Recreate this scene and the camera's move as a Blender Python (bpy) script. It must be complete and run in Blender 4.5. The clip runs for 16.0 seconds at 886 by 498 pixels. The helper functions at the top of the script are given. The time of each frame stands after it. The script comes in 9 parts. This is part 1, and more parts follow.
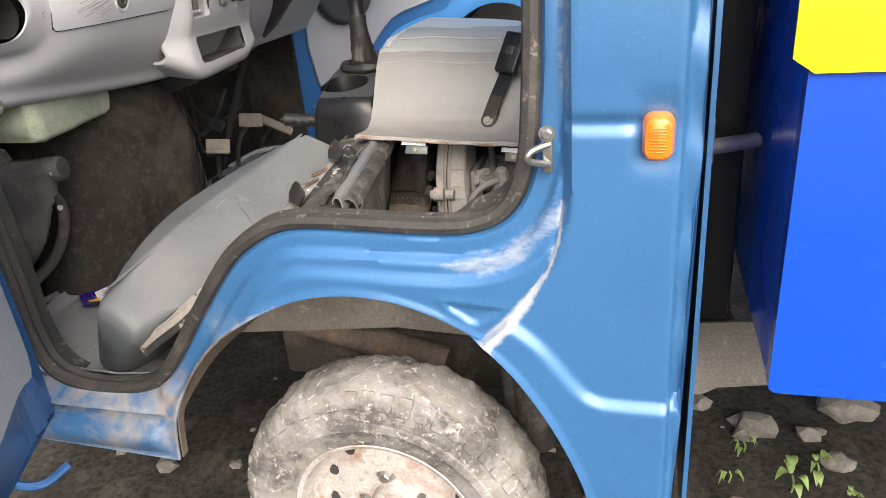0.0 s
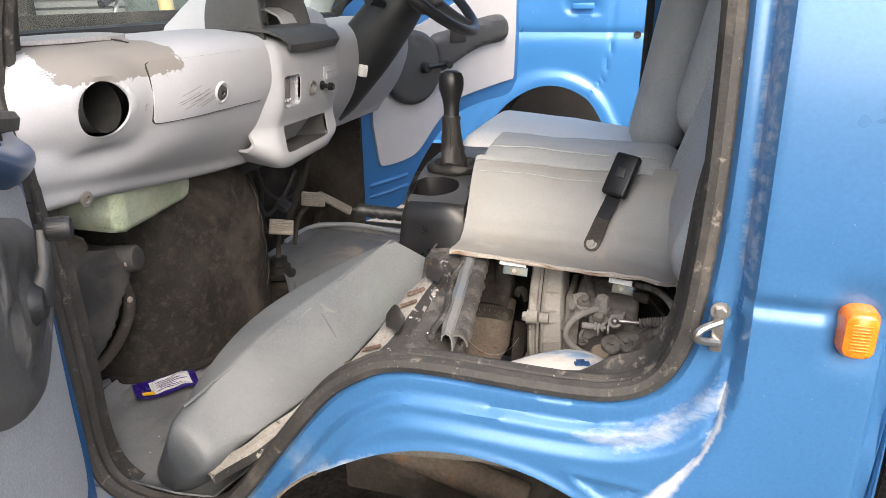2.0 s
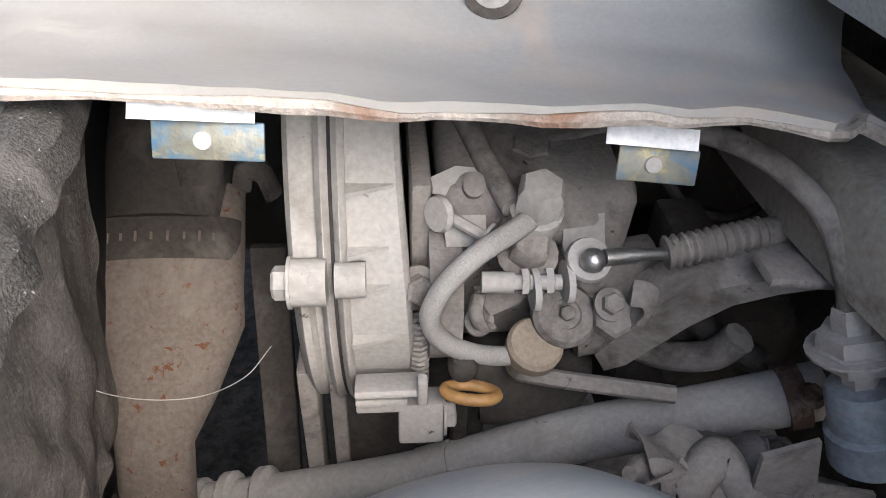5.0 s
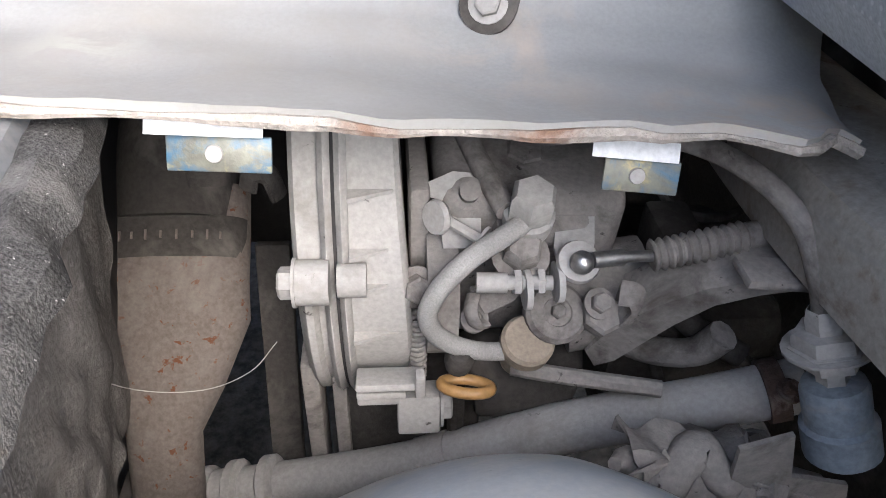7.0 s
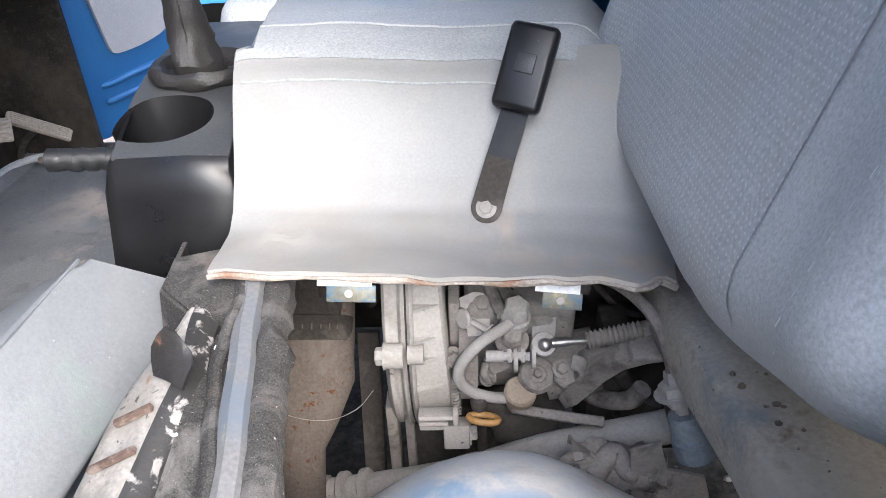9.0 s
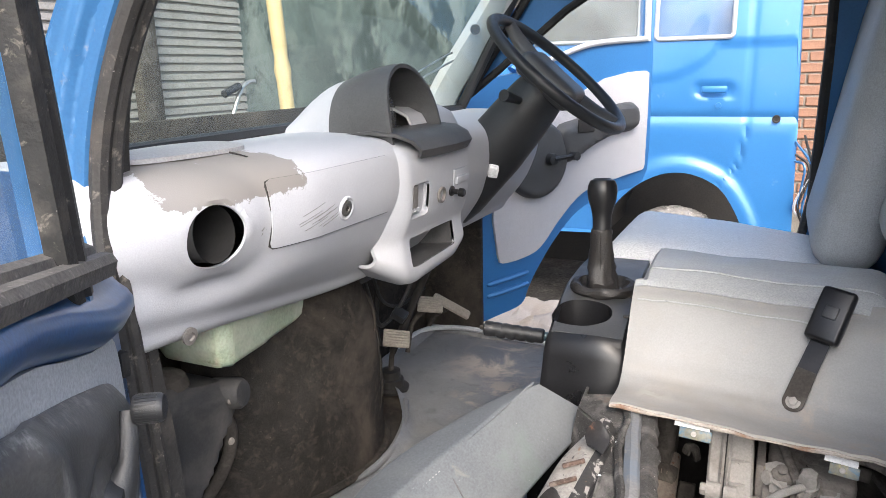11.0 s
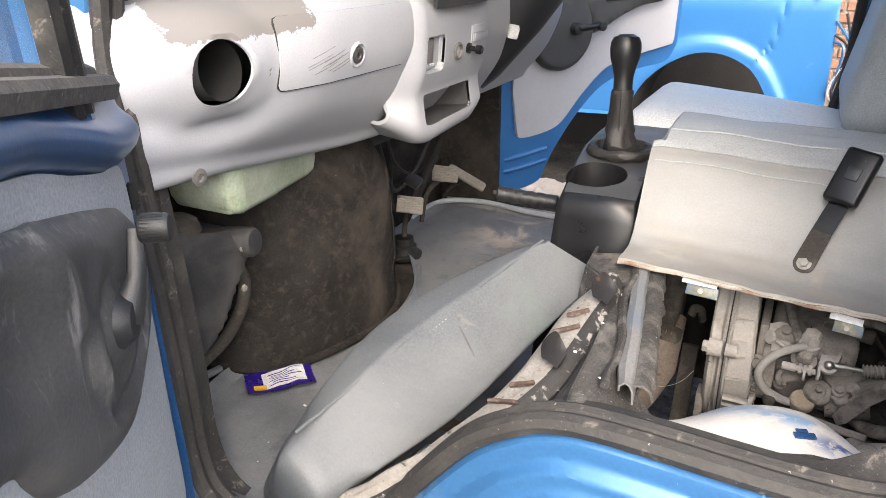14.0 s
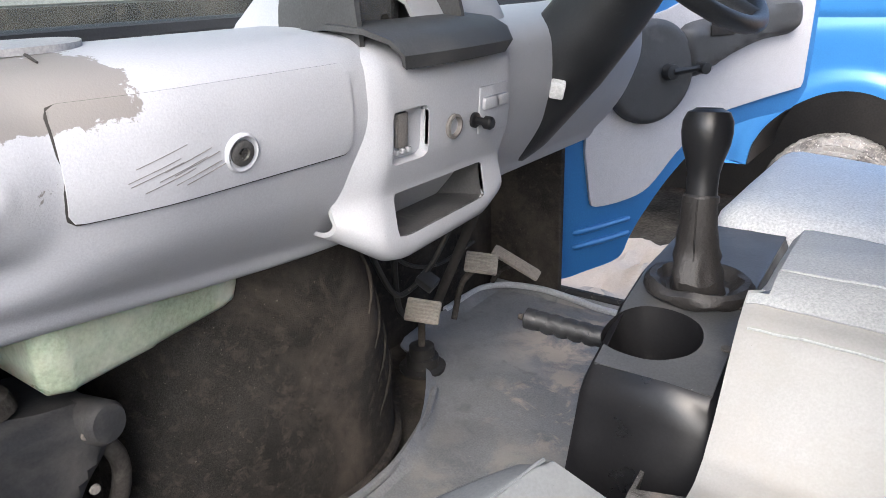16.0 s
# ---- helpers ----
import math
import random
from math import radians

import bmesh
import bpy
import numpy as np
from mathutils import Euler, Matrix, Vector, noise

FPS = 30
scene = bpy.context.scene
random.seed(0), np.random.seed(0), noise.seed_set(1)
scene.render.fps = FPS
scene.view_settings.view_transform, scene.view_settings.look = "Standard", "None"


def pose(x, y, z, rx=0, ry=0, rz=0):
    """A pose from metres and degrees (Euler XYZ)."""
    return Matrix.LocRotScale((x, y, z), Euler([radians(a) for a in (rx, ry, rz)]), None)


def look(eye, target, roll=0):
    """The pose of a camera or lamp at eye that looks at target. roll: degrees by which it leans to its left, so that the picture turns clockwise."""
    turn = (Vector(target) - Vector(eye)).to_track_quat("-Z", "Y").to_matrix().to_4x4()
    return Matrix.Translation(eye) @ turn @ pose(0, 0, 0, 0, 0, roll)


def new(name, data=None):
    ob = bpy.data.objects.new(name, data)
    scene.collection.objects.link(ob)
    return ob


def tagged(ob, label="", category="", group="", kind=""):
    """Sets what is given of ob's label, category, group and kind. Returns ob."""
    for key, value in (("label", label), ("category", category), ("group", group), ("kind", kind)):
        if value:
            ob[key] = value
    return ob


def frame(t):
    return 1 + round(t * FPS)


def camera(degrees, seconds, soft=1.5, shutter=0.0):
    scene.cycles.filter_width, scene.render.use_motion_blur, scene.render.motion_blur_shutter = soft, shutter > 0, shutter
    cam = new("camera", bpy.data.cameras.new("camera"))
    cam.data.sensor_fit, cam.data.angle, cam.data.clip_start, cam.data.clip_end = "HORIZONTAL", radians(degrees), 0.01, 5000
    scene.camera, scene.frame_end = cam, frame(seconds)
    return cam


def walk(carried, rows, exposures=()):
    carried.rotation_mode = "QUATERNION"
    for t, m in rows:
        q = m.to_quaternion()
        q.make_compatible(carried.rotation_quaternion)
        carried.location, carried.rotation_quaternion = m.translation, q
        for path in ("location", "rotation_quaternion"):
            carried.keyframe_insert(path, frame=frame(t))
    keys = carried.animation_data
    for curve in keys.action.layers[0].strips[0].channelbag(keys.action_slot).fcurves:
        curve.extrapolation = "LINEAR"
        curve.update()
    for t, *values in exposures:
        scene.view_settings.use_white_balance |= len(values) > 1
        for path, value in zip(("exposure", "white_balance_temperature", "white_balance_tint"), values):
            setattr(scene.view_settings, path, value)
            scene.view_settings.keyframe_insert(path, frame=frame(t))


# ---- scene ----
cam = camera(63.9, 16.0, soft=0.8)
PATH = [
    (0, (-0.202, -0.785, 1.149), (-0.727, 0.961, 0.326), -5.1),
    (0.5, (-0.221, -0.78, 1.156), (-0.826, 0.943, 0.341), -4.5),
    (1, (-0.284, -0.755, 1.182), (-0.955, 0.966, 0.414), -2.2),
    (1.5, (-0.351, -0.718, 1.217), (-0.969, 1.061, 0.544), -1.3),
    (2, (-0.378, -0.702, 1.232), (-0.938, 1.094, 0.553), -0.6),
    (2.5, (-0.402, -0.649, 1.216), (-0.836, 1.143, 0.439), -1.2),
    (3, (-0.428, -0.392, 1.133), (-0.572, 1.332, 0.129), -0.7),
    (3.5, (-0.488, -0.079, 1.047), (-0.478, 1.468, -0.222), -0.5),
    (4, (-0.526, 0.073, 0.97), (-0.426, 1.608, -0.308), -0.1),
    (4.5, (-0.536, 0.152, 0.918), (-0.39, 1.729, -0.302), 2.2),
    (5, (-0.53, 0.172, 0.914), (-0.378, 1.76, -0.292), 2.1),
    (7.5, (-0.528, 0.151, 0.949), (-0.383, 1.716, -0.288), 2.2),
    (8, (-0.523, 0.087, 1.019), (-0.417, 1.655, -0.218), 0.2),
    (8.5, (-0.513, 0.024, 1.075), (-0.445, 1.605, -0.148), -0.2),
    (9, (-0.501, -0.072, 1.131), (-0.559, 1.622, 0.068), -2.5),
    (9.5, (-0.526, -0.297, 1.196), (-0.808, 1.525, 0.422), -2.0),
    (10, (-0.534, -0.485, 1.229), (-1.152, 1.302, 0.576), 0.0),
    (10.2, (-0.533, -0.519, 1.236), (-1.246, 1.241, 0.61), -0.4),
    (12.3, (-0.522, -0.515, 1.302), (-1.4, 1.253, 0.98), -0.5),
    (12.5, (-0.525, -0.511, 1.298), (-1.405, 1.251, 0.947), -0.1),
    (13, (-0.519, -0.507, 1.267), (-1.384, 1.223, 0.76), 0.4),
    (13.5, (-0.519, -0.509, 1.245), (-1.376, 1.192, 0.633), -0.1),
    (14, (-0.515, -0.519, 1.213), (-1.355, 1.123, 0.439), -0.4),
    (14.5, (-0.51, -0.528, 1.183), (-1.331, 1.059, 0.285), 0.1),
    (15, (-0.529, -0.434, 1.191), (-1.426, 1.145, 0.354), -0.5),
    (15.5, (-0.563, -0.165, 1.207), (-1.592, 1.388, 0.479), -2.4),
    (16, (-0.585, -0.034, 1.214), (-1.706, 1.464, 0.507), -2.0),
]
walk(cam, [(t, look(eye, target, roll)) for t, eye, target, roll in PATH],
     exposures=[(0.0, 0.5, 6500, 10), (1.0, 0.7, 6500, 10), (2.0, 0.65, 6500, 10), (3.5, 0.6, 6500, 10), (4.0, 0.65, 6250, 10), (4.5, 0.95, 6000, 10), (5.0, 1.15, 5900, 10), (7.5, 1.2, 5700, 10), (9.0, 1.2, 5750, 10), (10.0, 1.0, 5900, 10), (12.5, 0.6, 6350, 10), (14.5, 0.97, 6400, 10), (16.0, 0.83, 5950, 10)])

# world: bright overcast sky
from mathutils import geometry
world = bpy.data.worlds.new("sky")
scene.world = world
world.use_nodes = True
_sky = world.node_tree.nodes.new("ShaderNodeTexSky")
_sky.sky_type = "NISHITA"
_sky.sun_disc = False
_sky.sun_elevation = radians(42)
_sky.sun_rotation = radians(153)
_sky.air_density, _sky.dust_density, _sky.ozone_density = 1.0, 6.0, 1.0
world.node_tree.links.new(_sky.outputs[0], world.node_tree.nodes["Background"].inputs[0])
world.node_tree.nodes["Background"].inputs[1].default_value = 0.32
_sun = bpy.data.lights.new("sun", "SUN")
_sun.energy, _sun.angle, _sun.color = 1.4, radians(65), (0.92, 0.97, 1.0)
sun = new("sun", _sun)
sun.matrix_world = look((1.10, -3.4, 3.6), (-0.88, 0.6, 0.6))
scene.view_settings.exposure = 1.55

# ---- materials ----
def surf(name, col, rough=0.6, metal=0.0, var=0.12, scale=9.0, fine=140.0, bump=0.15, coat=0.0,
         patches=(), spec=0.5, fine_amt=0.12, grain=None, trans=0.0, sub=0.0, spots=(), dots=None, wear=None, mott=0.15):
    """A procedural surface: two scales of tone, fine bump, and patches of (colour, scale, low, high, roughness)."""
    m = bpy.data.materials.new(name)
    m.use_nodes = True
    nt = m.node_tree
    N, L = nt.nodes, nt.links
    p = N["Principled BSDF"]
    tc = N.new("ShaderNodeTexCoord")
    def noise_at(sc, det=4.0, ro=0.6, dist=0.0):
        n = N.new("ShaderNodeTexNoise")
        n.inputs["Scale"].default_value, n.inputs["Detail"].default_value = sc, det
        n.inputs["Roughness"].default_value, n.inputs["Distortion"].default_value = ro, dist
        L.new(tc.outputs["Object"], n.inputs["Vector"])
        return n
    def ramp(src, lo, hi, a=0.0, b=1.0):
        r = N.new("ShaderNodeMapRange")
        r.inputs[1].default_value, r.inputs[2].default_value = lo, hi
        r.inputs[3].default_value, r.inputs[4].default_value = a, b
        L.new(src, r.inputs[0])
        return r.outputs[0]
    def mix(fac, a, b, mode="MIX"):
        x = N.new("ShaderNodeMix")
        x.data_type, x.blend_type = "RGBA", mode
        for sock, v in ((x.inputs[0], fac), (x.inputs[6], a), (x.inputs[7], b)):
            if hasattr(v, "links"):
                L.new(v, sock)
            elif isinstance(v, tuple):
                sock.default_value = (*v[:3], 1)
            else:
                sock.default_value = v
        return x.outputs[2]
    big, small = noise_at(scale, 5), noise_at(fine, 3)
    lo, hi = tuple(c * (1 - var) for c in col), tuple(min(1, c * (1 + var)) for c in col)
    c = mix(ramp(big.outputs[0], 0.3, 0.7), lo, hi)
    mid = noise_at(min(fine, max(scale * 5, 38.0)), 6, 0.7)
    c = mix(ramp(mid.outputs[0], 0.42, 0.78, 0.0, mott), c, tuple(v * 0.62 for v in col))
    g = ramp(small.outputs[0], 0.3, 0.7, 1 - fine_amt * 2, 1 + fine_amt)
    gm = N.new("ShaderNodeCombineColor")
    for i in range(3):
        L.new(g, gm.inputs[i])
    c = mix(1.0, c, gm.outputs[0], "MULTIPLY")
    r = ramp(big.outputs[0], 0.3, 0.7, max(0, rough - 0.08), min(1, rough + 0.08))
    for pc, ps, plo, phi, pr in patches:
        k = ramp(noise_at(ps, 8, 0.65, 0.4).outputs[0], plo, phi)
        c = mix(k, c, pc)
        rr = N.new("ShaderNodeMix")
        L.new(k, rr.inputs[0]); L.new(r, rr.inputs[2]); rr.inputs[3].default_value = pr
        r = rr.outputs[0]
    for centre, stretch, radius, pc, ps, plo, phi, pr in spots:
        vm = N.new("ShaderNodeVectorMath"); vm.operation = "SUBTRACT"
        L.new(tc.outputs["Object"], vm.inputs[0]); vm.inputs[1].default_value = centre
        vs = N.new("ShaderNodeVectorMath"); vs.operation = "MULTIPLY"
        L.new(vm.outputs[0], vs.inputs[0]); vs.inputs[1].default_value = stretch
        vl = N.new("ShaderNodeVectorMath"); vl.operation = "LENGTH"
        L.new(vs.outputs[0], vl.inputs[0])
        near = ramp(vl.outputs["Value"], radius, radius * 0.25)
        k = ramp(noise_at(ps, 8, 0.65, 0.5).outputs[0], plo, phi)
        mu = N.new("ShaderNodeMath"); mu.operation = "MULTIPLY"
        L.new(near, mu.inputs[0]); L.new(k, mu.inputs[1])
        c = mix(mu.outputs[0], c, pc)
        rr = N.new("ShaderNodeMix")
        L.new(mu.outputs[0], rr.inputs[0]); L.new(r, rr.inputs[2]); rr.inputs[3].default_value = pr
        r = rr.outputs[0]
    if wear:
        wcol, wscale, amp, soft, wr, wst = wear
        at = N.new("ShaderNodeAttribute")
        at.attribute_name = "wear"
        mp = N.new("ShaderNodeMapping")
        mp.inputs["Scale"].default_value = wst
        L.new(tc.outputs["Object"], mp.inputs["Vector"])
        wn = noise_at(wscale, 9, 0.68, 0.3)
        L.new(mp.outputs[0], wn.inputs["Vector"])
        ma = N.new("ShaderNodeMath"); ma.operation = "MULTIPLY_ADD"
        sb0 = N.new("ShaderNodeMath"); sb0.operation = "SUBTRACT"
        L.new(wn.outputs[0], sb0.inputs[0]); sb0.inputs[1].default_value = 0.5
        L.new(sb0.outputs[0], ma.inputs[0]); ma.inputs[1].default_value = amp
        L.new(at.outputs["Fac"], ma.inputs[2])
        k = ramp(ma.outputs[0], 0.5 - soft, 0.5 + soft)
        c = mix(k, c, wcol)
        rr = N.new("ShaderNodeMix")
        L.new(k, rr.inputs[0]); L.new(r, rr.inputs[2]); rr.inputs[3].default_value = wr
        r = rr.outputs[0]
    if dots:
        freq, dcol = dots
        sc = N.new("ShaderNodeVectorMath"); sc.operation = "SCALE"
        L.new(tc.outputs["Object"], sc.inputs[0]); sc.inputs["Scale"].default_value = freq
        fr = N.new("ShaderNodeVectorMath"); fr.operation = "FRACTION"
        L.new(sc.outputs[0], fr.inputs[0])
        sb = N.new("ShaderNodeVectorMath"); sb.operation = "SUBTRACT"
        L.new(fr.outputs[0], sb.inputs[0]); sb.inputs[1].default_value = (0.5, 0.5, 0.5)
        ml = N.new("ShaderNodeVectorMath"); ml.operation = "MULTIPLY"
        L.new(sb.outputs[0], ml.inputs[0]); ml.inputs[1].default_value = (0, 1, 1)
        le = N.new("ShaderNodeVectorMath"); le.operation = "LENGTH"
        L.new(ml.outputs[0], le.inputs[0])
        c = mix(ramp(le.outputs["Value"], 0.21, 0.12, 0.0, 0.7), c, dcol)
    L.new(c, p.inputs["Base Color"])
    L.new(r, p.inputs["Roughness"])
    p.inputs["Metallic"].default_value = metal
    p.inputs["Specular IOR Level"].default_value = spec
    p.inputs["Coat Weight"].default_value = coat
    p.inputs["Coat Roughness"].default_value = 0.12
    p.inputs["Transmission Weight"].default_value = trans
    p.inputs["Subsurface Weight"].default_value = sub
    h = small.outputs[0]
    if grain:
        v = N.new("ShaderNodeTexVoronoi")
        v.inputs["Scale"].default_value = grain
        L.new(tc.outputs["Object"], v.inputs["Vector"])
        h = v.outputs["Distance"]
    b = N.new("ShaderNodeBump")
    b.inputs["Strength"].default_value, b.inputs["Distance"].default_value = bump, 0.004
    L.new(h, b.inputs["Height"])
    L.new(b.outputs[0], p.inputs["Normal"])
    return m

def glass(name, tint=(0.9, 0.97, 0.95), rough=0.02, dirt=0.0, dcol=(0.5, 0.52, 0.5)):
    m = bpy.data.materials.new(name)
    m.use_nodes = True
    N, L = m.node_tree.nodes, m.node_tree.links
    out = N["Material Output"]
    N.remove(N["Principled BSDF"])
    tr, gl, fr = N.new("ShaderNodeBsdfTransparent"), N.new("ShaderNodeBsdfGlossy"), N.new("ShaderNodeLayerWeight")
    pw, ad = N.new("ShaderNodeMath"), N.new("ShaderNodeMath")
    pw.operation, ad.operation = "POWER", "MULTIPLY_ADD"
    pw.inputs[1].default_value, ad.inputs[1].default_value, ad.inputs[2].default_value = 4.5, 0.8, 0.04
    tr.inputs[0].default_value = (*tint, 1)
    gl.inputs["Roughness"].default_value = rough
    fr.inputs[0].default_value = 0.5
    L.new(fr.outputs["Facing"], pw.inputs[0]); L.new(pw.outputs[0], ad.inputs[0])
    a = N.new("ShaderNodeMixShader")
    L.new(ad.outputs[0], a.inputs[0]); L.new(tr.outputs[0], a.inputs[1]); L.new(gl.outputs[0], a.inputs[2])
    last = a
    if dirt:
        df = N.new("ShaderNodeBsdfDiffuse")
        df.inputs[0].default_value = (*dcol, 1)
        tc, n1, mr = N.new("ShaderNodeTexCoord"), N.new("ShaderNodeTexNoise"), N.new("ShaderNodeMapRange")
        n1.inputs["Scale"].default_value, n1.inputs["Detail"].default_value = 6, 8
        n1.inputs["Roughness"].default_value = 0.7
        L.new(tc.outputs["Object"], n1.inputs["Vector"])
        mr.inputs[1].default_value, mr.inputs[2].default_value = 0.3, 0.8
        mr.inputs[3].default_value, mr.inputs[4].default_value = dirt * 0.2, dirt
        L.new(n1.outputs[0], mr.inputs[0])
        last = N.new("ShaderNodeMixShader")
        L.new(mr.outputs[0], last.inputs[0]); L.new(a.outputs[0], last.inputs[1]); L.new(df.outputs[0], last.inputs[2])
    L.new(last.outputs[0], out.inputs[0])
    return m

M_blue = surf("blue_paint", (0.038, 0.140, 0.325), 0.34, 0.25, 0.08, 3, 260, 0.02, 0.5,
              patches=(((0.30, 0.33, 0.36), 5, 0.62, 0.80, 0.7),), fine_amt=0.045, mott=0.07)
M_blue_dirty = surf("dusty_blue_paint", (0.042, 0.140, 0.310), 0.33, 0.2, 0.08, 2.5, 240, 0.02, 0.5,
    patches=(((0.16, 0.24, 0.36), 60, 0.70, 0.78, 0.7), ((0.30, 0.35, 0.40), 210, 0.69, 0.73, 0.8)), wear=((0.42, 0.44, 0.47), 70, 0.9, 0.22, 0.8, (0.35, 1, 1)),
    spots=(((-1.07, 0, 0.46), (0.6, 0, 1.0), 0.14, (0.34, 0.31, 0.27), 12, 0.42, 0.62, 0.9),
           ((-0.85, 0, 0.60), (0.8, 0, 1.0), 0.12, (0.26, 0.33, 0.42), 10, 0.48, 0.75, 0.8),
           ((-0.92, 0, 0.46), (1.3, 0, 0.6), 0.07, (0.33, 0.29, 0.25), 20, 0.40, 0.55, 0.95),
           ((-1.15, 0, 1.40), (0.7, 0, 0.7), 0.22, (0.22, 0.22, 0.23), 45, 0.60, 0.70, 0.9)), fine_amt=0.045, mott=0.07)
M_blue_dark = surf("scratched_dark_blue_paint", (0.022, 0.085, 0.225), 0.32, 0.2, 0.15, 6, 220, 0.04, 0.3,
                   patches=(((0.25, 0.27, 0.30), 40, 0.66, 0.74, 0.8),))
M_blue2 = surf("light_blue_paint", (0.040, 0.18, 0.44), 0.35, 0.15, 0.06, 3, 260, 0.02, 0.4,
               patches=(((0.30, 0.36, 0.42), 6, 0.66, 0.85, 0.7),), fine_amt=0.045, mott=0.07)
M_cargo = surf("bright_blue_gloss_paint", (0.006, 0.062, 0.48), 0.3, 0.0, 0.05, 2, 200, 0.02, 0.4, fine_amt=0.045, mott=0.07)
M_yellow = surf("yellow_gloss_paint", (0.90, 0.72, 0.0), 0.35, 0.0, 0.04, 3, 200, 0.02, 0.3, fine_amt=0.045, mott=0.07)
M_dash = surf("light_grey_dash_paint", (0.385, 0.395, 0.425), 0.62, 0.0, 0.05, 5, 500, 0.12,
              patches=(((0.31, 0.31, 0.34), 30, 0.68, 0.76, 0.6), ((0.44, 0.435, 0.435), 2.5, 0.50, 0.8, 0.7), ((0.25, 0.24, 0.235), 140, 0.72, 0.75, 0.8)), wear=((0.185, 0.175, 0.166), 60, 2.2, 0.03, 0.65, (1, 1, 1)), fine_amt=0.045, mott=0.07)
M_dashworn = surf("worn_beige_grey_plastic", (0.17, 0.16, 0.152), 0.65, 0.0, 0.1, 20, 400, 0.15)
M_vinyl = surf("pale_grey_vinyl", (0.270, 0.267, 0.260), 0.50, 0.0, 0.07, 7, 420, 0.02,
               patches=(((0.32, 0.285, 0.24), 8, 0.52, 0.80, 0.7), ((0.235, 0.22, 0.20), 3.5, 0.52, 0.72, 0.6), ((0.16, 0.14, 0.12), 160, 0.71, 0.75, 0.8)), fine_amt=0.05, mott=0.12,
               spots=(((-0.52, 0.640, 0.875), (0.30, 1, 1), 0.055, (0.36, 0.31, 0.25), 9, 0.40, 0.66, 0.7), ((-0.47, 0.49, 0.81), (1, 1, 0), 0.07, (0.40, 0.33, 0.27), 16, 0.50, 0.75, 0.75), ((-0.36, 0.44, 0.80), (0.6, 1.2, 0), 0.06, (0.36, 0.29, 0.22), 22, 0.46, 0.66, 0.8), ((-0.66, 0.47, 0.82), (1, 1, 0), 0.03, (0.33, 0.32, 0.29), 30, 0.45, 0.55, 0.7)))
M_vinyl4 = surf("grey_band_vinyl", (0.36, 0.37, 0.37), 0.5, 0.0, 0.06, 7, 420, 0.10, grain=600)
M_vinyl2 = surf("mid_grey_vinyl", (0.42, 0.445, 0.47), 0.5, 0.0, 0.10, 8, 400, 0.10,
                patches=(((0.42, 0.42, 0.41), 5, 0.55, 0.8, 0.75),), grain=500)
M_vinyl3 = surf("dusty_blue_grey_vinyl", (0.090, 0.098, 0.106), 0.42, 0.0, 0.10, 8, 300, 0.06,
                patches=(((0.142, 0.148, 0.150), 4, 0.46, 0.78, 0.7), ((0.105, 0.130, 0.118), 7, 0.60, 0.74, 0.6), ((0.24, 0.21, 0.18), 14, 0.66, 0.78, 0.85), ((0.07, 0.07, 0.07), 120, 0.69, 0.73, 0.7), ((0.30, 0.29, 0.27), 230, 0.69, 0.72, 0.9)))
M_perf = surf("perforated_grey_vinyl", (0.36, 0.38, 0.405), 0.5, 0.0, 0.08, 9, 300, 0.12, dots=(165, (0.52, 0.54, 0.56)),
              patches=(((0.36, 0.36, 0.355), 5, 0.52, 0.8, 0.8),))
M_white_vinyl = surf("white_grey_vinyl", (0.84, 0.84, 0.83), 0.5, 0.0, 0.04, 7, 300, 0.08)
M_black = surf("black_plastic", (0.010, 0.010, 0.011), 0.34, 0.0, 0.25, 12, 300, 0.03,
               patches=(((0.05, 0.049, 0.047), 14, 0.62, 0.85, 0.7), ((0.16, 0.15, 0.14), 190, 0.70, 0.73, 0.9)), spec=0.35)
M_blacknew = surf("matt_black_plastic", (0.020, 0.021, 0.023), 0.45, 0.0, 0.2, 14, 400, 0.12,
                  patches=(((0.065, 0.065, 0.065), 30, 0.64, 0.8, 0.8),))
# near-black colour stands in for the shade inside the vent duct
M_void = surf("duct_shade_black", (0.006, 0.006, 0.006), 0.9)
M_blackbox = surf("dusty_black_box_plastic", (0.026, 0.027, 0.029), 0.7, 0.0, 0.2, 10, 300, 0.1,
                  patches=(((0.10, 0.093, 0.086), 7, 0.5, 0.78, 0.9), ((0.30, 0.27, 0.24), 60, 0.71, 0.75, 1.0)))
# raised base and grey patches paint the sky's sheen along with dust
M_nearblack = surf("scuffed_sky_sheen_plastic", (0.066, 0.066, 0.067), 0.42, 0.0, 0.3, 9, 260, 0.12, wear=((0.22, 0.216, 0.21), 90, 1.8, 0.14, 0.8, (1, 1, 0.12)),
                   patches=(((0.15, 0.145, 0.135), 5, 0.50, 0.75, 0.85), ((0.30, 0.28, 0.25), 45, 0.68, 0.74, 1.0)))
M_cubby = surf("dark_grey_cubby_plastic", (0.07, 0.07, 0.072), 0.6, 0.0, 0.2, 12, 300, 0.1,
               patches=(((0.20, 0.19, 0.18), 14, 0.56, 0.75, 0.9),))
# lighter copy of the console black: light on its top put into the colour
M_contop = surf("lit_dusty_console_plastic", (0.050, 0.051, 0.053), 0.42, 0.0, 0.2, 14, 400, 0.08, patches=(((0.10, 0.098, 0.095), 9, 0.5, 0.75, 0.7), ((0.22, 0.21, 0.20), 190, 0.68, 0.72, 0.9)))
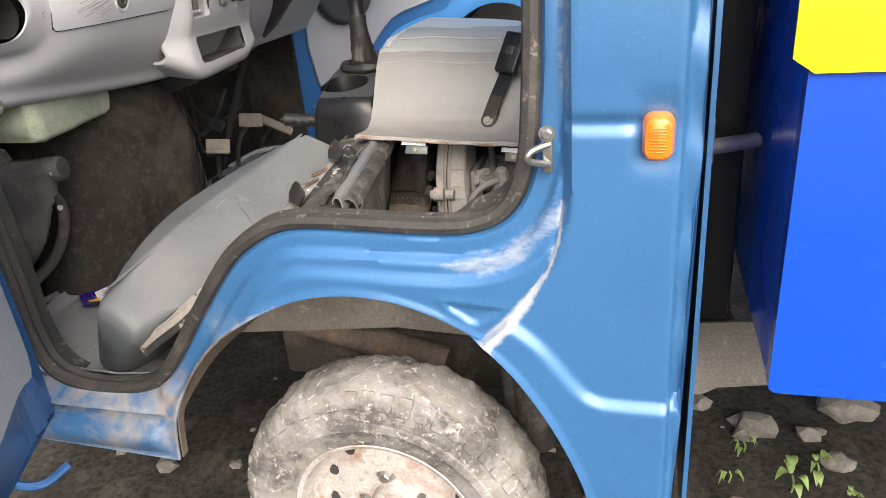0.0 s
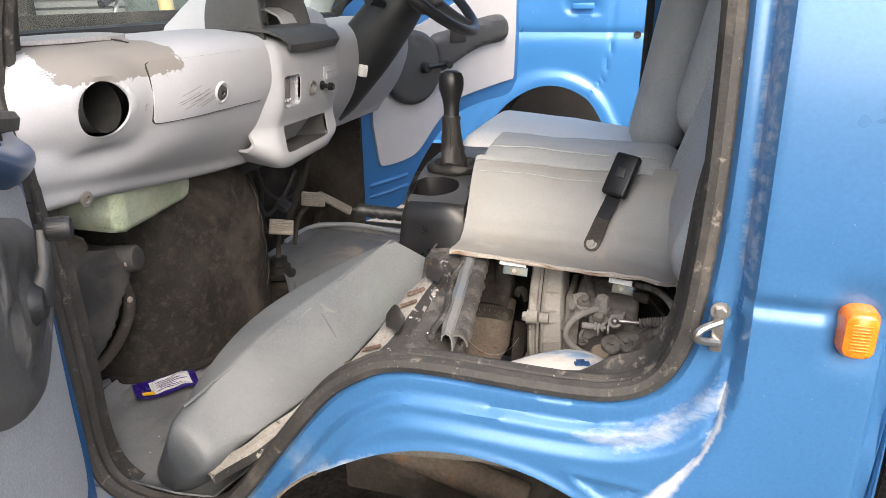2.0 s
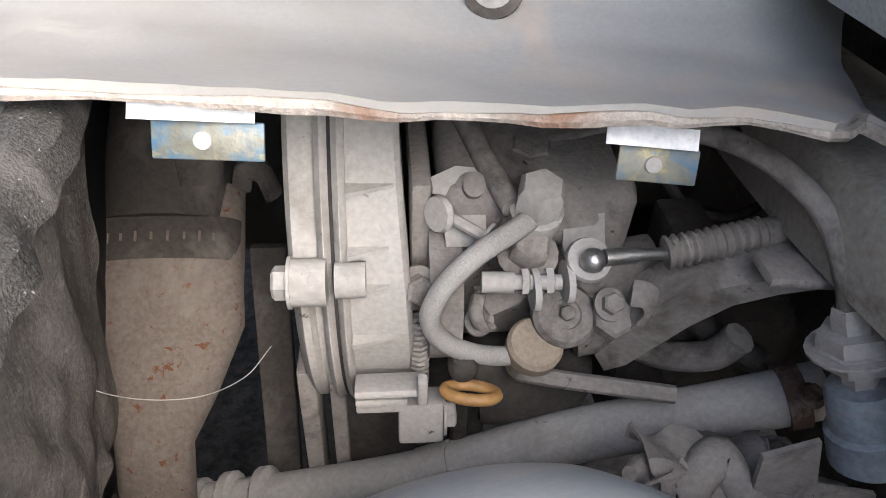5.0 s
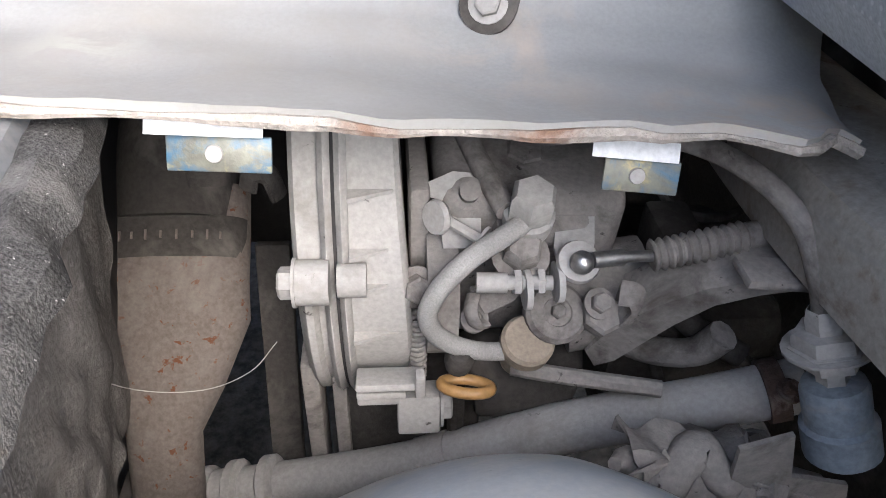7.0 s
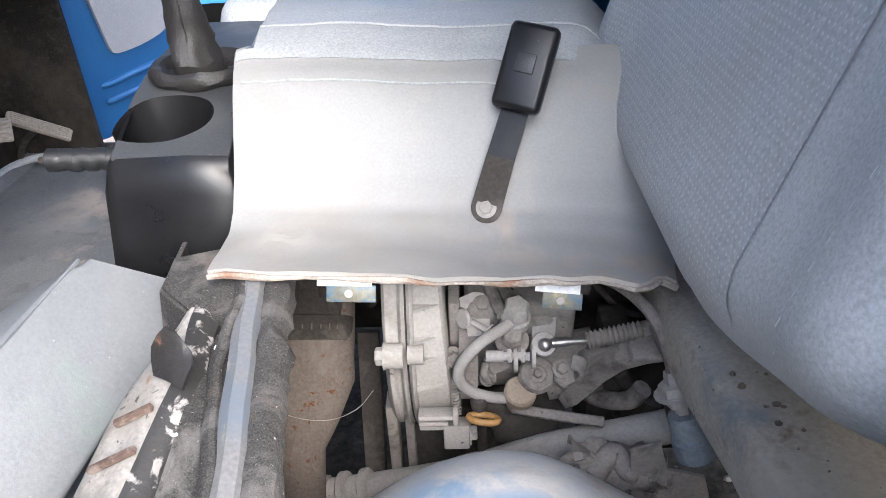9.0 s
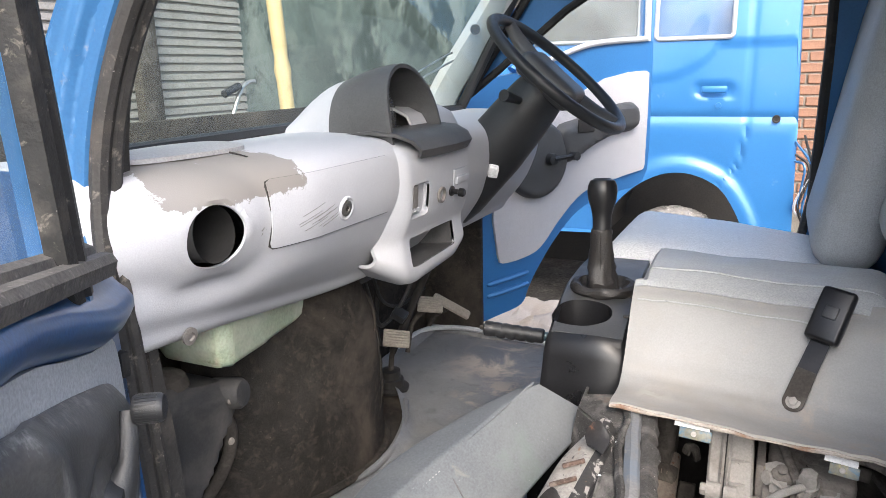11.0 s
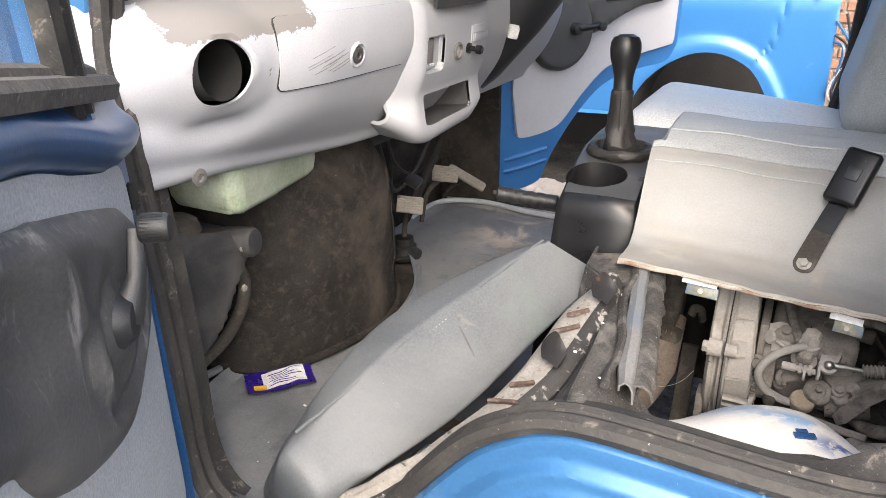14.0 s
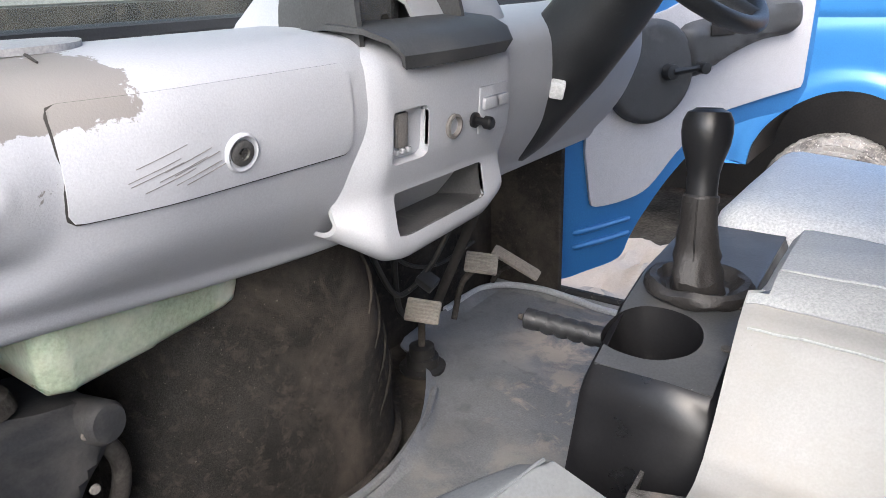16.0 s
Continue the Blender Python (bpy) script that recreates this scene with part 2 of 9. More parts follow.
M_hood = surf("dusty_charcoal_plastic", (0.060, 0.061, 0.063), 0.5, 0.0, 0.15, 12, 400, 0.12, patches=(((0.12, 0.118, 0.115), 10, 0.55, 0.8, 0.8),))
M_lockmetal = surf("dull_lock_metal", (0.13, 0.128, 0.125), 0.45, 0.6, 0.1, 40, 300, 0.1)
M_grille = surf("beige_grey_speaker_grille", (0.36, 0.36, 0.37), 0.6, 0.0, 0.08, 12, 300, 0.06)
M_rubber = surf("old_black_rubber", (0.016, 0.0155, 0.015), 0.6, 0.0, 0.3, 18, 160, 0.35,
                patches=(((0.085, 0.076, 0.066), 16, 0.54, 0.76, 0.95), ((0.21, 0.185, 0.155), 46, 0.62, 0.72, 0.98), ((0.34, 0.32, 0.29), 240, 0.69, 0.73, 1.0)))
M_sealdust = surf("dusty_worn_door_seal", (0.034, 0.032, 0.030), 0.7, 0.0, 0.3, 18, 160, 0.35,
                   patches=(((0.105, 0.092, 0.078), 7, 0.52, 0.70, 0.95), ((0.18, 0.16, 0.136), 46, 0.60, 0.70, 0.98), ((0.36, 0.33, 0.30), 240, 0.66, 0.71, 1.0)))
M_seal = surf("cracked_grey_brown_rubber", (0.115, 0.105, 0.095), 0.8, 0.0, 0.2, 30, 240, 0.3, patches=(((0.05, 0.046, 0.042), 40, 0.5, 0.7, 0.8), ((0.22, 0.20, 0.18), 120, 0.6, 0.7, 0.95)))
M_carpet = surf("dark_carpet", (0.040, 0.037, 0.034), 1.0, 0.0, 0.35, 7, 700, 0.8, spec=0.1, fine_amt=0.3,
                patches=(((0.115, 0.098, 0.082), 4, 0.48, 0.75, 1.0), ((0.075, 0.062, 0.052), 55, 0.52, 0.72, 1.0), ((0.16, 0.14, 0.12), 260, 0.64, 0.71, 1.0)))
M_felt = surf("grey_brown_felt", (0.074, 0.071, 0.068), 1.0, 0.0, 0.3, 14, 800, 0.45, spec=0.1, fine_amt=0.32,
              patches=(((0.19, 0.18, 0.168), 20, 0.50, 0.74, 1.0), ((0.17, 0.125, 0.095), 9, 0.60, 0.74, 1.0), ((0.45, 0.43, 0.41), 380, 0.64, 0.71, 1.0)))
M_mat = surf("grey_rubber_mat", (0.165, 0.172, 0.182), 0.45, 0.0, 0.2, 6, 300, 0.10,
             patches=(((0.25, 0.252, 0.255), 5, 0.50, 0.74, 0.7), ((0.11, 0.116, 0.125), 16, 0.56, 0.70, 0.5), ((0.33, 0.31, 0.28), 130, 0.69, 0.73, 0.95)),
             spots=(((-1.15, 1.22, 0.49), (1, 1.0, 0), 0.20, (0.46, 0.395, 0.33), 7, 0.46, 0.56, 0.95), ((-1.08, 0.98, 0.49), (1.1, 0.9, 0), 0.17, (0.40, 0.345, 0.29), 14, 0.52, 0.60, 0.95), ((-1.05, 0.70, 0.49), (1, 1, 0), 0.22, (0.26, 0.25, 0.235), 11, 0.47, 0.60, 0.95)))
M_dust = surf("dust_coated_metal", (0.235, 0.214, 0.192), 0.95, 0.0, 0.16, 14, 300, 0.16, spec=0.2, fine_amt=0.09,
              patches=(((0.085, 0.074, 0.064), 22, 0.50, 0.66, 0.9), ((0.045, 0.04, 0.035), 90, 0.64, 0.70, 0.8)))
M_dust2 = surf("dust_coated_plastic", (0.36, 0.340, 0.314), 0.92, 0.0, 0.10, 10, 300, 0.10, spec=0.2, fine_amt=0.07,
               patches=(((0.19, 0.175, 0.158), 12, 0.54, 0.72, 0.95), ((0.09, 0.08, 0.07), 80, 0.67, 0.72, 0.9)))
M_dust3 = surf("dark_dusty_metal", (0.055, 0.049, 0.043), 0.95, 0.0, 0.25, 12, 250, 0.25, spec=0.2,
               patches=(((0.12, 0.108, 0.096), 16, 0.5, 0.7, 0.95),))
M_dustgrey = surf("grey_brown_dusty_sheet", (0.19, 0.172, 0.152), 0.95, 0.0, 0.2, 9, 200, 0.2, spec=0.2,
                  patches=(((0.11, 0.098, 0.085), 10, 0.5, 0.7, 0.95), ((0.26, 0.235, 0.205), 40, 0.58, 0.72, 0.98)))
M_brown = surf("rust_spotted_dusty_tube", (0.135, 0.114, 0.098), 0.95, 0.0, 0.1, 10, 300, 0.1, spec=0.2,
               patches=(((0.11, 0.045, 0.022), 110, 0.60, 0.64, 0.95), ((0.19, 0.165, 0.145), 14, 0.50, 0.75, 0.95),))
M_steel = surf("bare_steel", (0.42, 0.41, 0.39), 0.35, 0.9, 0.1, 30, 300, 0.1)
M_hose = surf("dusty_braided_hose", (0.30, 0.285, 0.265), 1.0, 0.0, 0.1, 30, 900, 0.2, spec=0.1, fine_amt=0.10)
M_tyre = surf("dusty_tyre_rubber", (0.105, 0.10, 0.095), 0.95, 0.0, 0.2, 12, 120, 0.4, spec=0.2,
              patches=(((0.265, 0.257, 0.247), 9, 0.44, 0.60, 0.98), ((0.22, 0.205, 0.188), 45, 0.5, 0.62, 0.98), ((0.40, 0.385, 0.37), 70, 0.58, 0.66, 1.0)))
M_rim = surf("dusty_silver_rim", (0.50, 0.48, 0.46), 0.6, 0.3, 0.1, 10, 200, 0.1,
             patches=(((0.28, 0.15, 0.09), 10, 0.50, 0.66, 0.9), ((0.33, 0.31, 0.29), 40, 0.54, 0.66, 0.95)))
M_mud = surf("dried_mud_underbody", (0.15, 0.125, 0.104), 1.0, 0.0, 0.3, 12, 120, 0.6, spec=0.1,
             patches=(((0.26, 0.13, 0.07), 14, 0.6, 0.72, 1.0),))
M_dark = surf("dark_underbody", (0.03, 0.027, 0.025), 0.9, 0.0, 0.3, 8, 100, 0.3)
M_hump = surf("dusty_white_blue_sheet_metal", (0.68, 0.655, 0.615), 0.8, 0.0, 0.07, 6, 250, 0.06,
              patches=(((0.44, 0.49, 0.54), 5, 0.56, 0.74, 0.6), ((0.10, 0.17, 0.36), 26, 0.72, 0.75, 0.5), ((0.30, 0.26, 0.22), 90, 0.68, 0.72, 0.9), ((0.50, 0.44, 0.37), 11, 0.56, 0.72, 0.9)),
              spots=(((-0.515, 0.262, 0.725), (0.6, 1.2, 0), 0.062, (0.30, 0.41, 0.54), 9, 0.46, 0.56, 0.55), ((-0.470, 0.235, 0.735), (0.5, 1.6, 0), 0.040, (0.24, 0.36, 0.52), 18, 0.50, 0.57, 0.55), ((-0.415, 0.200, 0.735), (0.9, 1.6, 0), 0.045, (0.07, 0.13, 0.34), 24, 0.47, 0.52, 0.5),
                     ((-0.33, 0.18, 0.70), (1, 1, 0), 0.060, (0.04, 0.11, 0.36), 18, 0.42, 0.50, 0.5)), fine_amt=0.04, mott=0.06)
M_lip = surf("flaking_white_blue_lip", (0.17, 0.168, 0.165), 0.7, 0.0, 0.1, 14, 250, 0.12, patches=(((0.12, 0.14, 0.165), 9, 0.45, 0.62, 0.6), ((0.06, 0.10, 0.20), 30, 0.62, 0.74, 0.55), ((0.30, 0.27, 0.23), 60, 0.62, 0.72, 0.9)))
M_rust = surf("flaking_brown_rust", (0.085, 0.055, 0.042), 0.95, 0.0, 0.25, 40, 250, 0.4, patches=(((0.19, 0.15, 0.125), 60, 0.5, 0.62, 1.0),))
M_hook2 = surf("scratched_black_enamel", (0.022, 0.021, 0.020), 0.6, 0.0, 0.2, 20, 250, 0.2, patches=(((0.26, 0.245, 0.23), 60, 0.56, 0.62, 0.9), ((0.16, 0.10, 0.07), 26, 0.62, 0.68, 0.95)))
M_seam = surf("dark_seam_thread", (0.09, 0.09, 0.09), 0.8)
M_beam = surf("rusty_blue_grey_sheet", (0.31, 0.285, 0.25), 0.8, 0.0, 0.12, 10, 250, 0.12,
              patches=(((0.13, 0.085, 0.06), 22, 0.58, 0.70, 0.9), ((0.10, 0.13, 0.17), 6, 0.58, 0.72, 0.6), ((0.34, 0.31, 0.27), 7, 0.48, 0.66, 0.9), ((0.40, 0.36, 0.31), 160, 0.66, 0.71, 0.95), ((0.07, 0.06, 0.05), 70, 0.66, 0.70, 0.9)))
# lowered base and dark blotches paint the shade of the hanging folds
M_dustcloth = surf("dust_grey_shaded_cloth", (0.17, 0.157, 0.143), 1.0, 0.0, 0.25, 16, 260, 0.35, spec=0.1, fine_amt=0.10,
                   patches=(((0.085, 0.075, 0.066), 12, 0.48, 0.70, 1.0), ((0.30, 0.28, 0.26), 60, 0.60, 0.70, 1.0),))
M_amber = surf("amber_lens", (0.80, 0.20, 0.015), 0.25, 0.0, 0.06, 20, 300, 0.1, 0.5, sub=0.2)
M_tank = surf("translucent_green_white_plastic", (0.36, 0.42, 0.31), 0.32, 0.0, 0.08, 8, 200, 0.04, sub=0.12, patches=(((0.56, 0.58, 0.50), 9, 0.5, 0.75, 0.4), ((0.36, 0.34, 0.20), 14, 0.66, 0.8, 0.5)))
M_frame = surf("peeling_white_black_board", (0.255, 0.24, 0.22), 0.85, 0.0, 0.1, 12, 250, 0.25,
               patches=(((0.20, 0.18, 0.155), 14, 0.46, 0.66, 0.9), ((0.045, 0.042, 0.039), 70, 0.62, 0.66, 0.8), ((0.15, 0.14, 0.125), 160, 0.60, 0.68, 0.9), ((0.19, 0.11, 0.07), 24, 0.66, 0.72, 0.9)))
M_ground = surf("dark_dirt", (0.042, 0.038, 0.033), 1.0, 0.0, 0.45, 5, 60, 1.0, spec=0.15, fine_amt=0.3,
                patches=(((0.09, 0.08, 0.07), 9, 0.55, 0.75, 1.0),))
M_stone = surf("rubble_stone", (0.16, 0.15, 0.135), 0.95, 0.0, 0.3, 25, 150, 0.5)
M_shutter = surf("grey_steel_shutter", (0.30, 0.285, 0.265), 0.7, 0.1, 0.1, 2, 100, 0.1,
                 patches=(((0.20, 0.18, 0.16), 2.5, 0.55, 0.8, 0.85),))
M_bamboo = surf("dry_bamboo", (0.55, 0.42, 0.22), 0.6, 0.0, 0.12, 12, 200, 0.1)
M_brick = surf("old_brick", (0.27, 0.15, 0.10), 0.95, 0.0, 0.3, 6, 100, 0.5)
M_mortar = surf("mortar", (0.25, 0.23, 0.20), 0.95, 0.0, 0.2, 10, 100, 0.4)
M_wood = surf("orange_painted_wood", (0.45, 0.20, 0.07), 0.8, 0.0, 0.3, 5, 60, 0.4)
M_trim = surf("pale_grey_door_trim", (0.52, 0.51, 0.52), 0.55, 0.0, 0.05, 5, 400, 0.06)
M_trimdirty = surf("dusty_grey_blue_door_trim", (0.43, 0.45, 0.475), 0.6, 0.0, 0.08, 5, 300, 0.08,
                   patches=(((0.40, 0.37, 0.31), 5, 0.56, 0.75, 0.8),))
M_white = surf("white_paper", (0.72, 0.72, 0.72), 0.7, 0.0, 0.04, 12, 200, 0.05)
M_purple = surf("purple_blue_foil", (0.03, 0.012, 0.22), 0.3, 0.2, 0.1, 20, 200, 0.1)
M_gold = surf("yellow_plastic", (0.36, 0.20, 0.07), 0.45, 0.0, 0.15, 30, 200, 0.1)
M_leather = surf("black_leatherette", (0.020, 0.018, 0.017), 0.55, 0.0, 0.3, 16, 300, 0.25,
                 patches=(((0.10, 0.09, 0.08), 20, 0.66, 0.85, 0.8),))
M_pedal = surf("dusty_pedal_rubber", (0.30, 0.275, 0.24), 0.9, 0.0, 0.15, 20, 200, 0.2)
M_cloth = surf("cream_sack_cloth", (0.52, 0.43, 0.335), 0.9, 0.0, 0.12, 10, 300, 0.3)
M_leaf = surf("fresh_green_leaf", (0.16, 0.24, 0.07), 0.5, 0.0, 0.25, 20, 200, 0.1)
M_hook = surf("rusty_black_hook", (0.022, 0.020, 0.019), 0.5, 0.2, 0.3, 30, 300, 0.2, patches=(((0.20, 0.09, 0.05), 30, 0.58, 0.66, 0.9),))
M_glassbit = surf("broken_glass_crumbs", (0.75, 0.77, 0.76), 0.25, 0.0, 0.1, 30, 200, 0.1)
M_glass = glass("clear_car_glass", (0.84, 0.95, 0.91), 0.02, 0.12, (0.45, 0.47, 0.45))
M_glass_dusty = glass("dusty_car_glass", (0.82, 0.90, 0.90), 0.05, 0.30, (0.5, 0.52, 0.52))
# the grey diffuse layer here paints the silvery reflection on the gauge
M_lensglass = glass("gauge_glass", (0.8, 0.8, 0.8), 0.05, 0.55, (0.55, 0.56, 0.57))
M_frayed = surf("frayed_brown_cloth_edge", (0.34, 0.30, 0.26), 0.95, 0.0, 0.3, 40, 300, 0.6,
                patches=(((0.20, 0.12, 0.08), 12, 0.55, 0.65, 1.0),))
M_copper = surf("coloured_tab_metal", (0.16, 0.155, 0.12), 0.5, 0.3, 0.1, 30, 200, 0.1,
                patches=(((0.06, 0.13, 0.20), 40, 0.47, 0.60, 0.5), ((0.28, 0.24, 0.12), 55, 0.58, 0.66, 0.5), ((0.45, 0.24, 0.18), 26, 0.6, 0.68, 0.7)))

# ---- mesh helpers ----
BASE = {}

def thing(name, label, category, base=(0, 0, 0), group="", kind=""):
    ob = new(name)
    ob.empty_display_size = 0.05
    ob.location = base
    BASE[ob.name] = Vector(base)
    return tagged(ob, label, category, group, kind)

def part(name, bm, material, parent, label="", smooth=True, kind=""):
    bmesh.ops.recalc_face_normals(bm, faces=bm.faces)
    me = bpy.data.meshes.new(name)
    bm.to_mesh(me)
    bm.free()
    me.materials.append(material)
    if smooth:
        me.polygons.foreach_set("use_smooth", [True] * len(me.polygons))
        me.set_sharp_from_angle(angle=radians(38))
    ob = new(name, me)
    if parent is not None:
        ob.parent = parent
        if parent.name in BASE:
            ob.matrix_parent_inverse = Matrix.Translation(-BASE[parent.name])
    return tagged(ob, label, kind=kind)

def worn(ob, fn):
    """Where the paint of ob is worn off: fn(x, y, z) from 0 to 1, kept on the mesh."""
    me = ob.data
    co = np.empty(len(me.vertices) * 3)
    me.vertices.foreach_get("co", co)
    co = co.reshape(-1, 3)
    at = me.attributes.new("wear", "FLOAT", "POINT")
    at.data.foreach_set("value", np.clip(fn(co[:, 0], co[:, 1], co[:, 2]), 0, 1).astype(np.float32))
    return ob

def B():
    return bmesh.new()

def xf(loc=(0, 0, 0), rot=(0, 0, 0)):
    return pose(*loc, *rot)

def box(bm, size, m=None, bevel=0.0, seg=2):
    r = bmesh.ops.create_cube(bm, size=1.0)
    vs = r["verts"]
    bmesh.ops.scale(bm, vec=size, verts=vs)
    if bevel:
        es = list({e for v in vs for e in v.link_edges})
        rb = bmesh.ops.bevel(bm, geom=es, offset=bevel, segments=seg, affect="EDGES", profile=0.5)
        vs = list({v for f in rb["faces"] for v in f.verts} | {v for v in vs if v.is_valid})
    if m is not None:
        bmesh.ops.transform(bm, matrix=m, verts=vs)
    return vs

def spline(pts, n=8, closed=False):
    """Points along a Catmull-Rom curve."""
    P = [np.array(p, float) for p in pts]
    k = len(P)
    out = []
    for i in range(k if closed else k - 1):
        a, b = P[i], P[(i + 1) % k]
        pr = P[i - 1] if (closed or i > 0) else 2 * a - b
        nx = P[(i + 2) % k] if (closed or i + 2 < k) else 2 * b - a
        for j in range(n):
            t = j / n
            out.append(0.5 * (2 * a + (b - pr) * t + (2 * pr - 5 * a + 4 * b - nx) * t * t + (3 * a - pr - 3 * b + nx) * t ** 3))
    if not closed:
        out.append(P[-1])
    return out

def tube(bm, pts, r, seg=10, n=6, cap=True, closed=False, flat=1.0, smooth=True):
    """A round pipe along pts; r: one radius or one per given point."""
    path = [Vector(p) for p in (spline(pts, n, closed) if smooth else pts)]
    if hasattr(r, "__len__"):
        rs = np.interp(np.linspace(0, len(r) - 1, len(path)), range(len(r)), r)
    else:
        rs = [r] * len(path)
    rings, side = [], None
    for i, p in enumerate(path):
        a = path[(i + 1) % len(path)] if (closed or i + 1 < len(path)) else p
        b = path[i - 1] if (closed or i > 0) else p
        d = (a - b).normalized()
        if side is None:
            side = d.orthogonal().normalized()
        side = (side - d * side.dot(d)).normalized()
        up = d.cross(side)
        rings.append([bm.verts.new(p + (side * math.cos(2 * math.pi * k / seg) + up * math.sin(2 * math.pi * k / seg) * flat) * rs[i])
                      for k in range(seg)])
    m = len(rings)
    for i in range(m if closed else m - 1):
        A, C = rings[i], rings[(i + 1) % m]
        for k in range(seg):
            bm.faces.new((A[k], A[(k + 1) % seg], C[(k + 1) % seg], C[k]))
    if cap and not closed:
        bm.faces.new(rings[0][::-1])
        bm.faces.new(rings[-1])

def lathe(bm, prof, m, seg=24, arc=360.0):
    """Turn (radius, height) pairs about the z axis of m."""
    rings = []
    full = arc >= 359.9
    cnt = seg if full else seg + 1
    for r, h in prof:
        if r < 1e-6:
            rings.append([bm.verts.new(m @ Vector((0, 0, h)))] * cnt)
        else:
            rings.append([bm.verts.new(m @ Vector((r * math.cos(radians(arc) * k / seg), r * math.sin(radians(arc) * k / seg), h))) for k in range(cnt)])
    for A, C in zip(rings, rings[1:]):
        for k in range(seg):
            q = [A[k], A[(k + 1) % cnt], C[(k + 1) % cnt], C[k]]
            u = []
            for v in q:
                if v not in u:
                    u.append(v)
            if len(u) > 2:
                try:
                    bm.faces.new(u)
                except ValueError:
                    pass

def axis(p, d, up=(0, 0, 1)):
    """A pose at p whose z axis points along d."""
    return Matrix.Translation(p) @ Vector(d).to_track_quat("Z", "Y").to_matrix().to_4x4()

def hexbolt(bm, p, d, r=0.008, h=0.007, washer=True):
    m = axis(p, d)
    if washer:
        lathe(bm, [(0, 0), (r * 1.6, 0), (r * 1.6, 0.0018), (0, 0.0018)], m, 18)
    lathe(bm, [(r * 1.05, 0.0015), (r * 1.05, h * 0.85), (r * 0.85, h), (0, h)], m @ Matrix.Rotation(0.3, 4, "Z"), 6)

def sheet(bm, rows, thick=0.0, closed_u=False):
    """A surface through a grid of points, with a back side when thick."""
    g = [[bm.verts.new(p) for p in row] for row in rows]
    n, m = len(g), len(g[0])
    front = []
    for i in range(n - 1):
        for j in range(m if closed_u else m - 1):
            front.append(bm.faces.new((g[i][j], g[i][(j + 1) % m], g[i + 1][(j + 1) % m], g[i + 1][j])))
    if thick:
        bm.normal_update()
        ret = bmesh.ops.solidify(bm, geom=front, thickness=thick)
    return g

def inside(pt, poly):
    x, y = pt
    c = False
    j = len(poly) - 1
    for i in range(len(poly)):
        xi, yi = poly[i][0], poly[i][1]
        xj, yj = poly[j][0], poly[j][1]
        if (yi > y) != (yj > y) and x < (xj - xi) * (y - yi) / (yj - yi) + xi:
            c = not c
        j = i
    return c

def inside_many(P, poly):
    P = np.asarray(P, float)
    c = np.zeros(len(P), bool)
    Q = np.array([(p[0], p[1]) for p in poly], float)
    for (xi, yi), (xj, yj) in zip(Q, np.roll(Q, 1, 0)):
        if yi != yj:
            c ^= ((yi > P[:, 1]) != (yj > P[:, 1])) & (P[:, 0] < (xj - xi) * (P[:, 1] - yi) / (yj - yi) + xi)
    return c

def seg_dist(pts, line):
    """Distance from each of pts to a polyline."""
    P, Q = np.asarray(pts, float), np.asarray(line, float)
    best = np.full(len(P), 1e9)
    for a, b in zip(Q[:-1], Q[1:]):
        d = b - a
        t = np.clip(((P - a) @ d) / max(d @ d, 1e-12), 0, 1)
        best = np.minimum(best, np.hypot(*(P - a - t[:, None] * d).T))
    return best

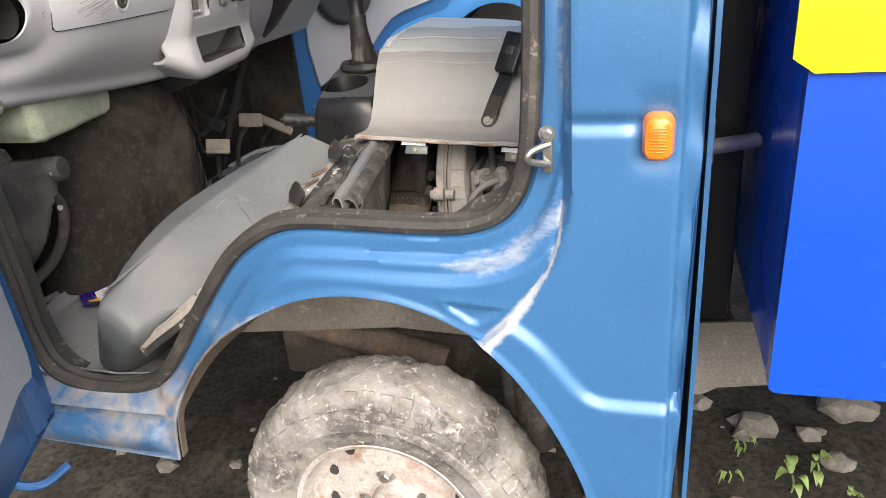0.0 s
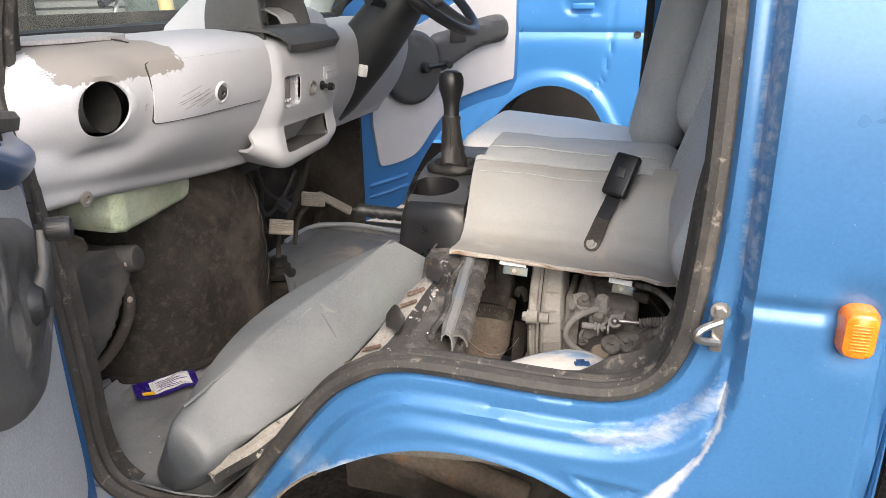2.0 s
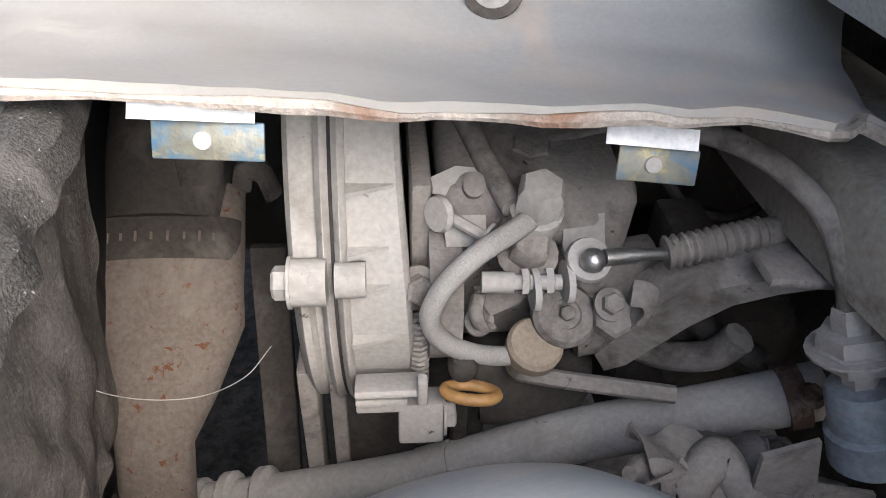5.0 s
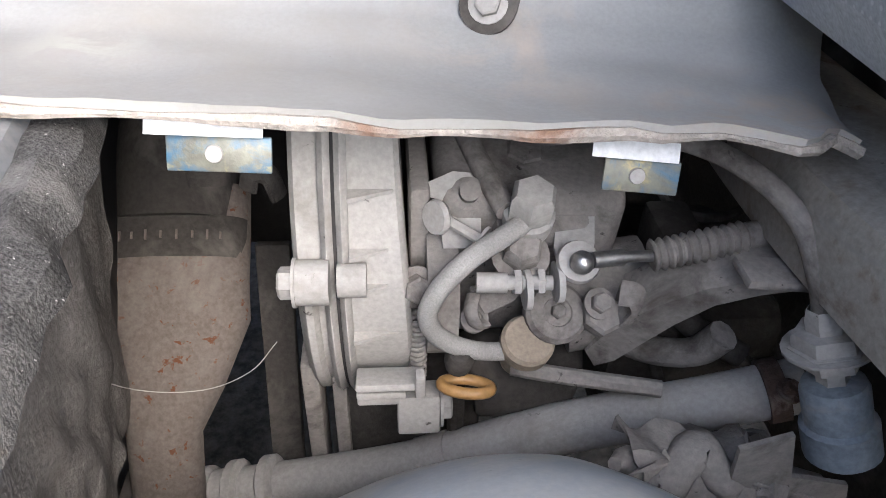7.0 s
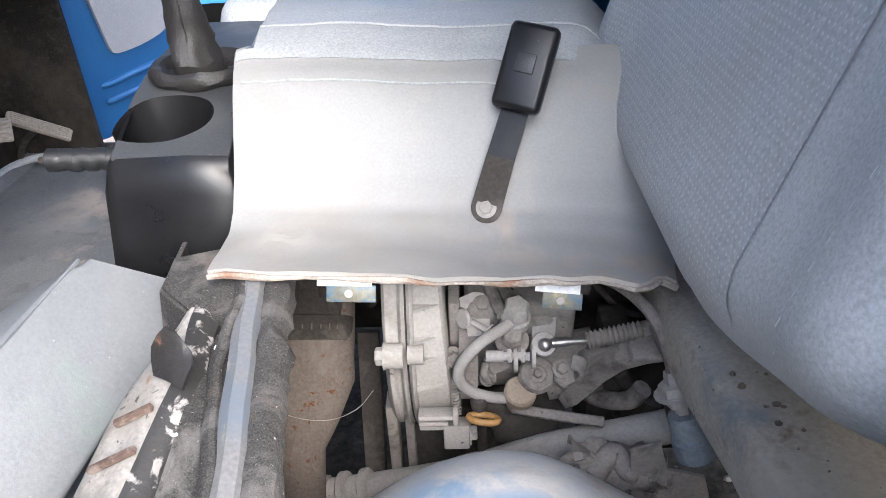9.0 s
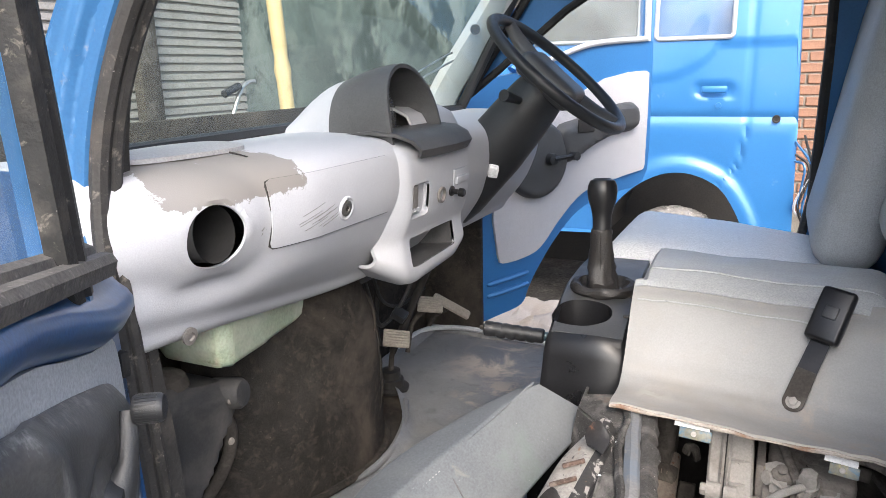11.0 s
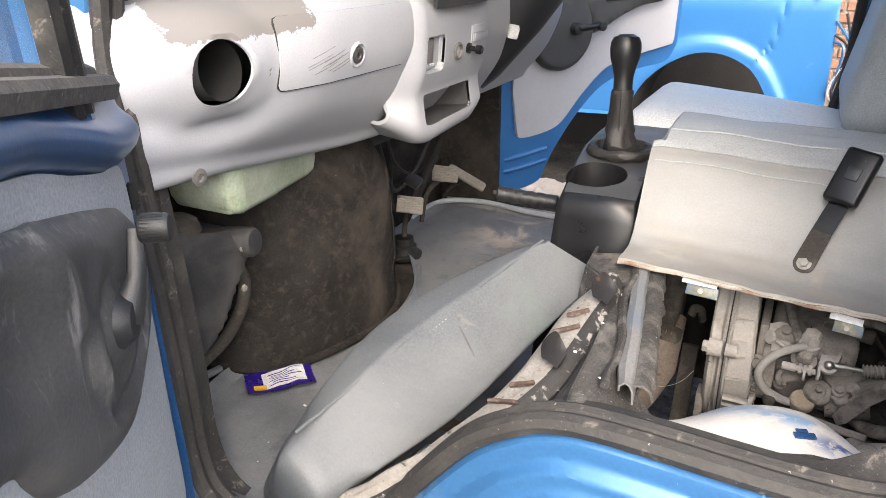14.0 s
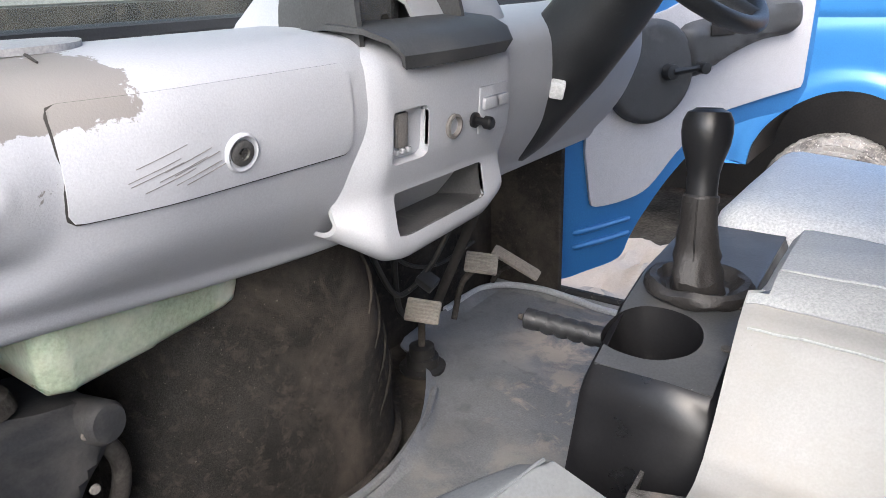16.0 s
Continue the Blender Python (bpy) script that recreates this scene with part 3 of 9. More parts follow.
def plate(bm, outline, place, thick, step=0.0, holes=(), guides=()):
    """A flat outline in (u, v) with holes, carried to space by place(array of u, v) and given thickness along its third return."""
    verts = [Vector((float(p[0]), float(p[1]))) for p in outline]
    n = len(verts)
    edges = [(i, (i + 1) % n) for i in range(n)]
    for h in holes:
        k = len(verts)
        verts += [Vector((float(p[0]), float(p[1]))) for p in h]
        edges += [(k + i, k + (i + 1) % len(h)) for i in range(len(h))]
    if step:
        lo, hi = np.min(np.array(outline, float)[:, :2], 0), np.max(np.array(outline, float)[:, :2], 0)
        loops = [list(outline) + [outline[0]]] + [list(h) + [h[0]] for h in holes]
        gx, gy = np.meshgrid(np.arange(lo[0], hi[0], step), np.arange(lo[1], hi[1], step))
        cand = np.stack([gx.ravel(), gy.ravel()], 1)
        far = np.min([seg_dist(cand, [tuple(p[:2]) for p in lp]) for lp in loops], 0) > step * 0.45
        ok = far & inside_many(cand, outline)
        for h in holes:
            ok &= ~inside_many(cand, h)
        for gl in guides:
            gp = np.array([p[:2] for p in gl], float)
            off = [np.r_[(np.roll(gp, -1, 0) - gp)[:-1], (gp[-1:] - gp[-2:-1])]][0]
            nr = np.stack([off[:, 1], -off[:, 0]], 1) / (np.hypot(off[:, 0], off[:, 1])[:, None] + 1e-9)
            ok &= seg_dist(cand, gp) > step * 0.9
            for sgn in (-1.0, 1.0):
                line = gp + nr * sgn * step * 0.4
                line = line[inside_many(line, outline)]
                for h in holes:
                    line = line[~inside_many(line, h)]
                verts += [Vector((float(p[0]), float(p[1]))) for p in line]
        verts += [Vector((float(p[0]), float(p[1]))) for p in cand[ok]]
    vo, _, fo, *_ = geometry.delaunay_2d_cdt(verts, edges, [], 0, 1e-6)
    uv = np.array([(v.x, v.y) for v in vo])
    cen = np.array([uv[list(f)].mean(0) for f in fo])
    ok = inside_many(cen, outline)
    for h in holes:
        ok &= ~inside_many(cen, h)
    keep = [f for f, k in zip(fo, ok) if k]
    front, nrm = place(uv)
    a = [bm.verts.new(Vector(p)) for p in front]
    b = [bm.verts.new(Vector(p) + Vector(q) * thick) for p, q in zip(front, nrm)]
    count = {}
    for f in keep:
        for i in range(len(f)):
            e = (f[i], f[(i + 1) % len(f)])
            count[e] = count.get(e, 0) + 1
        bm.faces.new([a[i] for i in f])
        bm.faces.new([b[i] for i in reversed(f)])
    for (i, j) in count:
        if (j, i) not in count:
            bm.faces.new((a[j], a[i], b[i], b[j]))
    for v in a + b:
        if not v.link_faces:
            bm.verts.remove(v)

def smooth(a, b, x):
    t = np.clip((np.asarray(x, float) - a) / (b - a), 0, 1)
    return t * t * (3 - 2 * t)

def flat_place(y=None, x=None, z=None):
    """Carry (u, v) onto an axis plane: y (u=x, v=z), x (u=y, v=z) or z (u=x, v=y)."""
    def f(uv):
        n = len(uv)
        if y is not None:
            return np.stack([uv[:, 0], np.full(n, y), uv[:, 1]], 1), np.tile((0, 1.0, 0), (n, 1))
        if x is not None:
            return np.stack([np.full(n, x), uv[:, 0], uv[:, 1]], 1), np.tile((1.0, 0, 0), (n, 1))
        return np.stack([uv[:, 0], uv[:, 1], np.full(n, z)], 1), np.tile((0, 0, 1.0), (n, 1))
    return f

def frame_place(origin, u, v):
    """Carry (u, v) onto the plane through origin spanned by u and v."""
    o, U, V = np.array(origin, float), np.array(Vector(u).normalized()), np.array(Vector(v).normalized())
    nn = np.cross(U, V)
    return lambda uv: (o + uv[:, :1] * U + uv[:, 1:2] * V, np.tile(nn, (len(uv), 1)))

def rrect(x0, y0, x1, y1, r, n=5):
    out = []
    for cx, cy, a in ((x1 - r, y1 - r, 0), (x0 + r, y1 - r, 90), (x0 + r, y0 + r, 180), (x1 - r, y0 + r, 270)):
        out += [(cx + r * math.cos(radians(a + 90 * k / n)), cy + r * math.sin(radians(a + 90 * k / n))) for k in range(n + 1)]
    return out

def ring2(cx, cy, rx, ry, n=28):
    return [(cx + rx * math.cos(2 * math.pi * k / n), cy + ry * math.sin(2 * math.pi * k / n)) for k in range(n)]

def lump(bm, c, r, seed, sub=2, rough=0.25, squash=(1, 1, 1)):
    ret = bmesh.ops.create_icosphere(bm, subdivisions=sub, radius=1.0)
    for v in ret["verts"]:
        k = 1 + rough * noise.noise(v.co * 1.7 + Vector((seed * 3.1, seed, -seed)))
        v.co = Vector(c) + Vector((v.co.x * squash[0], v.co.y * squash[1], v.co.z * squash[2])) * r * k

# ---- ground and surroundings ----
def build_ground():
    bm = B()
    xs = np.concatenate([[-60, -20, -8], np.linspace(-4, 3, 90), [8, 20, 60]])
    ys = np.concatenate([[-60, -20, -6], np.linspace(-2.5, 5.5, 100), [9, 20, 60]])
    rows = []
    for x in xs:
        rows.append([(x, y, (0.022 * noise.noise((x * 2.2, y * 2.2, 0)) + 0.010 * noise.noise((x * 9, y * 9, 3))
                             + 0.004 * noise.noise((x * 30, y * 30, 5)) - 0.012) if abs(x) < 5 and abs(y) < 6 else -0.012) for y in ys])
    sheet(bm, rows)
    ob = part("ground", bm, M_ground, None, kind="structure")
    tagged(ob, "dark damp dirt ground with rubble", "ground")
    return ob

ground = build_ground()

def build_rubble():
    rng = random.Random(4)
    bm = B()
    for i in range(260):
        x, y = rng.uniform(-1.9, 1.2), rng.uniform(-0.2, 3.2)
        r = rng.choice([0.006, 0.009, 0.012, 0.018, 0.03])
        lump(bm, (x, y, r * 0.25), r, i, 1, 0.5, (1, rng.uniform(0.6, 1), rng.uniform(0.4, 0.8)))
    ob = part("gravel", bm, M_stone, None, smooth=False, kind="stuff")
    tagged(ob, "loose grey rubble and gravel on dark dirt", "gravel")

build_rubble()

# ---- cab shell of the stripped truck ----
cab = thing("truck_cab", "dusty metallic blue mini truck cab with the door open", "truck", (-0.6, 0.7, 0.0))
OPEN = spline([(-0.62, 1.63), (-0.86, 1.565), (-1.035, 1.475), (-1.098, 1.426), (-1.150, 1.360), (-1.190, 1.275), (-1.213, 1.19), (-1.219, 1.10), (-1.210, 0.95),
               (-1.197, 0.82), (-1.190, 0.68), (-1.188, 0.575), (-1.168, 0.512), (-1.115, 0.486), (-1.045, 0.484), (-0.968, 0.502), (-0.919, 0.547),
               (-0.850, 0.640), (-0.775, 0.735), (-0.722, 0.776), (-0.680, 0.795), (-0.62, 0.801), (-0.469, 0.797), (-0.40, 0.803), (-0.358, 0.828),
               (-0.335, 0.88), (-0.327, 0.95), (-0.322, 1.07), (-0.325, 1.30), (-0.34, 1.54), (-0.41, 1.63)], 5, True)
OPEN = [tuple(p) for p in OPEN]
ARCH = [tuple(p) for p in spline([(-0.929, 0.372), (-0.921, 0.43), (-0.906, 0.48), (-0.855, 0.56), (-0.759, 0.643), (-0.638, 0.698), (-0.511, 0.698),
                                  (-0.391, 0.643), (-0.318, 0.552), (-0.262, 0.430), (-0.238, 0.31)], 5)]
OUTER = [(-1.285, 0.37)] + ARCH + [(-0.150, 0.30), (-0.140, 0.55), (-0.135, 0.9), (-0.135, 1.3), (-0.142, 1.62), (-0.20, 1.70), (-0.4, 1.72), (-0.7, 1.68),
         (-0.95, 1.60), (-1.10, 1.515), (-1.20, 1.42), (-1.262, 1.30), (-1.292, 1.15), (-1.290, 0.9), (-1.285, 0.6)]
PILLAR_EDGE = [tuple(p) for p in spline([(-0.394, 0.645), (-0.345, 0.695), (-0.305, 0.76), (-0.289, 0.83), (-0.286, 0.92), (-0.286, 1.2), (-0.292, 1.55)], 6)]
FLARE = [tuple(p) for p in spline([(-0.352, 0.69), (-0.31, 0.655), (-0.262, 0.595), (-0.245, 0.582), (-0.225, 0.578), (-0.155, 0.578)], 5)]
TRI = [(-0.447, 0.704), (-0.357, 0.698), (-0.372, 0.683), (-0.397, 0.668), (-0.410, 0.669), (-0.440, 0.690)]

def tumble(z):
    return 0.16 * np.maximum(0, np.asarray(z, float) - 1.0) ** 1.6

def side_place(uv):
    x, z = uv[:, 0], uv[:, 1]
    d = seg_dist(uv, OPEN + OPEN[:1])
    # stepped fender: rolls in toward the door seal
    y = 0.026 * (1 - smooth(0.0, 0.018, d)) + 0.012 * (1 - smooth(0.036, 0.046, d)) + 0.010 * (1 - smooth(0.058, 0.074, d))
    fr = smooth(0.03, 0.0, x + 1.14)          # front edge stays plain
    low = smooth(0.52, 0.49, z)
    y = y * (1 - 0.5 * low)
    pd = seg_dist(uv, PILLAR_EDGE)
    right = ((x > np.interp(z, [p[1] for p in PILLAR_EDGE], [p[0] for p in PILLAR_EDGE])) | ((z <= 0.645) & (x > -0.40))).astype(float)
    y = np.where(right > 0, np.minimum(y, 0.010 * (1 - smooth(0.0, 0.012, pd))) - 0.004 * smooth(0, 0.01, pd), y + 0.004 * (1 - smooth(0, 0.012, pd)))
    fd = seg_dist(uv, FLARE)
    above = ((x > -0.352) & (z > np.interp(x, [p[0] for p in FLARE], [p[1] for p in FLARE]))).astype(float)
    y = y - np.where((right > 0) & (above == 0), 0.010 * smooth(0.0, 0.022, fd), 0)
    # groove beside the lamp and its recess
    g = np.exp(-((z - 0.938) / 0.009) ** 2) * smooth(-0.292, -0.27, x) * smooth(-0.15, -0.185, x)
    y = y + 0.006 * g
    y = y + 0.006 * np.exp(-(((x + 0.183) / 0.026) ** 4 + ((z - 0.928) / 0.042) ** 4))
    # pressed triangle
    t = inside_many(uv, TRI).astype(float)
    td = seg_dist(uv, TRI + TRI[:1])
    y = y + 0.004 * t * smooth(0, 0.010, td) - 0.0015 * np.exp(-(td / 0.006) ** 2)
    # sill steps
    sk = smooth(-0.935, -0.965, x) * low
    y = y * (1 - sk) + sk * (0.034 * smooth(0.456, 0.500, z) + 0.020 * np.exp(-((z - 0.449) / 0.006) ** 2) - 0.016 * np.exp(-((z - 0.413) / 0.026) ** 2) + 0.012 * smooth(0.386, 0.372, z))
    # flange at the back edge
    y = y + (0.014 * smooth(-0.160, -0.152, x) + 0.003 * np.sin(z * 55) * smooth(-0.156, -0.146, x)) * smooth(1.6, 1.5, z)
    # arch lip
    ad = seg_dist(uv, ARCH)
    y = y - 0.004 * (1 - smooth(0, 0.012, ad))
    y = y + tumble(z)
    return np.stack([x, y, z], 1), np.tile((0, 1.0, 0), (len(uv), 1))

bm = B()
def dense(line, step):
    L = np.array([p[:2] for p in line], float)
    s = np.r_[0, np.cumsum(np.hypot(*np.diff(L, axis=0).T))]
    q = np.linspace(0, s[-1], max(2, int(s[-1] / step)))
    return np.stack([np.interp(q, s, L[:, 0]), np.interp(q, s, L[:, 1])], 1)
def open_off(d):
    n = len(OPEN)
    out = []
    for i in range(n):
        a, b = np.array(OPEN[i - 1]), np.array(OPEN[(i + 1) % n])
        t = (b - a) / max(np.linalg.norm(b - a), 1e-9)
        out.append(np.array(OPEN[i]) + np.array([-t[1], t[0]]) * OUTSIDE * d)
    return out + out[:1]
_q = np.array(OPEN[40]) + np.array([-(OPEN[41][1] - OPEN[39][1]), OPEN[41][0] - OPEN[39][0]]) * 0.05
OUTSIDE = -1.0 if inside(_q, OPEN) else 1.0
plate(bm, OUTER, side_place, 0.004, 0.0042, [OPEN], [dense(PILLAR_EDGE, 0.004), dense(FLARE, 0.004), dense(TRI + TRI[:1], 0.003)] + [dense(open_off(d), 0.005) for d in (0.009, 0.018, 0.041, 0.066)])
side = part("side_panel", bm, M_blue_dirty, cab, "metallic blue side panel with scuffed dusty edges")
STREAK = [(-0.289, 0.84), (-0.292, 0.80), (-0.305, 0.755), (-0.345, 0.692), (-0.392, 0.640)]
def side_wear(x, y, z):
    uv = np.stack([x, z], 1)
    d = seg_dist(uv, OPEN + OPEN[:1])
    w = 0.44 * np.exp(-((d - 0.050) / 0.022) ** 2) * smooth(-0.50, -0.40, x) * smooth(0.90, 0.80, z)
    s = seg_dist(uv, STREAK)
    w = np.maximum(w, 0.78 * np.exp(-(s / (0.003 + 0.007 * smooth(0.76, 0.68, z))) ** 2))
    w = np.maximum(w, 0.12 * np.exp(-(seg_dist(uv, TRI + TRI[:1]) / 0.004) ** 2))
    w = np.maximum(w, 0.46 * np.exp(-(d / 0.012) ** 2))
    w = np.maximum(w, 0.52 * np.exp(-(seg_dist(uv, ARCH) / 0.007) ** 2) * smooth(-0.62, -0.74, x))
    w = np.maximum(w, 0.40 * np.exp(-((x + 0.285) / 0.012) ** 2) * smooth(0.86, 1.0, z))
    w = np.maximum(w, 0.44 * np.exp(-((z - 0.455) / 0.018) ** 2) * smooth(-0.93, -0.97, x))
    return w * (z < 1.45)
worn(side, side_wear)

def ring_path(off, y, lift=0.0):
    c = np.mean(OPEN, 0)
    out = []
    n = len(OPEN)
    for i in range(n):
        a, b = np.array(OPEN[i - 1]), np.array(OPEN[(i + 1) % n])
        t = (b - a) / max(np.linalg.norm(b - a), 1e-9)
        nrm = np.array([t[1], -t[0]])
        p = np.array(OPEN[i]) + nrm * off
        out.append((p[0], y + float(tumble(p[1])), p[1]))
    return out

bm = B()
tube(bm, ring_path(0.0, 0.030), 0.0115, 8, 1, closed=True, smooth=False)
tube(bm, ring_path(-0.003, 0.047), 0.0095, 8, 1, closed=True, smooth=False)
part("door_seal", bm, M_sealdust, cab, "worn dusty black rubber door seal")

# inner face of the opening: a deep painted frame behind the seal
bm = B()
inner = ring_path(0.006, 0.05)
inner2 = [(a[0] * (1 - k) + b[0] * k, 0.090, a[2] * (1 - k) + b[2] * k) for a, b in zip(ring_path(0.010, 0.085), ring_path(-0.016, 0.085)) for k in (float(smooth(-0.46, -0.40, a[0]) * smooth(1.2, 1.0, a[2])),)]
sheet(bm, [inner + inner[:1], inner2 + inner2[:1]], 0.003)
part("door_frame", bm, M_sealdust, cab, "brown dusty inner door frame")

# wheel well
bm = B()
well = [(p[0], p[1]) for p in ARCH]
sheet(bm, [[(x, 0.004 + (y - 0.004) * (0.10 + 0.90 * float(smooth(0.44, 0.66, z))), z + 0.002 - d * float(smooth(0.44, 0.66, z)) + 0.004 * noise.noise((x * 14, y * 20, z * 14))) for x, z in well] for y, d in ((0.004, 0.0), (0.03, 0.002), (0.06, 0.006), (0.10, 0.014), (0.14, 0.024))], 0.003)
part("wheel_well", bm, M_mud, cab, "mud-caked brown wheel well")
bm = B()
plate(bm, [(-1.0, 0.47), (-0.92, 0.50), (-0.80, 0.585), (-0.62, 0.645), (-0.44, 0.650), (-0.33, 0.60), (-0.24, 0.52), (-0.24, 0.47), (-0.62, 0.49), (-0.95, 0.455)],
      flat_place(y=0.27), 0.02, 0, [ring2(-0.50, 0.600, 0.016, 0.016, 16), ring2(-0.425, 0.63, 0.006, 0.006, 10)])
part("inner_wing", bm, M_dustgrey, cab, "dusty grey inner wing with round hole")
bm = B()
tube(bm, [(-0.80, 0.255, 0.60), (-0.72, 0.25, 0.615), (-0.64, 0.25, 0.60), (-0.56, 0.25, 0.605), (-0.49, 0.252, 0.57)], 0.008, 8)
lathe(bm, [(0.014, 0), (0.014, 0.02), (0.008, 0.03)], axis((-0.64, 0.25, 0.603), (1, 0, 0)), 12)
part("brake_pipe", bm, M_dust3, cab)
bm = B()
tube(bm, [(-1.02, 0.36, 0.475), (-0.55, 0.34, 0.375)], 0.030, 14)
part("chassis_tube", bm, M_mud, cab, "dusty steel chassis tube")
bm = B()
box(bm, (0.84, 0.07, 0.12), xf((-0.50, 0.40, 0.36)), 0.008)
box(bm, (1.6, 0.07, 0.12), xf((-0.1, 1.02, 0.36)), 0.008)
box(bm, (0.08, 0.62, 0.08), xf((-0.05, 0.72, 0.36)), 0.008)
part("chassis_rail", bm, M_dust3, cab, "mud-coated ladder chassis rail")
bm = B()
tube(bm, [(-0.39, 0.24, 0.66), (-0.36, 0.22, 0.30)], 0.032, 14)
tube(bm, [(-0.42, 0.24, 0.70), (-0.40, 0.225, 0.34)], 0.016, 10)
part("shock_absorber", bm, M_dust3, cab, "dusty shock absorber")

# sill closing, floor and firewall
FLOOR_Z = 0.482
bm = B()
plate(bm, [(-1.52, 0.03), (-0.985, 0.03), (-0.945, 0.28), (-0.76, 0.28), (-0.76, 1.40), (-1.50, 1.40)], flat_place(z=FLOOR_Z - 0.012), 0.008)
part("floor_pan", bm, M_carpet, cab, "dark carpeted floor pan")
bm = B()
box(bm, (0.02, 1.36, 0.80), xf((-1.50, 0.72, 0.80)), 0.004)
part("firewall", bm, M_carpet, cab, "dark carpeted front bulkhead")
bm = B()
box(bm, (0.30, 0.02, 0.60), xf((-1.36, 0.06, 0.79)), 0.004)
part("kick_panel", bm, M_carpet, cab, "dark carpeted kick panel")
bm = B()
box(bm, (0.20, 0.02, 0.50), xf((-1.40, 1.388, 0.73)), 0.006)
box(bm, (0.10, 0.02, 0.26), xf((-1.45, 1.39, 1.105)), 0.004)
part("kick_panel", bm, M_carpet, cab, "dark carpeted kick panel")
# front skin
bm = B()
sheet(bm, [[(-1.53 + 0.06 * abs(v - 0.72) ** 2, v, z) for v in np.linspace(0.03, 1.41, 15)] for z in (0.34, 0.6, 0.9, 1.10, 1.16)], 0.004)
part("front_panel", bm, M_blue_dark, cab, "blue front panel")
bm = B()
CORNER = [(-1.286, 0.006), (-1.34, 0.008), (-1.40, 0.018), (-1.46, 0.045), (-1.505, 0.095), (-1.525, 0.16)]
CORNER = spline(CORNER, 4)
sheet(bm, [[(x, y - 0.012 * math.exp(-((z - 0.95) / 0.05) ** 2), z) for x, y in CORNER] for z in (0.36, 0.5, 0.7, 0.8, 0.9, 0.95, 1.0, 1.08, 1.15, 1.17)], 0.004)
part("corner_panel", bm, M_blue_dark, cab, "dark blue rounded front corner panel")
# roof and back
bm = B()
sheet(bm, [[(x, y, 1.70 + 0.04 * math.sin(math.pi * (y - 0.1) / 1.24) - 0.35 * max(0, -0.75 - x) ** 2) for y in np.linspace(0.06, 1.38, 14)] for x in np.linspace(-1.0, -0.12, 10)], 0.012)
part("roof", bm, M_blue, cab, "blue cab roof")
bm = B()
plate(bm, [(0.035, 0.34), (1.42, 0.34), (1.42, 1.0), (1.34, 1.72), (0.12, 1.72), (0.045, 1.0)], flat_place(x=-0.128), 0.006, 0,
      [rrect(0.30, 1.15, 1.12, 1.55, 0.05)])
part("rear_wall", bm, M_blue, cab, "blue cab rear wall")
# added dark sheet: hides the blue wall where the bay is in shade
bm = B()
box(bm, (0.006, 1.32, 0.52), xf((-0.140, 0.73, 0.60)), 0.002)
part("engine_backdrop", bm, M_dust3, cab, "dark sheet added behind the engine for shade")
# far side: B pillar, sill, roof rail
bm = B()
def far_place(uv):
    return np.stack([uv[:, 0], 1.425 - tumble(uv[:, 1]), uv[:, 1]], 1), np.tile((0, -1.0, 0), (len(uv), 1))
FAROPEN = [(-0.62, 1.63), (-0.82, 1.55), (-1.05, 1.42), (-1.25, 1.27), (-1.40, 1.16), (-1.435, 1.0), (-1.44, 0.62), (-1.42, 0.52), (-1.35, 0.497), (-1.02, 0.497), (-0.95, 0.53),
           (-0.82, 0.697), (-0.72, 0.793), (-0.53, 0.797), (-0.46, 0.828), (-0.44, 0.95), (-0.435, 1.30), (-0.44, 1.54), (-0.48, 1.63)]
FAROUT = [(-1.51, 0.37)] + ARCH + [(-0.166, 0.30), (-0.146, 0.9), (-0.150, 1.62), (-0.4, 1.72), (-0.7, 1.68), (-0.95, 1.56), (-1.20, 1.42), (-1.44, 1.22), (-1.51, 1.1)]
plate(bm, FAROUT, far_place, 0.03, 0.05, [FAROPEN])
part("side_panel", bm, M_blue, cab, "blue driver side panel")
bm = B()
tube(bm, [(x, 1.405 - float(tumble(z)), z) for x, z in FAROPEN], 0.013, 8, 1, closed=True, smooth=False)
part("door_seal", bm, M_rubber, cab, "black rubber door seal")

# A pillar inner covers
def pillar(name, pts, r, mat, label):
    bm = B()
    tube(bm, pts, r, 8, 5, flat=0.6)
    return part(name, bm, mat, cab, label)
pillar("pillar_cover", [(-1.42, 1.345, 1.15), (-1.375, 1.335, 1.235), (-1.222, 1.305, 1.43), (-1.098, 1.275, 1.60), (-1.03, 1.26, 1.69)], 0.046, M_trimdirty, "grey painted pillar cover")
# black disc painted in for the dark of a round hole
bm = B()
lathe(bm, [(0.013, 0.0), (0.013, 0.003), (0, 0.003)], axis((-1.262, 1.262, 1.375), (0.35, -0.9, 0.1)), 18)
part("pillar_hole", bm, M_black, cab, "black disc in place of a round hole")
bm = B()
tube(bm, [(-1.365, 1.378, 1.16), (-1.30, 1.372, 1.25), (-1.165, 1.345, 1.43), (-1.04, 1.315, 1.60), (-0.98, 1.30, 1.69)], 0.012, 8)
part("pillar_seal", bm, M_rubber, cab, "black rubber pillar seal")
for k, (y0, y1) in enumerate(((0.86, 1.22), (0.88, 1.225))):
    bm = B()
    tube(bm, [(-1.405 + 0.003 * k, y0 - 0.10, 1.178), (-1.378, y0 + 0.10, 1.225 - 0.012 * k), (-1.320, y1 - 0.04, 1.305 - 0.02 * k), (-1.310, y1, 1.318 - 0.02 * k)], 0.0026, 6)
    part("wiper_arm", bm, M_steel, cab, "thin steel wiper arm")

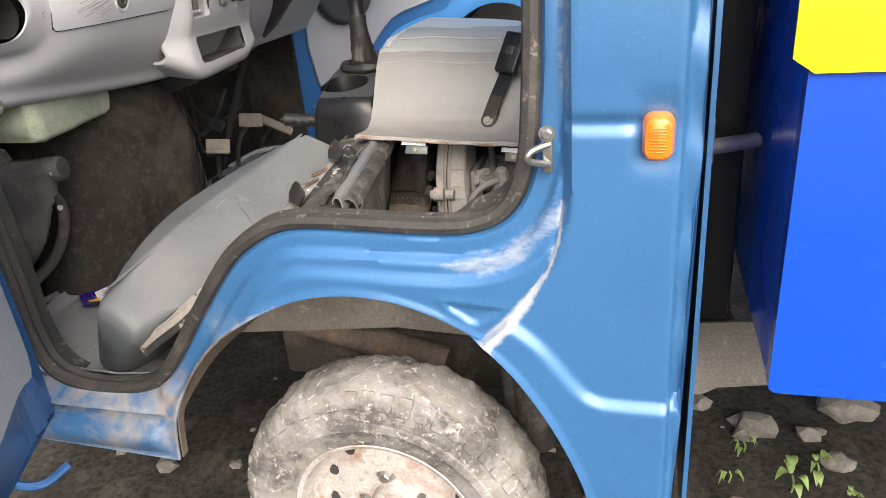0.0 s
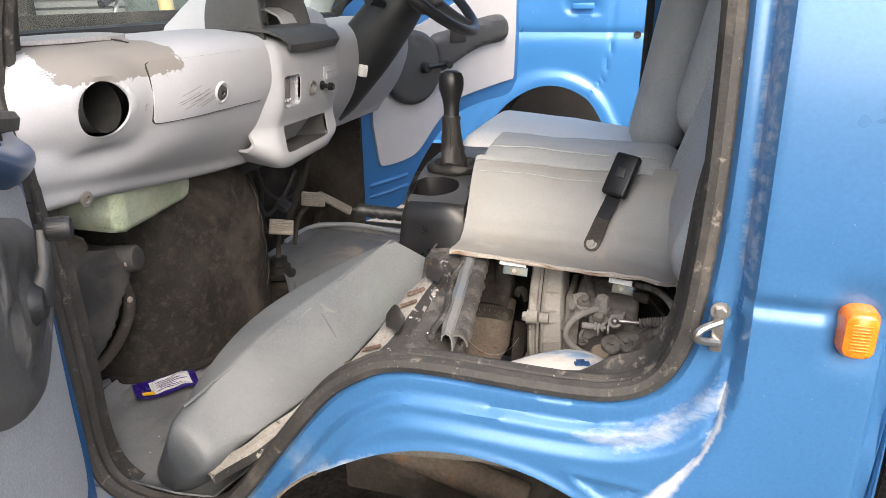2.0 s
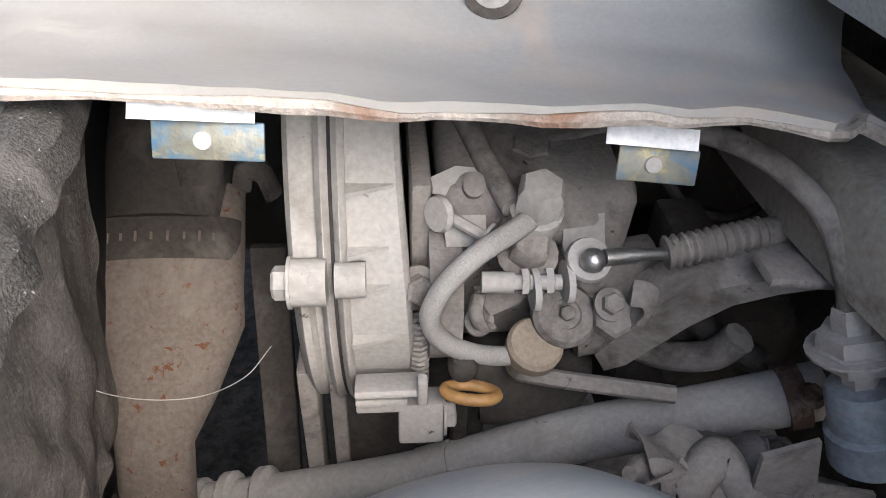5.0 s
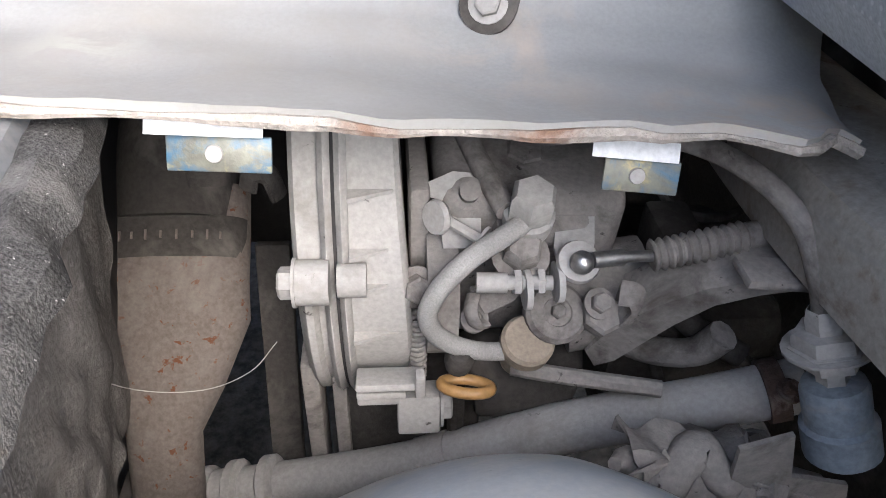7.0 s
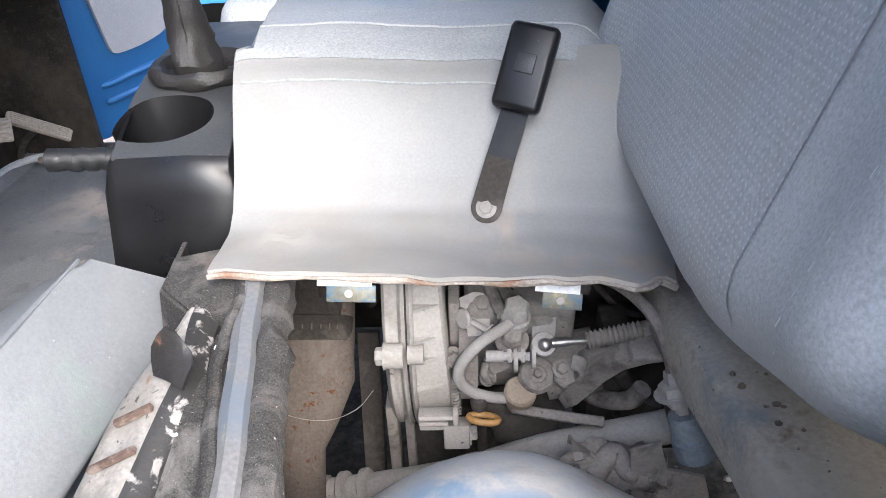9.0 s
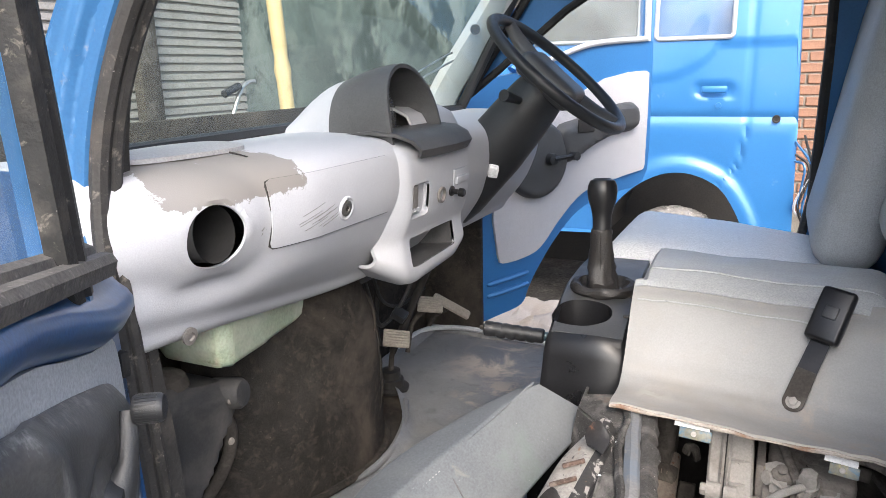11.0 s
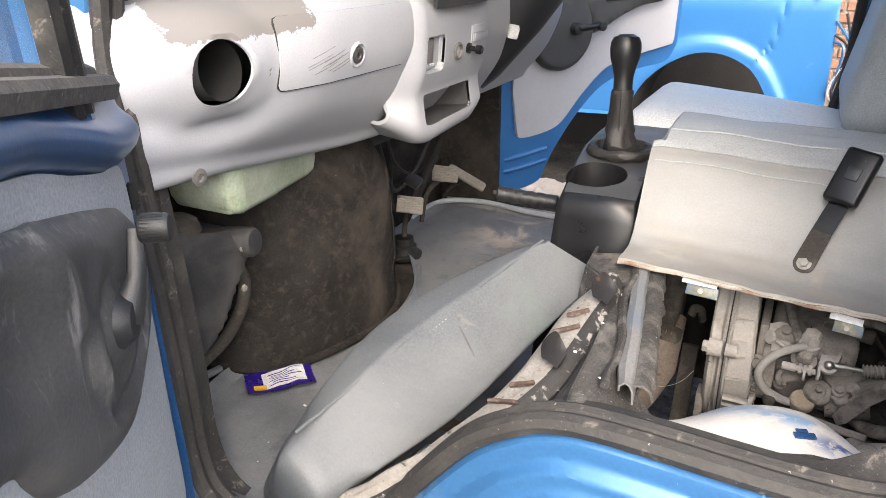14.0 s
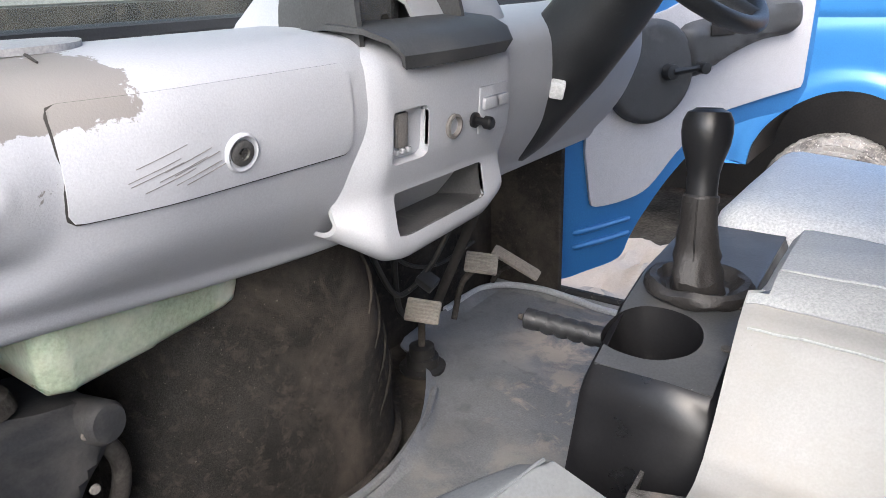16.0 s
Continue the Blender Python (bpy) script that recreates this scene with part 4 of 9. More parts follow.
# windscreen
bm = B()
def ws(u, v):
    x = -1.392 + 0.342 * v + 0.05 * (2 * u - 1) ** 2 * (1 - v)
    return (x, 0.10 + 1.24 * u + (0.5 - u) * 0.10 * v, 1.168 + 0.497 * v)
sheet(bm, [[ws(u, v) for u in np.linspace(0, 1, 17)] for v in np.linspace(0, 1, 9)])
wsob = part("windscreen", bm, M_glass, cab, "greenish dusty windscreen glass")
wsob.visible_shadow = False
bm = B()
loop = [ws(u, 0) for u in np.linspace(0, 1, 12)] + [ws(1, v) for v in np.linspace(0.1, 1, 8)] + [ws(u, 1) for u in np.linspace(0.9, 0, 10)] + [ws(0, v) for v in np.linspace(0.9, 0.1, 7)]
tube(bm, loop, 0.014, 8, 1, closed=True, smooth=False)
part("windscreen_seal", bm, M_blacknew, cab, "black rubber windscreen seal")

# amber side lamp
bm = B()
m = frame_place((-0.183, -0.012, 0.928), (1, 0, 0), (0, 0, 1))
lo, hi = rrect(-0.0170, -0.0265, 0.0170, 0.0265, 0.013, 6), rrect(-0.0135, -0.0225, 0.0135, 0.0225, 0.010, 6)
rows = [[(-0.183 + a, y, 0.9245 + b) for a, b in q + q[:1]] for q, y in ((lo, 0.012), (lo, -0.008), (hi, -0.017), (rrect(-0.008, -0.02, 0.008, 0.02, 0.007, 6), -0.019))]
g = sheet(bm, rows)
bm.faces.new(g[-1][:-1])
lens = part("side_lamp", bm, M_amber, cab, "dusty amber side indicator lamp")

for k in range(9):
    bm = B()
    box(bm, (0.017, 0.0016, 0.0014), xf((-0.183, -0.0195, 0.911 + 0.0032 * k)), 0.0004, 1)
    part("lens_rib", bm, M_amber, lens)
# striker on the pillar
bm = B()
box(bm, (0.012, 0.006, 0.055), xf((-0.305, 0.012, 0.905), (0, 0, 0)), 0.002)
tube(bm, [(-0.303, 0.010, 0.912), (-0.322, -0.004, 0.907), (-0.324, -0.004, 0.896), (-0.303, 0.010, 0.888)], 0.0042, 8)
hexbolt(bm, (-0.305, 0.009, 0.925), (0, -1, 0), 0.006)
part("door_striker", bm, M_steel, cab, "dusty steel door striker")

# ---- front wheel ----
def build_wheel(name, c, label, mat_t=M_tyre, s=0.942):
    w = thing(name, label, "wheel", (c[0], c[1], 0.0))
    m = axis(c, (0, -1, 0)) @ Matrix.Scale(s, 4)
    bm = B()
    prof = [(0.165, -0.065), (0.19, -0.072), (0.235, -0.074), (0.262, -0.064), (0.274, -0.045), (0.276, -0.030), (0.278, -0.015), (0.278, 0.0), (0.278, 0.015), (0.276, 0.030), (0.274, 0.045), (0.264, 0.062), (0.246, 0.071),
            (0.235, 0.0735), (0.222, 0.073), (0.219, 0.0755), (0.205, 0.0755), (0.202, 0.073), (0.185, 0.070), (0.165, 0.063), (0.158, 0.055)]
    lathe(bm, prof, m, 200)
    for v in bm.verts:
        l = m.inverted() @ v.co
        a = math.atan2(l.y, l.x)
        rr = math.hypot(l.x, l.y)
        if rr > 0.255:
            k = 0.005 * noise.noise((l.x * 40, l.y * 40, l.z * 40)) + 0.006 * noise.noise((l.x * 70, l.y * 70, l.z * 70))
            v.co = m @ Vector((l.x * (1 + k / rr), l.y * (1 + k / rr), l.z))
    part("tyre", bm, mat_t, w, "grey mud-caked tyre")
    for k in range(52):
        a = 2 * math.pi * k / 52
        bm = B()
        q = m @ Matrix.Rotation(a, 4, "Z") @ xf((0.2570, 0, 0.0622), (0, 38, 0))
        box(bm, (0.034 if k % 2 else 0.030, 0.0240, 0.0085), q, 0.0035, 2)
        part("tread_block", bm, mat_t, w)
    bm = B()
    lathe(bm, [(0.172, 0.060), (0.167, 0.066), (0.159, 0.062), (0.152, 0.040), (0.148, 0.005), (0.138, -0.006), (0.120, 0.000), (0.100, 0.014), (0.075, 0.016), (0.055, 0.010), (0.040, 0.014), (0.040, 0.045), (0.0, 0.048)], m, 48)
    rim = part("rim", bm, M_rim, w, "dusty rusty silver steel rim")
    for k in range(12):
        bm = B()
        a = 2 * math.pi * (k + 0.3) / 12
        lathe(bm, [(0, 0.0035), (0.0095, 0.0035), (0.0095, -0.006)], m @ Matrix.Translation((0.124 * math.cos(a), 0.124 * math.sin(a), 0.0)), 14)
        part("vent_hole", bm, M_dark, rim)
    for k in range(4):
        bm = B()
        a = 2 * math.pi * (k + 0.1) / 4
        hexbolt(bm, m @ Vector((0.06 * math.cos(a), 0.06 * math.sin(a), 0.012)), (0, -1, 0), 0.010, 0.014)
        part("wheel_nut", bm, M_steel, rim)
    return w

wheel_front = build_wheel("front_wheel", (-0.588, 0.09, 0.262), "mud-caked grey tyre on a dusty steel rim")

# ---- footwell ----
bm = B()
MAT = [tuple(p) for p in spline([(-1.47, 1.38), (-1.47, 1.0), (-1.36, 0.93), (-1.235, 0.74), (-1.225, 0.60), (-1.290, 0.44), (-1.365, 0.36), (-1.385, 0.28), (-1.338, 0.15), (-1.19, 0.06), (-1.05, 0.045)], 5)] + [(-0.985, 0.05), (-0.95, 0.275), (-0.76, 0.285), (-0.76, 1.38)]
def mat_place(uv):
    z = FLOOR_Z + 0.006 * np.array([noise.noise((x * 7, y * 7, 1)) for x, y in uv]) + 0.003
    d = seg_dist(uv, MAT[:56])
    z = z + 0.020 * (1 - smooth(0, 0.022, d))
    return np.stack([uv[:, 0], uv[:, 1], z], 1), np.tile((0, 0, -1.0), (len(uv), 1))
plate(bm, MAT, mat_place, 0.004, 0.014)
floor_mat = part("floor_mat", bm, M_mat, None)
tagged(floor_mat, "scuffed grey rubber floor mat on the cab floor", "mat")

bm = B()
tube(bm, [(-1.47, 0.05, 0.492), (-1.44, 0.16, 0.494), (-1.411, 0.28, 0.496), (-1.375, 0.40, 0.496), (-1.30, 0.475, 0.496), (-1.228, 0.535, 0.496), (-1.215, 0.647, 0.496), (-1.25, 0.78, 0.496), (-1.30, 0.88, 0.494)], 0.0075, 8, 6)
part("raised_rim", bm, M_mat, floor_mat, "raised rubber rim")
bm = B()
tube(bm, [(-1.478, 1.16, 0.500), (-1.474, 1.30, 0.501), (-1.43, 1.352, 0.503), (-1.344, 1.372, 0.504), (-1.25, 1.360, 0.504), (-1.181, 1.346, 0.504), (-1.08, 1.345, 0.502)], 0.008, 8, 6)
part("far_rim", bm, M_trimdirty, floor_mat, "dusty pale rubber edge strip")
hump = thing("carpet_hump", "dark worn carpet over a rounded footwell hump", "carpet", (-1.36, 0.62, FLOOR_Z))
bm = B()
rows = []
for v in np.linspace(0, 1, 26):
    row = []
    for u in np.linspace(0, 1, 40):
        a = math.pi * (1.02 * u - 0.01)
        ex = (0.29 if u < 0.5 else 0.205 * (1 - 0.70 * max(0.0, (v - 0.25) / 0.75) ** 1.4)) * (1 - 0.10 * v) * (1 if v < 0.62 else math.sqrt(max(0.0, 1 - ((v - 0.62) / 0.385) ** 2)) * 0.55 + 0.45)
        y = 0.60 - ex * math.cos(a)
        dx = 0.20 * max(0.0, math.sin(a)) ** 0.75 * (1 if v < 0.5 else math.sqrt(max(0.0, 1 - (max(0.0, v - 0.5) / 0.52) ** 2.2))) + 0.012 * noise.noise((y * 6, v * 3, 0))
        row.append((-1.455 + dx + 0.02, y, FLOOR_Z + 0.01 + 0.50 * v))
    rows.append(row)
sheet(bm, rows)
part("carpet", bm, M_carpet, hump, "dark brown worn carpet")
bm = B()
HEM = [(r[0] + 0.006, r[1], FLOOR_Z + 0.016) for r in rows[0]]
tube(bm, HEM, 0.008, 8, 1, smooth=False)
part("hem", bm, M_carpet, hump, "frayed carpet hem")
for k in range(4):
    bm = B()
    tube(bm, [tuple(Vector(rows[4 + 3 * k + j][24 + 2 * j]) + Vector((0.0, 0, 0.002 * k))) for j in range(5)], [0.002, 0.006, 0.007, 0.005, 0.002], 8, 4, flat=0.5)
    part("carpet_fold", bm, M_carpet, hump, "soft carpet wrinkle")

# ---- dashboard ----
dash = thing("dashboard", "light grey plastic dashboard with paint peeling at the corner", "dashboard", (-1.25, 0.7, 0.9))
PROF = np.array([(-1.30, 0.900), (-1.235, 0.898), (-1.205, 0.905), (-1.190, 0.935), (-1.160, 0.975), (-1.127, 1.020), (-1.108, 1.060), (-1.104, 1.100), (-1.110, 1.133),
                 (-1.130, 1.154), (-1.165, 1.164), (-1.23, 1.169), (-1.30, 1.169), (-1.372, 1.164)])
PROF = np.array(spline(PROF, 6))
PS = np.r_[0, np.cumsum(np.hypot(*np.diff(PROF, axis=0).T))]
def s_at(z, top=False):
    k = np.argmin(np.abs(PROF[:, 1] - z) + (10 if top else 0) * (PROF[:, 0] > -1.2))
    return PS[k]
def s_of(x, z):
    return PS[np.argmin(np.hypot(PROF[:, 0] - x, PROF[:, 1] - z))]
def dash_place(extra=None):
    def f(uv):
        y, s = uv[:, 0], uv[:, 1]
        x, z = np.interp(s, PS, PROF[:, 0]), np.interp(s, PS, PROF[:, 1])
        tx, tz = np.interp(s + 0.004, PS, PROF[:, 0]) - np.interp(s - 0.004, PS, PROF[:, 0]), np.interp(s + 0.004, PS, PROF[:, 1]) - np.interp(s - 0.004, PS, PROF[:, 1])
        ln = np.hypot(tx, tz) + 1e-9
        nx, nz = tz / ln, -tx / ln
        # lower edge drops toward the middle of the cab
        drop = 0.045 * smooth(0.0, 0.62, y) * smooth(1.06, 0.92, z)
        z = z + 0.042 * smooth(1.02, 0.90, z) - drop
        # near end rolls forward
        back = 0.018 * np.maximum(0, (0.07 - y) / 0.05) ** 2 + 0.05 * np.maximum(0, (y - 1.30) / 0.06) ** 2
        x = x - back - 0.085 * np.maximum(0, (0.31 - y) / 0.26) ** 1.6 * smooth(0.94, 1.04, z)
        if extra is not None:
            k = extra(y, z)
            x, z = x + nx * k, z + nz * k
        return np.stack([x, y, z], 1), np.stack([-nx, 0 * nx, -nz], 1)
    return f
HOLE = (0.129, s_of(-1.105, 1.083))
def dash_relief(y, z):
    d = np.hypot((y - 0.129), (z - 1.083))
    k = 0.016 * (1 - smooth(0.036, 0.095, d)) * (0.6 + 0.4 * smooth(1.05, 1.10, z)) + 0.003 * np.exp(-((d - 0.039) / 0.004) ** 2)
    k = k - 0.016 * np.exp(-((y - 0.14) / 0.05) ** 2 - ((z - 1.005) / 0.02) ** 2)
    return k
bm = B()
plate(bm, [(0.020, PS[1])] + [(y, PS[1]) for y in np.linspace(0.1, 1.3, 13)] + [(1.36, PS[1]), (1.36, PS[-1]), (0.020, PS[-1])], dash_place(dash_relief), 0.004, 0.0065,
      [ring2(HOLE[0], HOLE[1], 0.0355, 0.037, 56)])
def dash_wear(x, y, z):
    w = 0.95 * smooth(0.05, 0.10, y) * smooth(0.300, 0.255, y) * smooth(1.112, 1.124, z) * smooth(-1.30, -1.25, x)
    w = w * (0.55 + 0.45 * smooth(1.175, 1.160, z))
    w = np.maximum(w, 0.27 * np.exp(-((y - 0.195) / 0.022) ** 2 - ((z - 1.065) / 0.045) ** 2))
    w = np.maximum(w, 0.20 * np.exp(-((y - 0.10) / 0.03) ** 2 - ((z - 1.115) / 0.02) ** 2))
    w = np.maximum(w, 0.50 * np.exp(-((y - 0.395) / 0.016) ** 2 - ((z - 1.134) / 0.006) ** 2))
    w = np.maximum(w, 0.4 * np.exp(-((y - 0.60) / 0.016) ** 2 - ((z - 1.172) / 0.010) ** 2))
    return w
worn(part("fascia", bm, M_dash, dash, "light grey painted fascia with peeling beige patches"), dash_wear)
LIDLINE = spline([(-1.32, 0.330, 1.1690), (-1.25, 0.262, 1.1695), (-1.20, 0.243, 1.1680), (-1.172, 0.236, 1.165)], 6)
bm = B()
tube(bm, LIDLINE, [0.0022 - 0.0012 * k / 18 for k in range(len(LIDLINE))], 6, 1, smooth=False)
part("panel_gap", bm, M_dark, dash, "dark moulding gap")
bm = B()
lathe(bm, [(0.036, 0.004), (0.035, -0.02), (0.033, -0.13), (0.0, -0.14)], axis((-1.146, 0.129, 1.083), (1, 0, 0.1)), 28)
part("vent_duct", bm, M_void, dash, "empty vent duct, its inner shade painted black")

# glove box lid
bm = B()
gy0, gy1 = 0.212, 0.508
gs0, gs1 = s_of(-1.112, 1.045), s_of(-1.112, 1.137)
def lid_extra(y, z):
    e = np.minimum(np.minimum(y - gy0, gy1 - y), 0.05)
    return 0.0030 + 0 * y
def loop_of(r):
    return [tuple(p) for p in dense(list(r) + [r[0]], 0.008)[:-1]]
plate(bm, loop_of(rrect(gy0 - 0.0016, gs0 - 0.0020, gy1 + 0.0012, gs1 + 0.0008, 0.009)), dash_place(lambda y, z: 0.0016 + 0 * y), 0.002, 0.012)
part("lid_gap", bm, M_dark, dash, "dark gap round the lid")
bm = B()
plate(bm, loop_of(rrect(gy0, gs0, gy1, gs1, 0.008)), dash_place(lid_extra), 0.003, 0.010)
lid = worn(part("glove_box_lid", bm, M_dash, dash, "scratched light grey glove box lid"), dash_wear)
rs = random.Random(9)
for k in range(9):
    y0, s0 = rs.uniform(0.255, 0.31), gs0 + rs.uniform(0.012, 0.040)
    q, _ = dash_place(lambda y, z: 0.0031 + 0 * y)(np.array([(y0 + f * 0.045, s0 + f * 0.012) for f in (0, 0.5, 1)]))
    bm = B()
    tube(bm, [tuple(v) for v in q], 0.0004, 5, 2)
    part("scratch", bm, M_dashworn, lid)
bm = B()
lkm = axis((-1.1035, 0.362, 1.076), (1, 0, -0.22))
lathe(bm, [(0.019, 0), (0.0185, 0.003), (0.0165, 0.0045), (0.0150, 0.003), (0.0135, 0.001), (0.0125, 0.001)], lkm, 28)
lk = part("lock", bm, M_dash, lid, "round grey lock surround")
bm = B()
lathe(bm, [(0.0125, 0.0), (0.0120, 0.0042), (0.0105, 0.0050), (0.0060, 0.0050), (0.0055, 0.0030), (0, 0.0030)], lkm, 24)
part("lock_barrel", bm, M_lockmetal, lk, "dull grey metal lock barrel")
bm = B()
box(bm, (0.0075, 0.0016, 0.0012), lkm @ xf((0, 0, 0.0034)), 0)
box(bm, (0.0016, 0.0075, 0.0012), lkm @ xf((0, 0, 0.0034)), 0)
part("key_slot", bm, M_dark, lk)

# centre panel
def ctr_prof(s):
    P = np.array(spline([(-1.250, 0.905), (-1.200, 0.897), (-1.155, 0.890), (-1.130, 0.888), (-1.113, 0.896), (-1.107, 0.915), (-1.110, 0.945), (-1.113, 0.980), (-1.106, 1.000), (-1.097, 1.03), (-1.093, 1.08), (-1.094, 1.115), (-1.106, 1.14), (-1.14, 1.158)], 6))
    S = np.r_[0, np.cumsum(np.hypot(*np.diff(P, axis=0).T))]
    return P, S
CP, CS = ctr_prof(0)
def ctr_s(z):
    return CS[np.argmin(np.abs(CP[:, 1] - z) + 5 * (CP[:, 0] < -1.2))]
def ctr_place(off=0.0):
    def f(uv):
        y, s = uv[:, 0], uv[:, 1]
        x, z = np.interp(s, CS, CP[:, 0]), np.interp(s, CS, CP[:, 1])
        tx, tz = np.interp(s + 0.004, CS, CP[:, 0]) - np.interp(s - 0.004, CS, CP[:, 0]), np.interp(s + 0.004, CS, CP[:, 1]) - np.interp(s - 0.004, CS, CP[:, 1])
        ln = np.hypot(tx, tz) + 1e-9
        nx, nz = tz / ln, -tx / ln
        e = 0.034 * (1 - np.clip((y - 0.508) / 0.046, 0, 1)) ** 1.3 + 0.030 * (1 - smooth(0.0, 0.030, 0.838 - y))
        z = z + np.interp(y, (0.508, 0.572, 0.60, 0.77, 0.84), (0.050, 0.006, 0.0, 0.010, 0.045)) * smooth(0.985, 0.888, z)
        x, z = x + nx * off - e, z + nz * off
        return np.stack([x, y, z], 1), np.stack([-nx, 0 * nx, -nz], 1)
    return f
bm = B()
cub = loop_of(rrect(0.578, ctr_s(0.922), 0.766, ctr_s(0.979), 0.004))
rad = loop_of(rrect(0.562, ctr_s(1.018), 0.628, ctr_s(1.082), 0.007))
plate(bm, loop_of(rrect(0.508, CS[2], 0.838, CS[-1], 0.006)), ctr_place(), 0.006, 0.008, [cub, rad])
ctr = part("centre_panel", bm, M_dash, dash, "light grey centre panel")
def pocket(name, loop, depth, mat, lab):
    bm = B()
    f, n = ctr_place(-0.001)(np.array(loop))
    back = f + n * depth
    rows = [[tuple(p) for p in q] + [tuple(q[0])] for q in (f, f + n * depth * 0.98, back * 0.999 + back.mean(0) * 0.001)]
    g = sheet(bm, rows)
    bm.faces.new(g[-1][:-1])
    return part(name, bm, mat, ctr, lab)
pocket("cubby", cub, 0.09, M_cubby, "open dark grey storage cubby")
pocket("clock_recess", rad, 0.012, M_dash, "recessed grey blank clock")

def on_panel(y, z):
    f, n = ctr_place(0.001)(np.array([(y, ctr_s(z))]))
    return Vector(f[0]), -Vector(n[0])
q, d = on_panel(0.676, 1.050)
bm = B()
lathe(bm, [(0.0155, 0), (0.0155, 0.004), (0.012, 0.005), (0.011, -0.002), (0, -0.002)], axis(q, d), 22)
part("blank_socket", bm, M_dashworn, ctr, "grey round blank socket")
q, d = on_panel(0.722, 1.046)
bm = B()
lathe(bm, [(0.010, 0), (0.010, 0.004), (0.005, 0.005), (0.005, 0.016), (0.0085, 0.018), (0.0085, 0.026), (0.006, 0.029), (0, 0.029)], axis(q, d), 18)
part("pull_knob", bm, M_black, ctr, "small black pull knob")
for k in range(2):
    q, d = on_panel(0.757 + 0.024 * k, 1.060)
    bm = B()
    box(bm, (0.036, 0.016, 0.012), axis(q, d), 0.003)
    part("switch", bm, M_dash, ctr, "grey rocker switch")
q, d = on_panel(0.766, 1.058)
bm = B()
box(bm, (0.066, 0.062, 0.004), axis(q - d * 0.001, d), 0.002)
part("switch_plate", bm, M_dash, ctr)
for k in range(3):
    q, d = on_panel(0.578 + 0.011 * k, 1.030)
    bm = B()
    box(bm, (0.006, 0.006, 0.006), axis(q - d * 0.009, d), 0.001)
    part("clock_button", bm, M_dash, ctr)
q, d = on_panel(0.588, 1.058)
bm = B()
box(bm, (0.018, 0.040, 0.006), axis(q - d * 0.011, d), 0.001)
part("clock_window", bm, M_dashworn, ctr, "blank grey clock window")
q = Vector((-1.196, 0.122, 0.946))
bm = B()
lathe(bm, [(0.012, 0), (0.012, 0.003), (0.006, 0.004), (0.005, 0.001), (0, 0.001)], axis(q, (1, 0, -0.1)), 18)
part("screw", bm, M_dashworn, dash, "fixing screw")
bm = B()
plate(bm, [tuple(p) for p in spline([(0.13, -1.350), (0.30, -1.345), (0.335, -1.30), (0.29, -1.222), (0.20, -1.212), (0.10, -1.235), (0.085, -1.31)], 5, True)],
      lambda uv: (np.stack([uv[:, 1], uv[:, 0], np.full(len(uv), 1.1742)], 1), np.tile((0, 0, -1.0), (len(uv), 1))), 0.006, 0.012)
part("speaker_grille", bm, M_grille, dash, "perforated beige speaker grille")
# instrument hood
def hood_rows(x0, x1, n, hw0, hw1, t0, t1):
    rows = []
    for k in range(n):
        f = k / (n - 1)
        x, hw, top = x0 + (x1 - x0) * f, hw0 + (hw1 - hw0) * f, t0 + (t1 - t0) * math.sin(f * math.pi / 2)
        rows.append([(x + 0.030 * (1 - math.sin(a)) * f, 0.650 - hw * math.cos(a), 1.150 + (top - 1.150) * max(0.0, math.sin(a)) ** 0.72) for a in np.linspace(0, math.pi, 28)])
    return rows
hood = B()
sheet(hood, hood_rows(-1.255, -1.152, 7, 0.088, 0.094, 1.255, 1.279), 0.007)
hd = part("instrument_hood", hood, M_hood, dash, "dusty black instrument hood")
bm = B()
sheet(bm, hood_rows(-1.385, -1.252, 10, 0.062, 0.089, 1.172, 1.256), 0.004)
part("hood_fairing", bm, M_dash, dash, "grey moulded hood fairing")
bm = B()
rows = []
for k, (x, top) in enumerate(((-1.38, 1.176), (-1.34, 1.192), (-1.26, 1.202), (-1.19, 1.200), (-1.165, 1.188), (-1.150, 1.160), (-1.145, 1.10))):
    rows.append([(x - 0.02 * max(0.0, (y - 0.86) / 0.08) ** 2, y, top - 0.055 * max(0.0, (y - 0.86) / 0.08) ** 2) for y in np.linspace(0.68, 0.94, 16)])
sheet(bm, rows, 0.005)
part("cowl", bm, M_dash, dash, "light grey column cowl")
bm = B()
lathe(bm, [(0, 0), (0.070, 0), (0.072, 0.012), (0.064, 0.012)], axis((-1.228, 0.650, 1.198), (1, -0.1, 0.2)), 28)
gg = part("gauge", bm, M_cubby, hd, "dark round gauge")
bm = B()
g = sheet(bm, [hood_rows(-1.249, -1.152, 7, 0.087, 0.094, 1.253, 1.279)[0], [(-1.249, 0.650 - 0.080 * math.cos(a), 1.150) for a in np.linspace(0, math.pi, 28)]], 0.003)
part("gauge_back", bm, M_cubby, hd, "dark grey gauge backing")
bm = B()
lathe(bm, [(0.066, 0.010), (0.058, 0.022), (0.040, 0.032), (0.0, 0.036)], axis((-1.228, 0.650, 1.198), (1, -0.1, 0.2)), 28)
part("gauge_glass", bm, M_lensglass, hd, "clear gauge cover with a silvery reflection painted in")
bm = B()
lathe(bm, [(0.0, 0.006), (0.005, 0.005), (0.005, 0.0)], axis((-1.190, 0.668, 1.172), (1, -0.1, 0.2)), 12)
part("trip_knob", bm, M_dark, hd)
bm = B()
rows = []
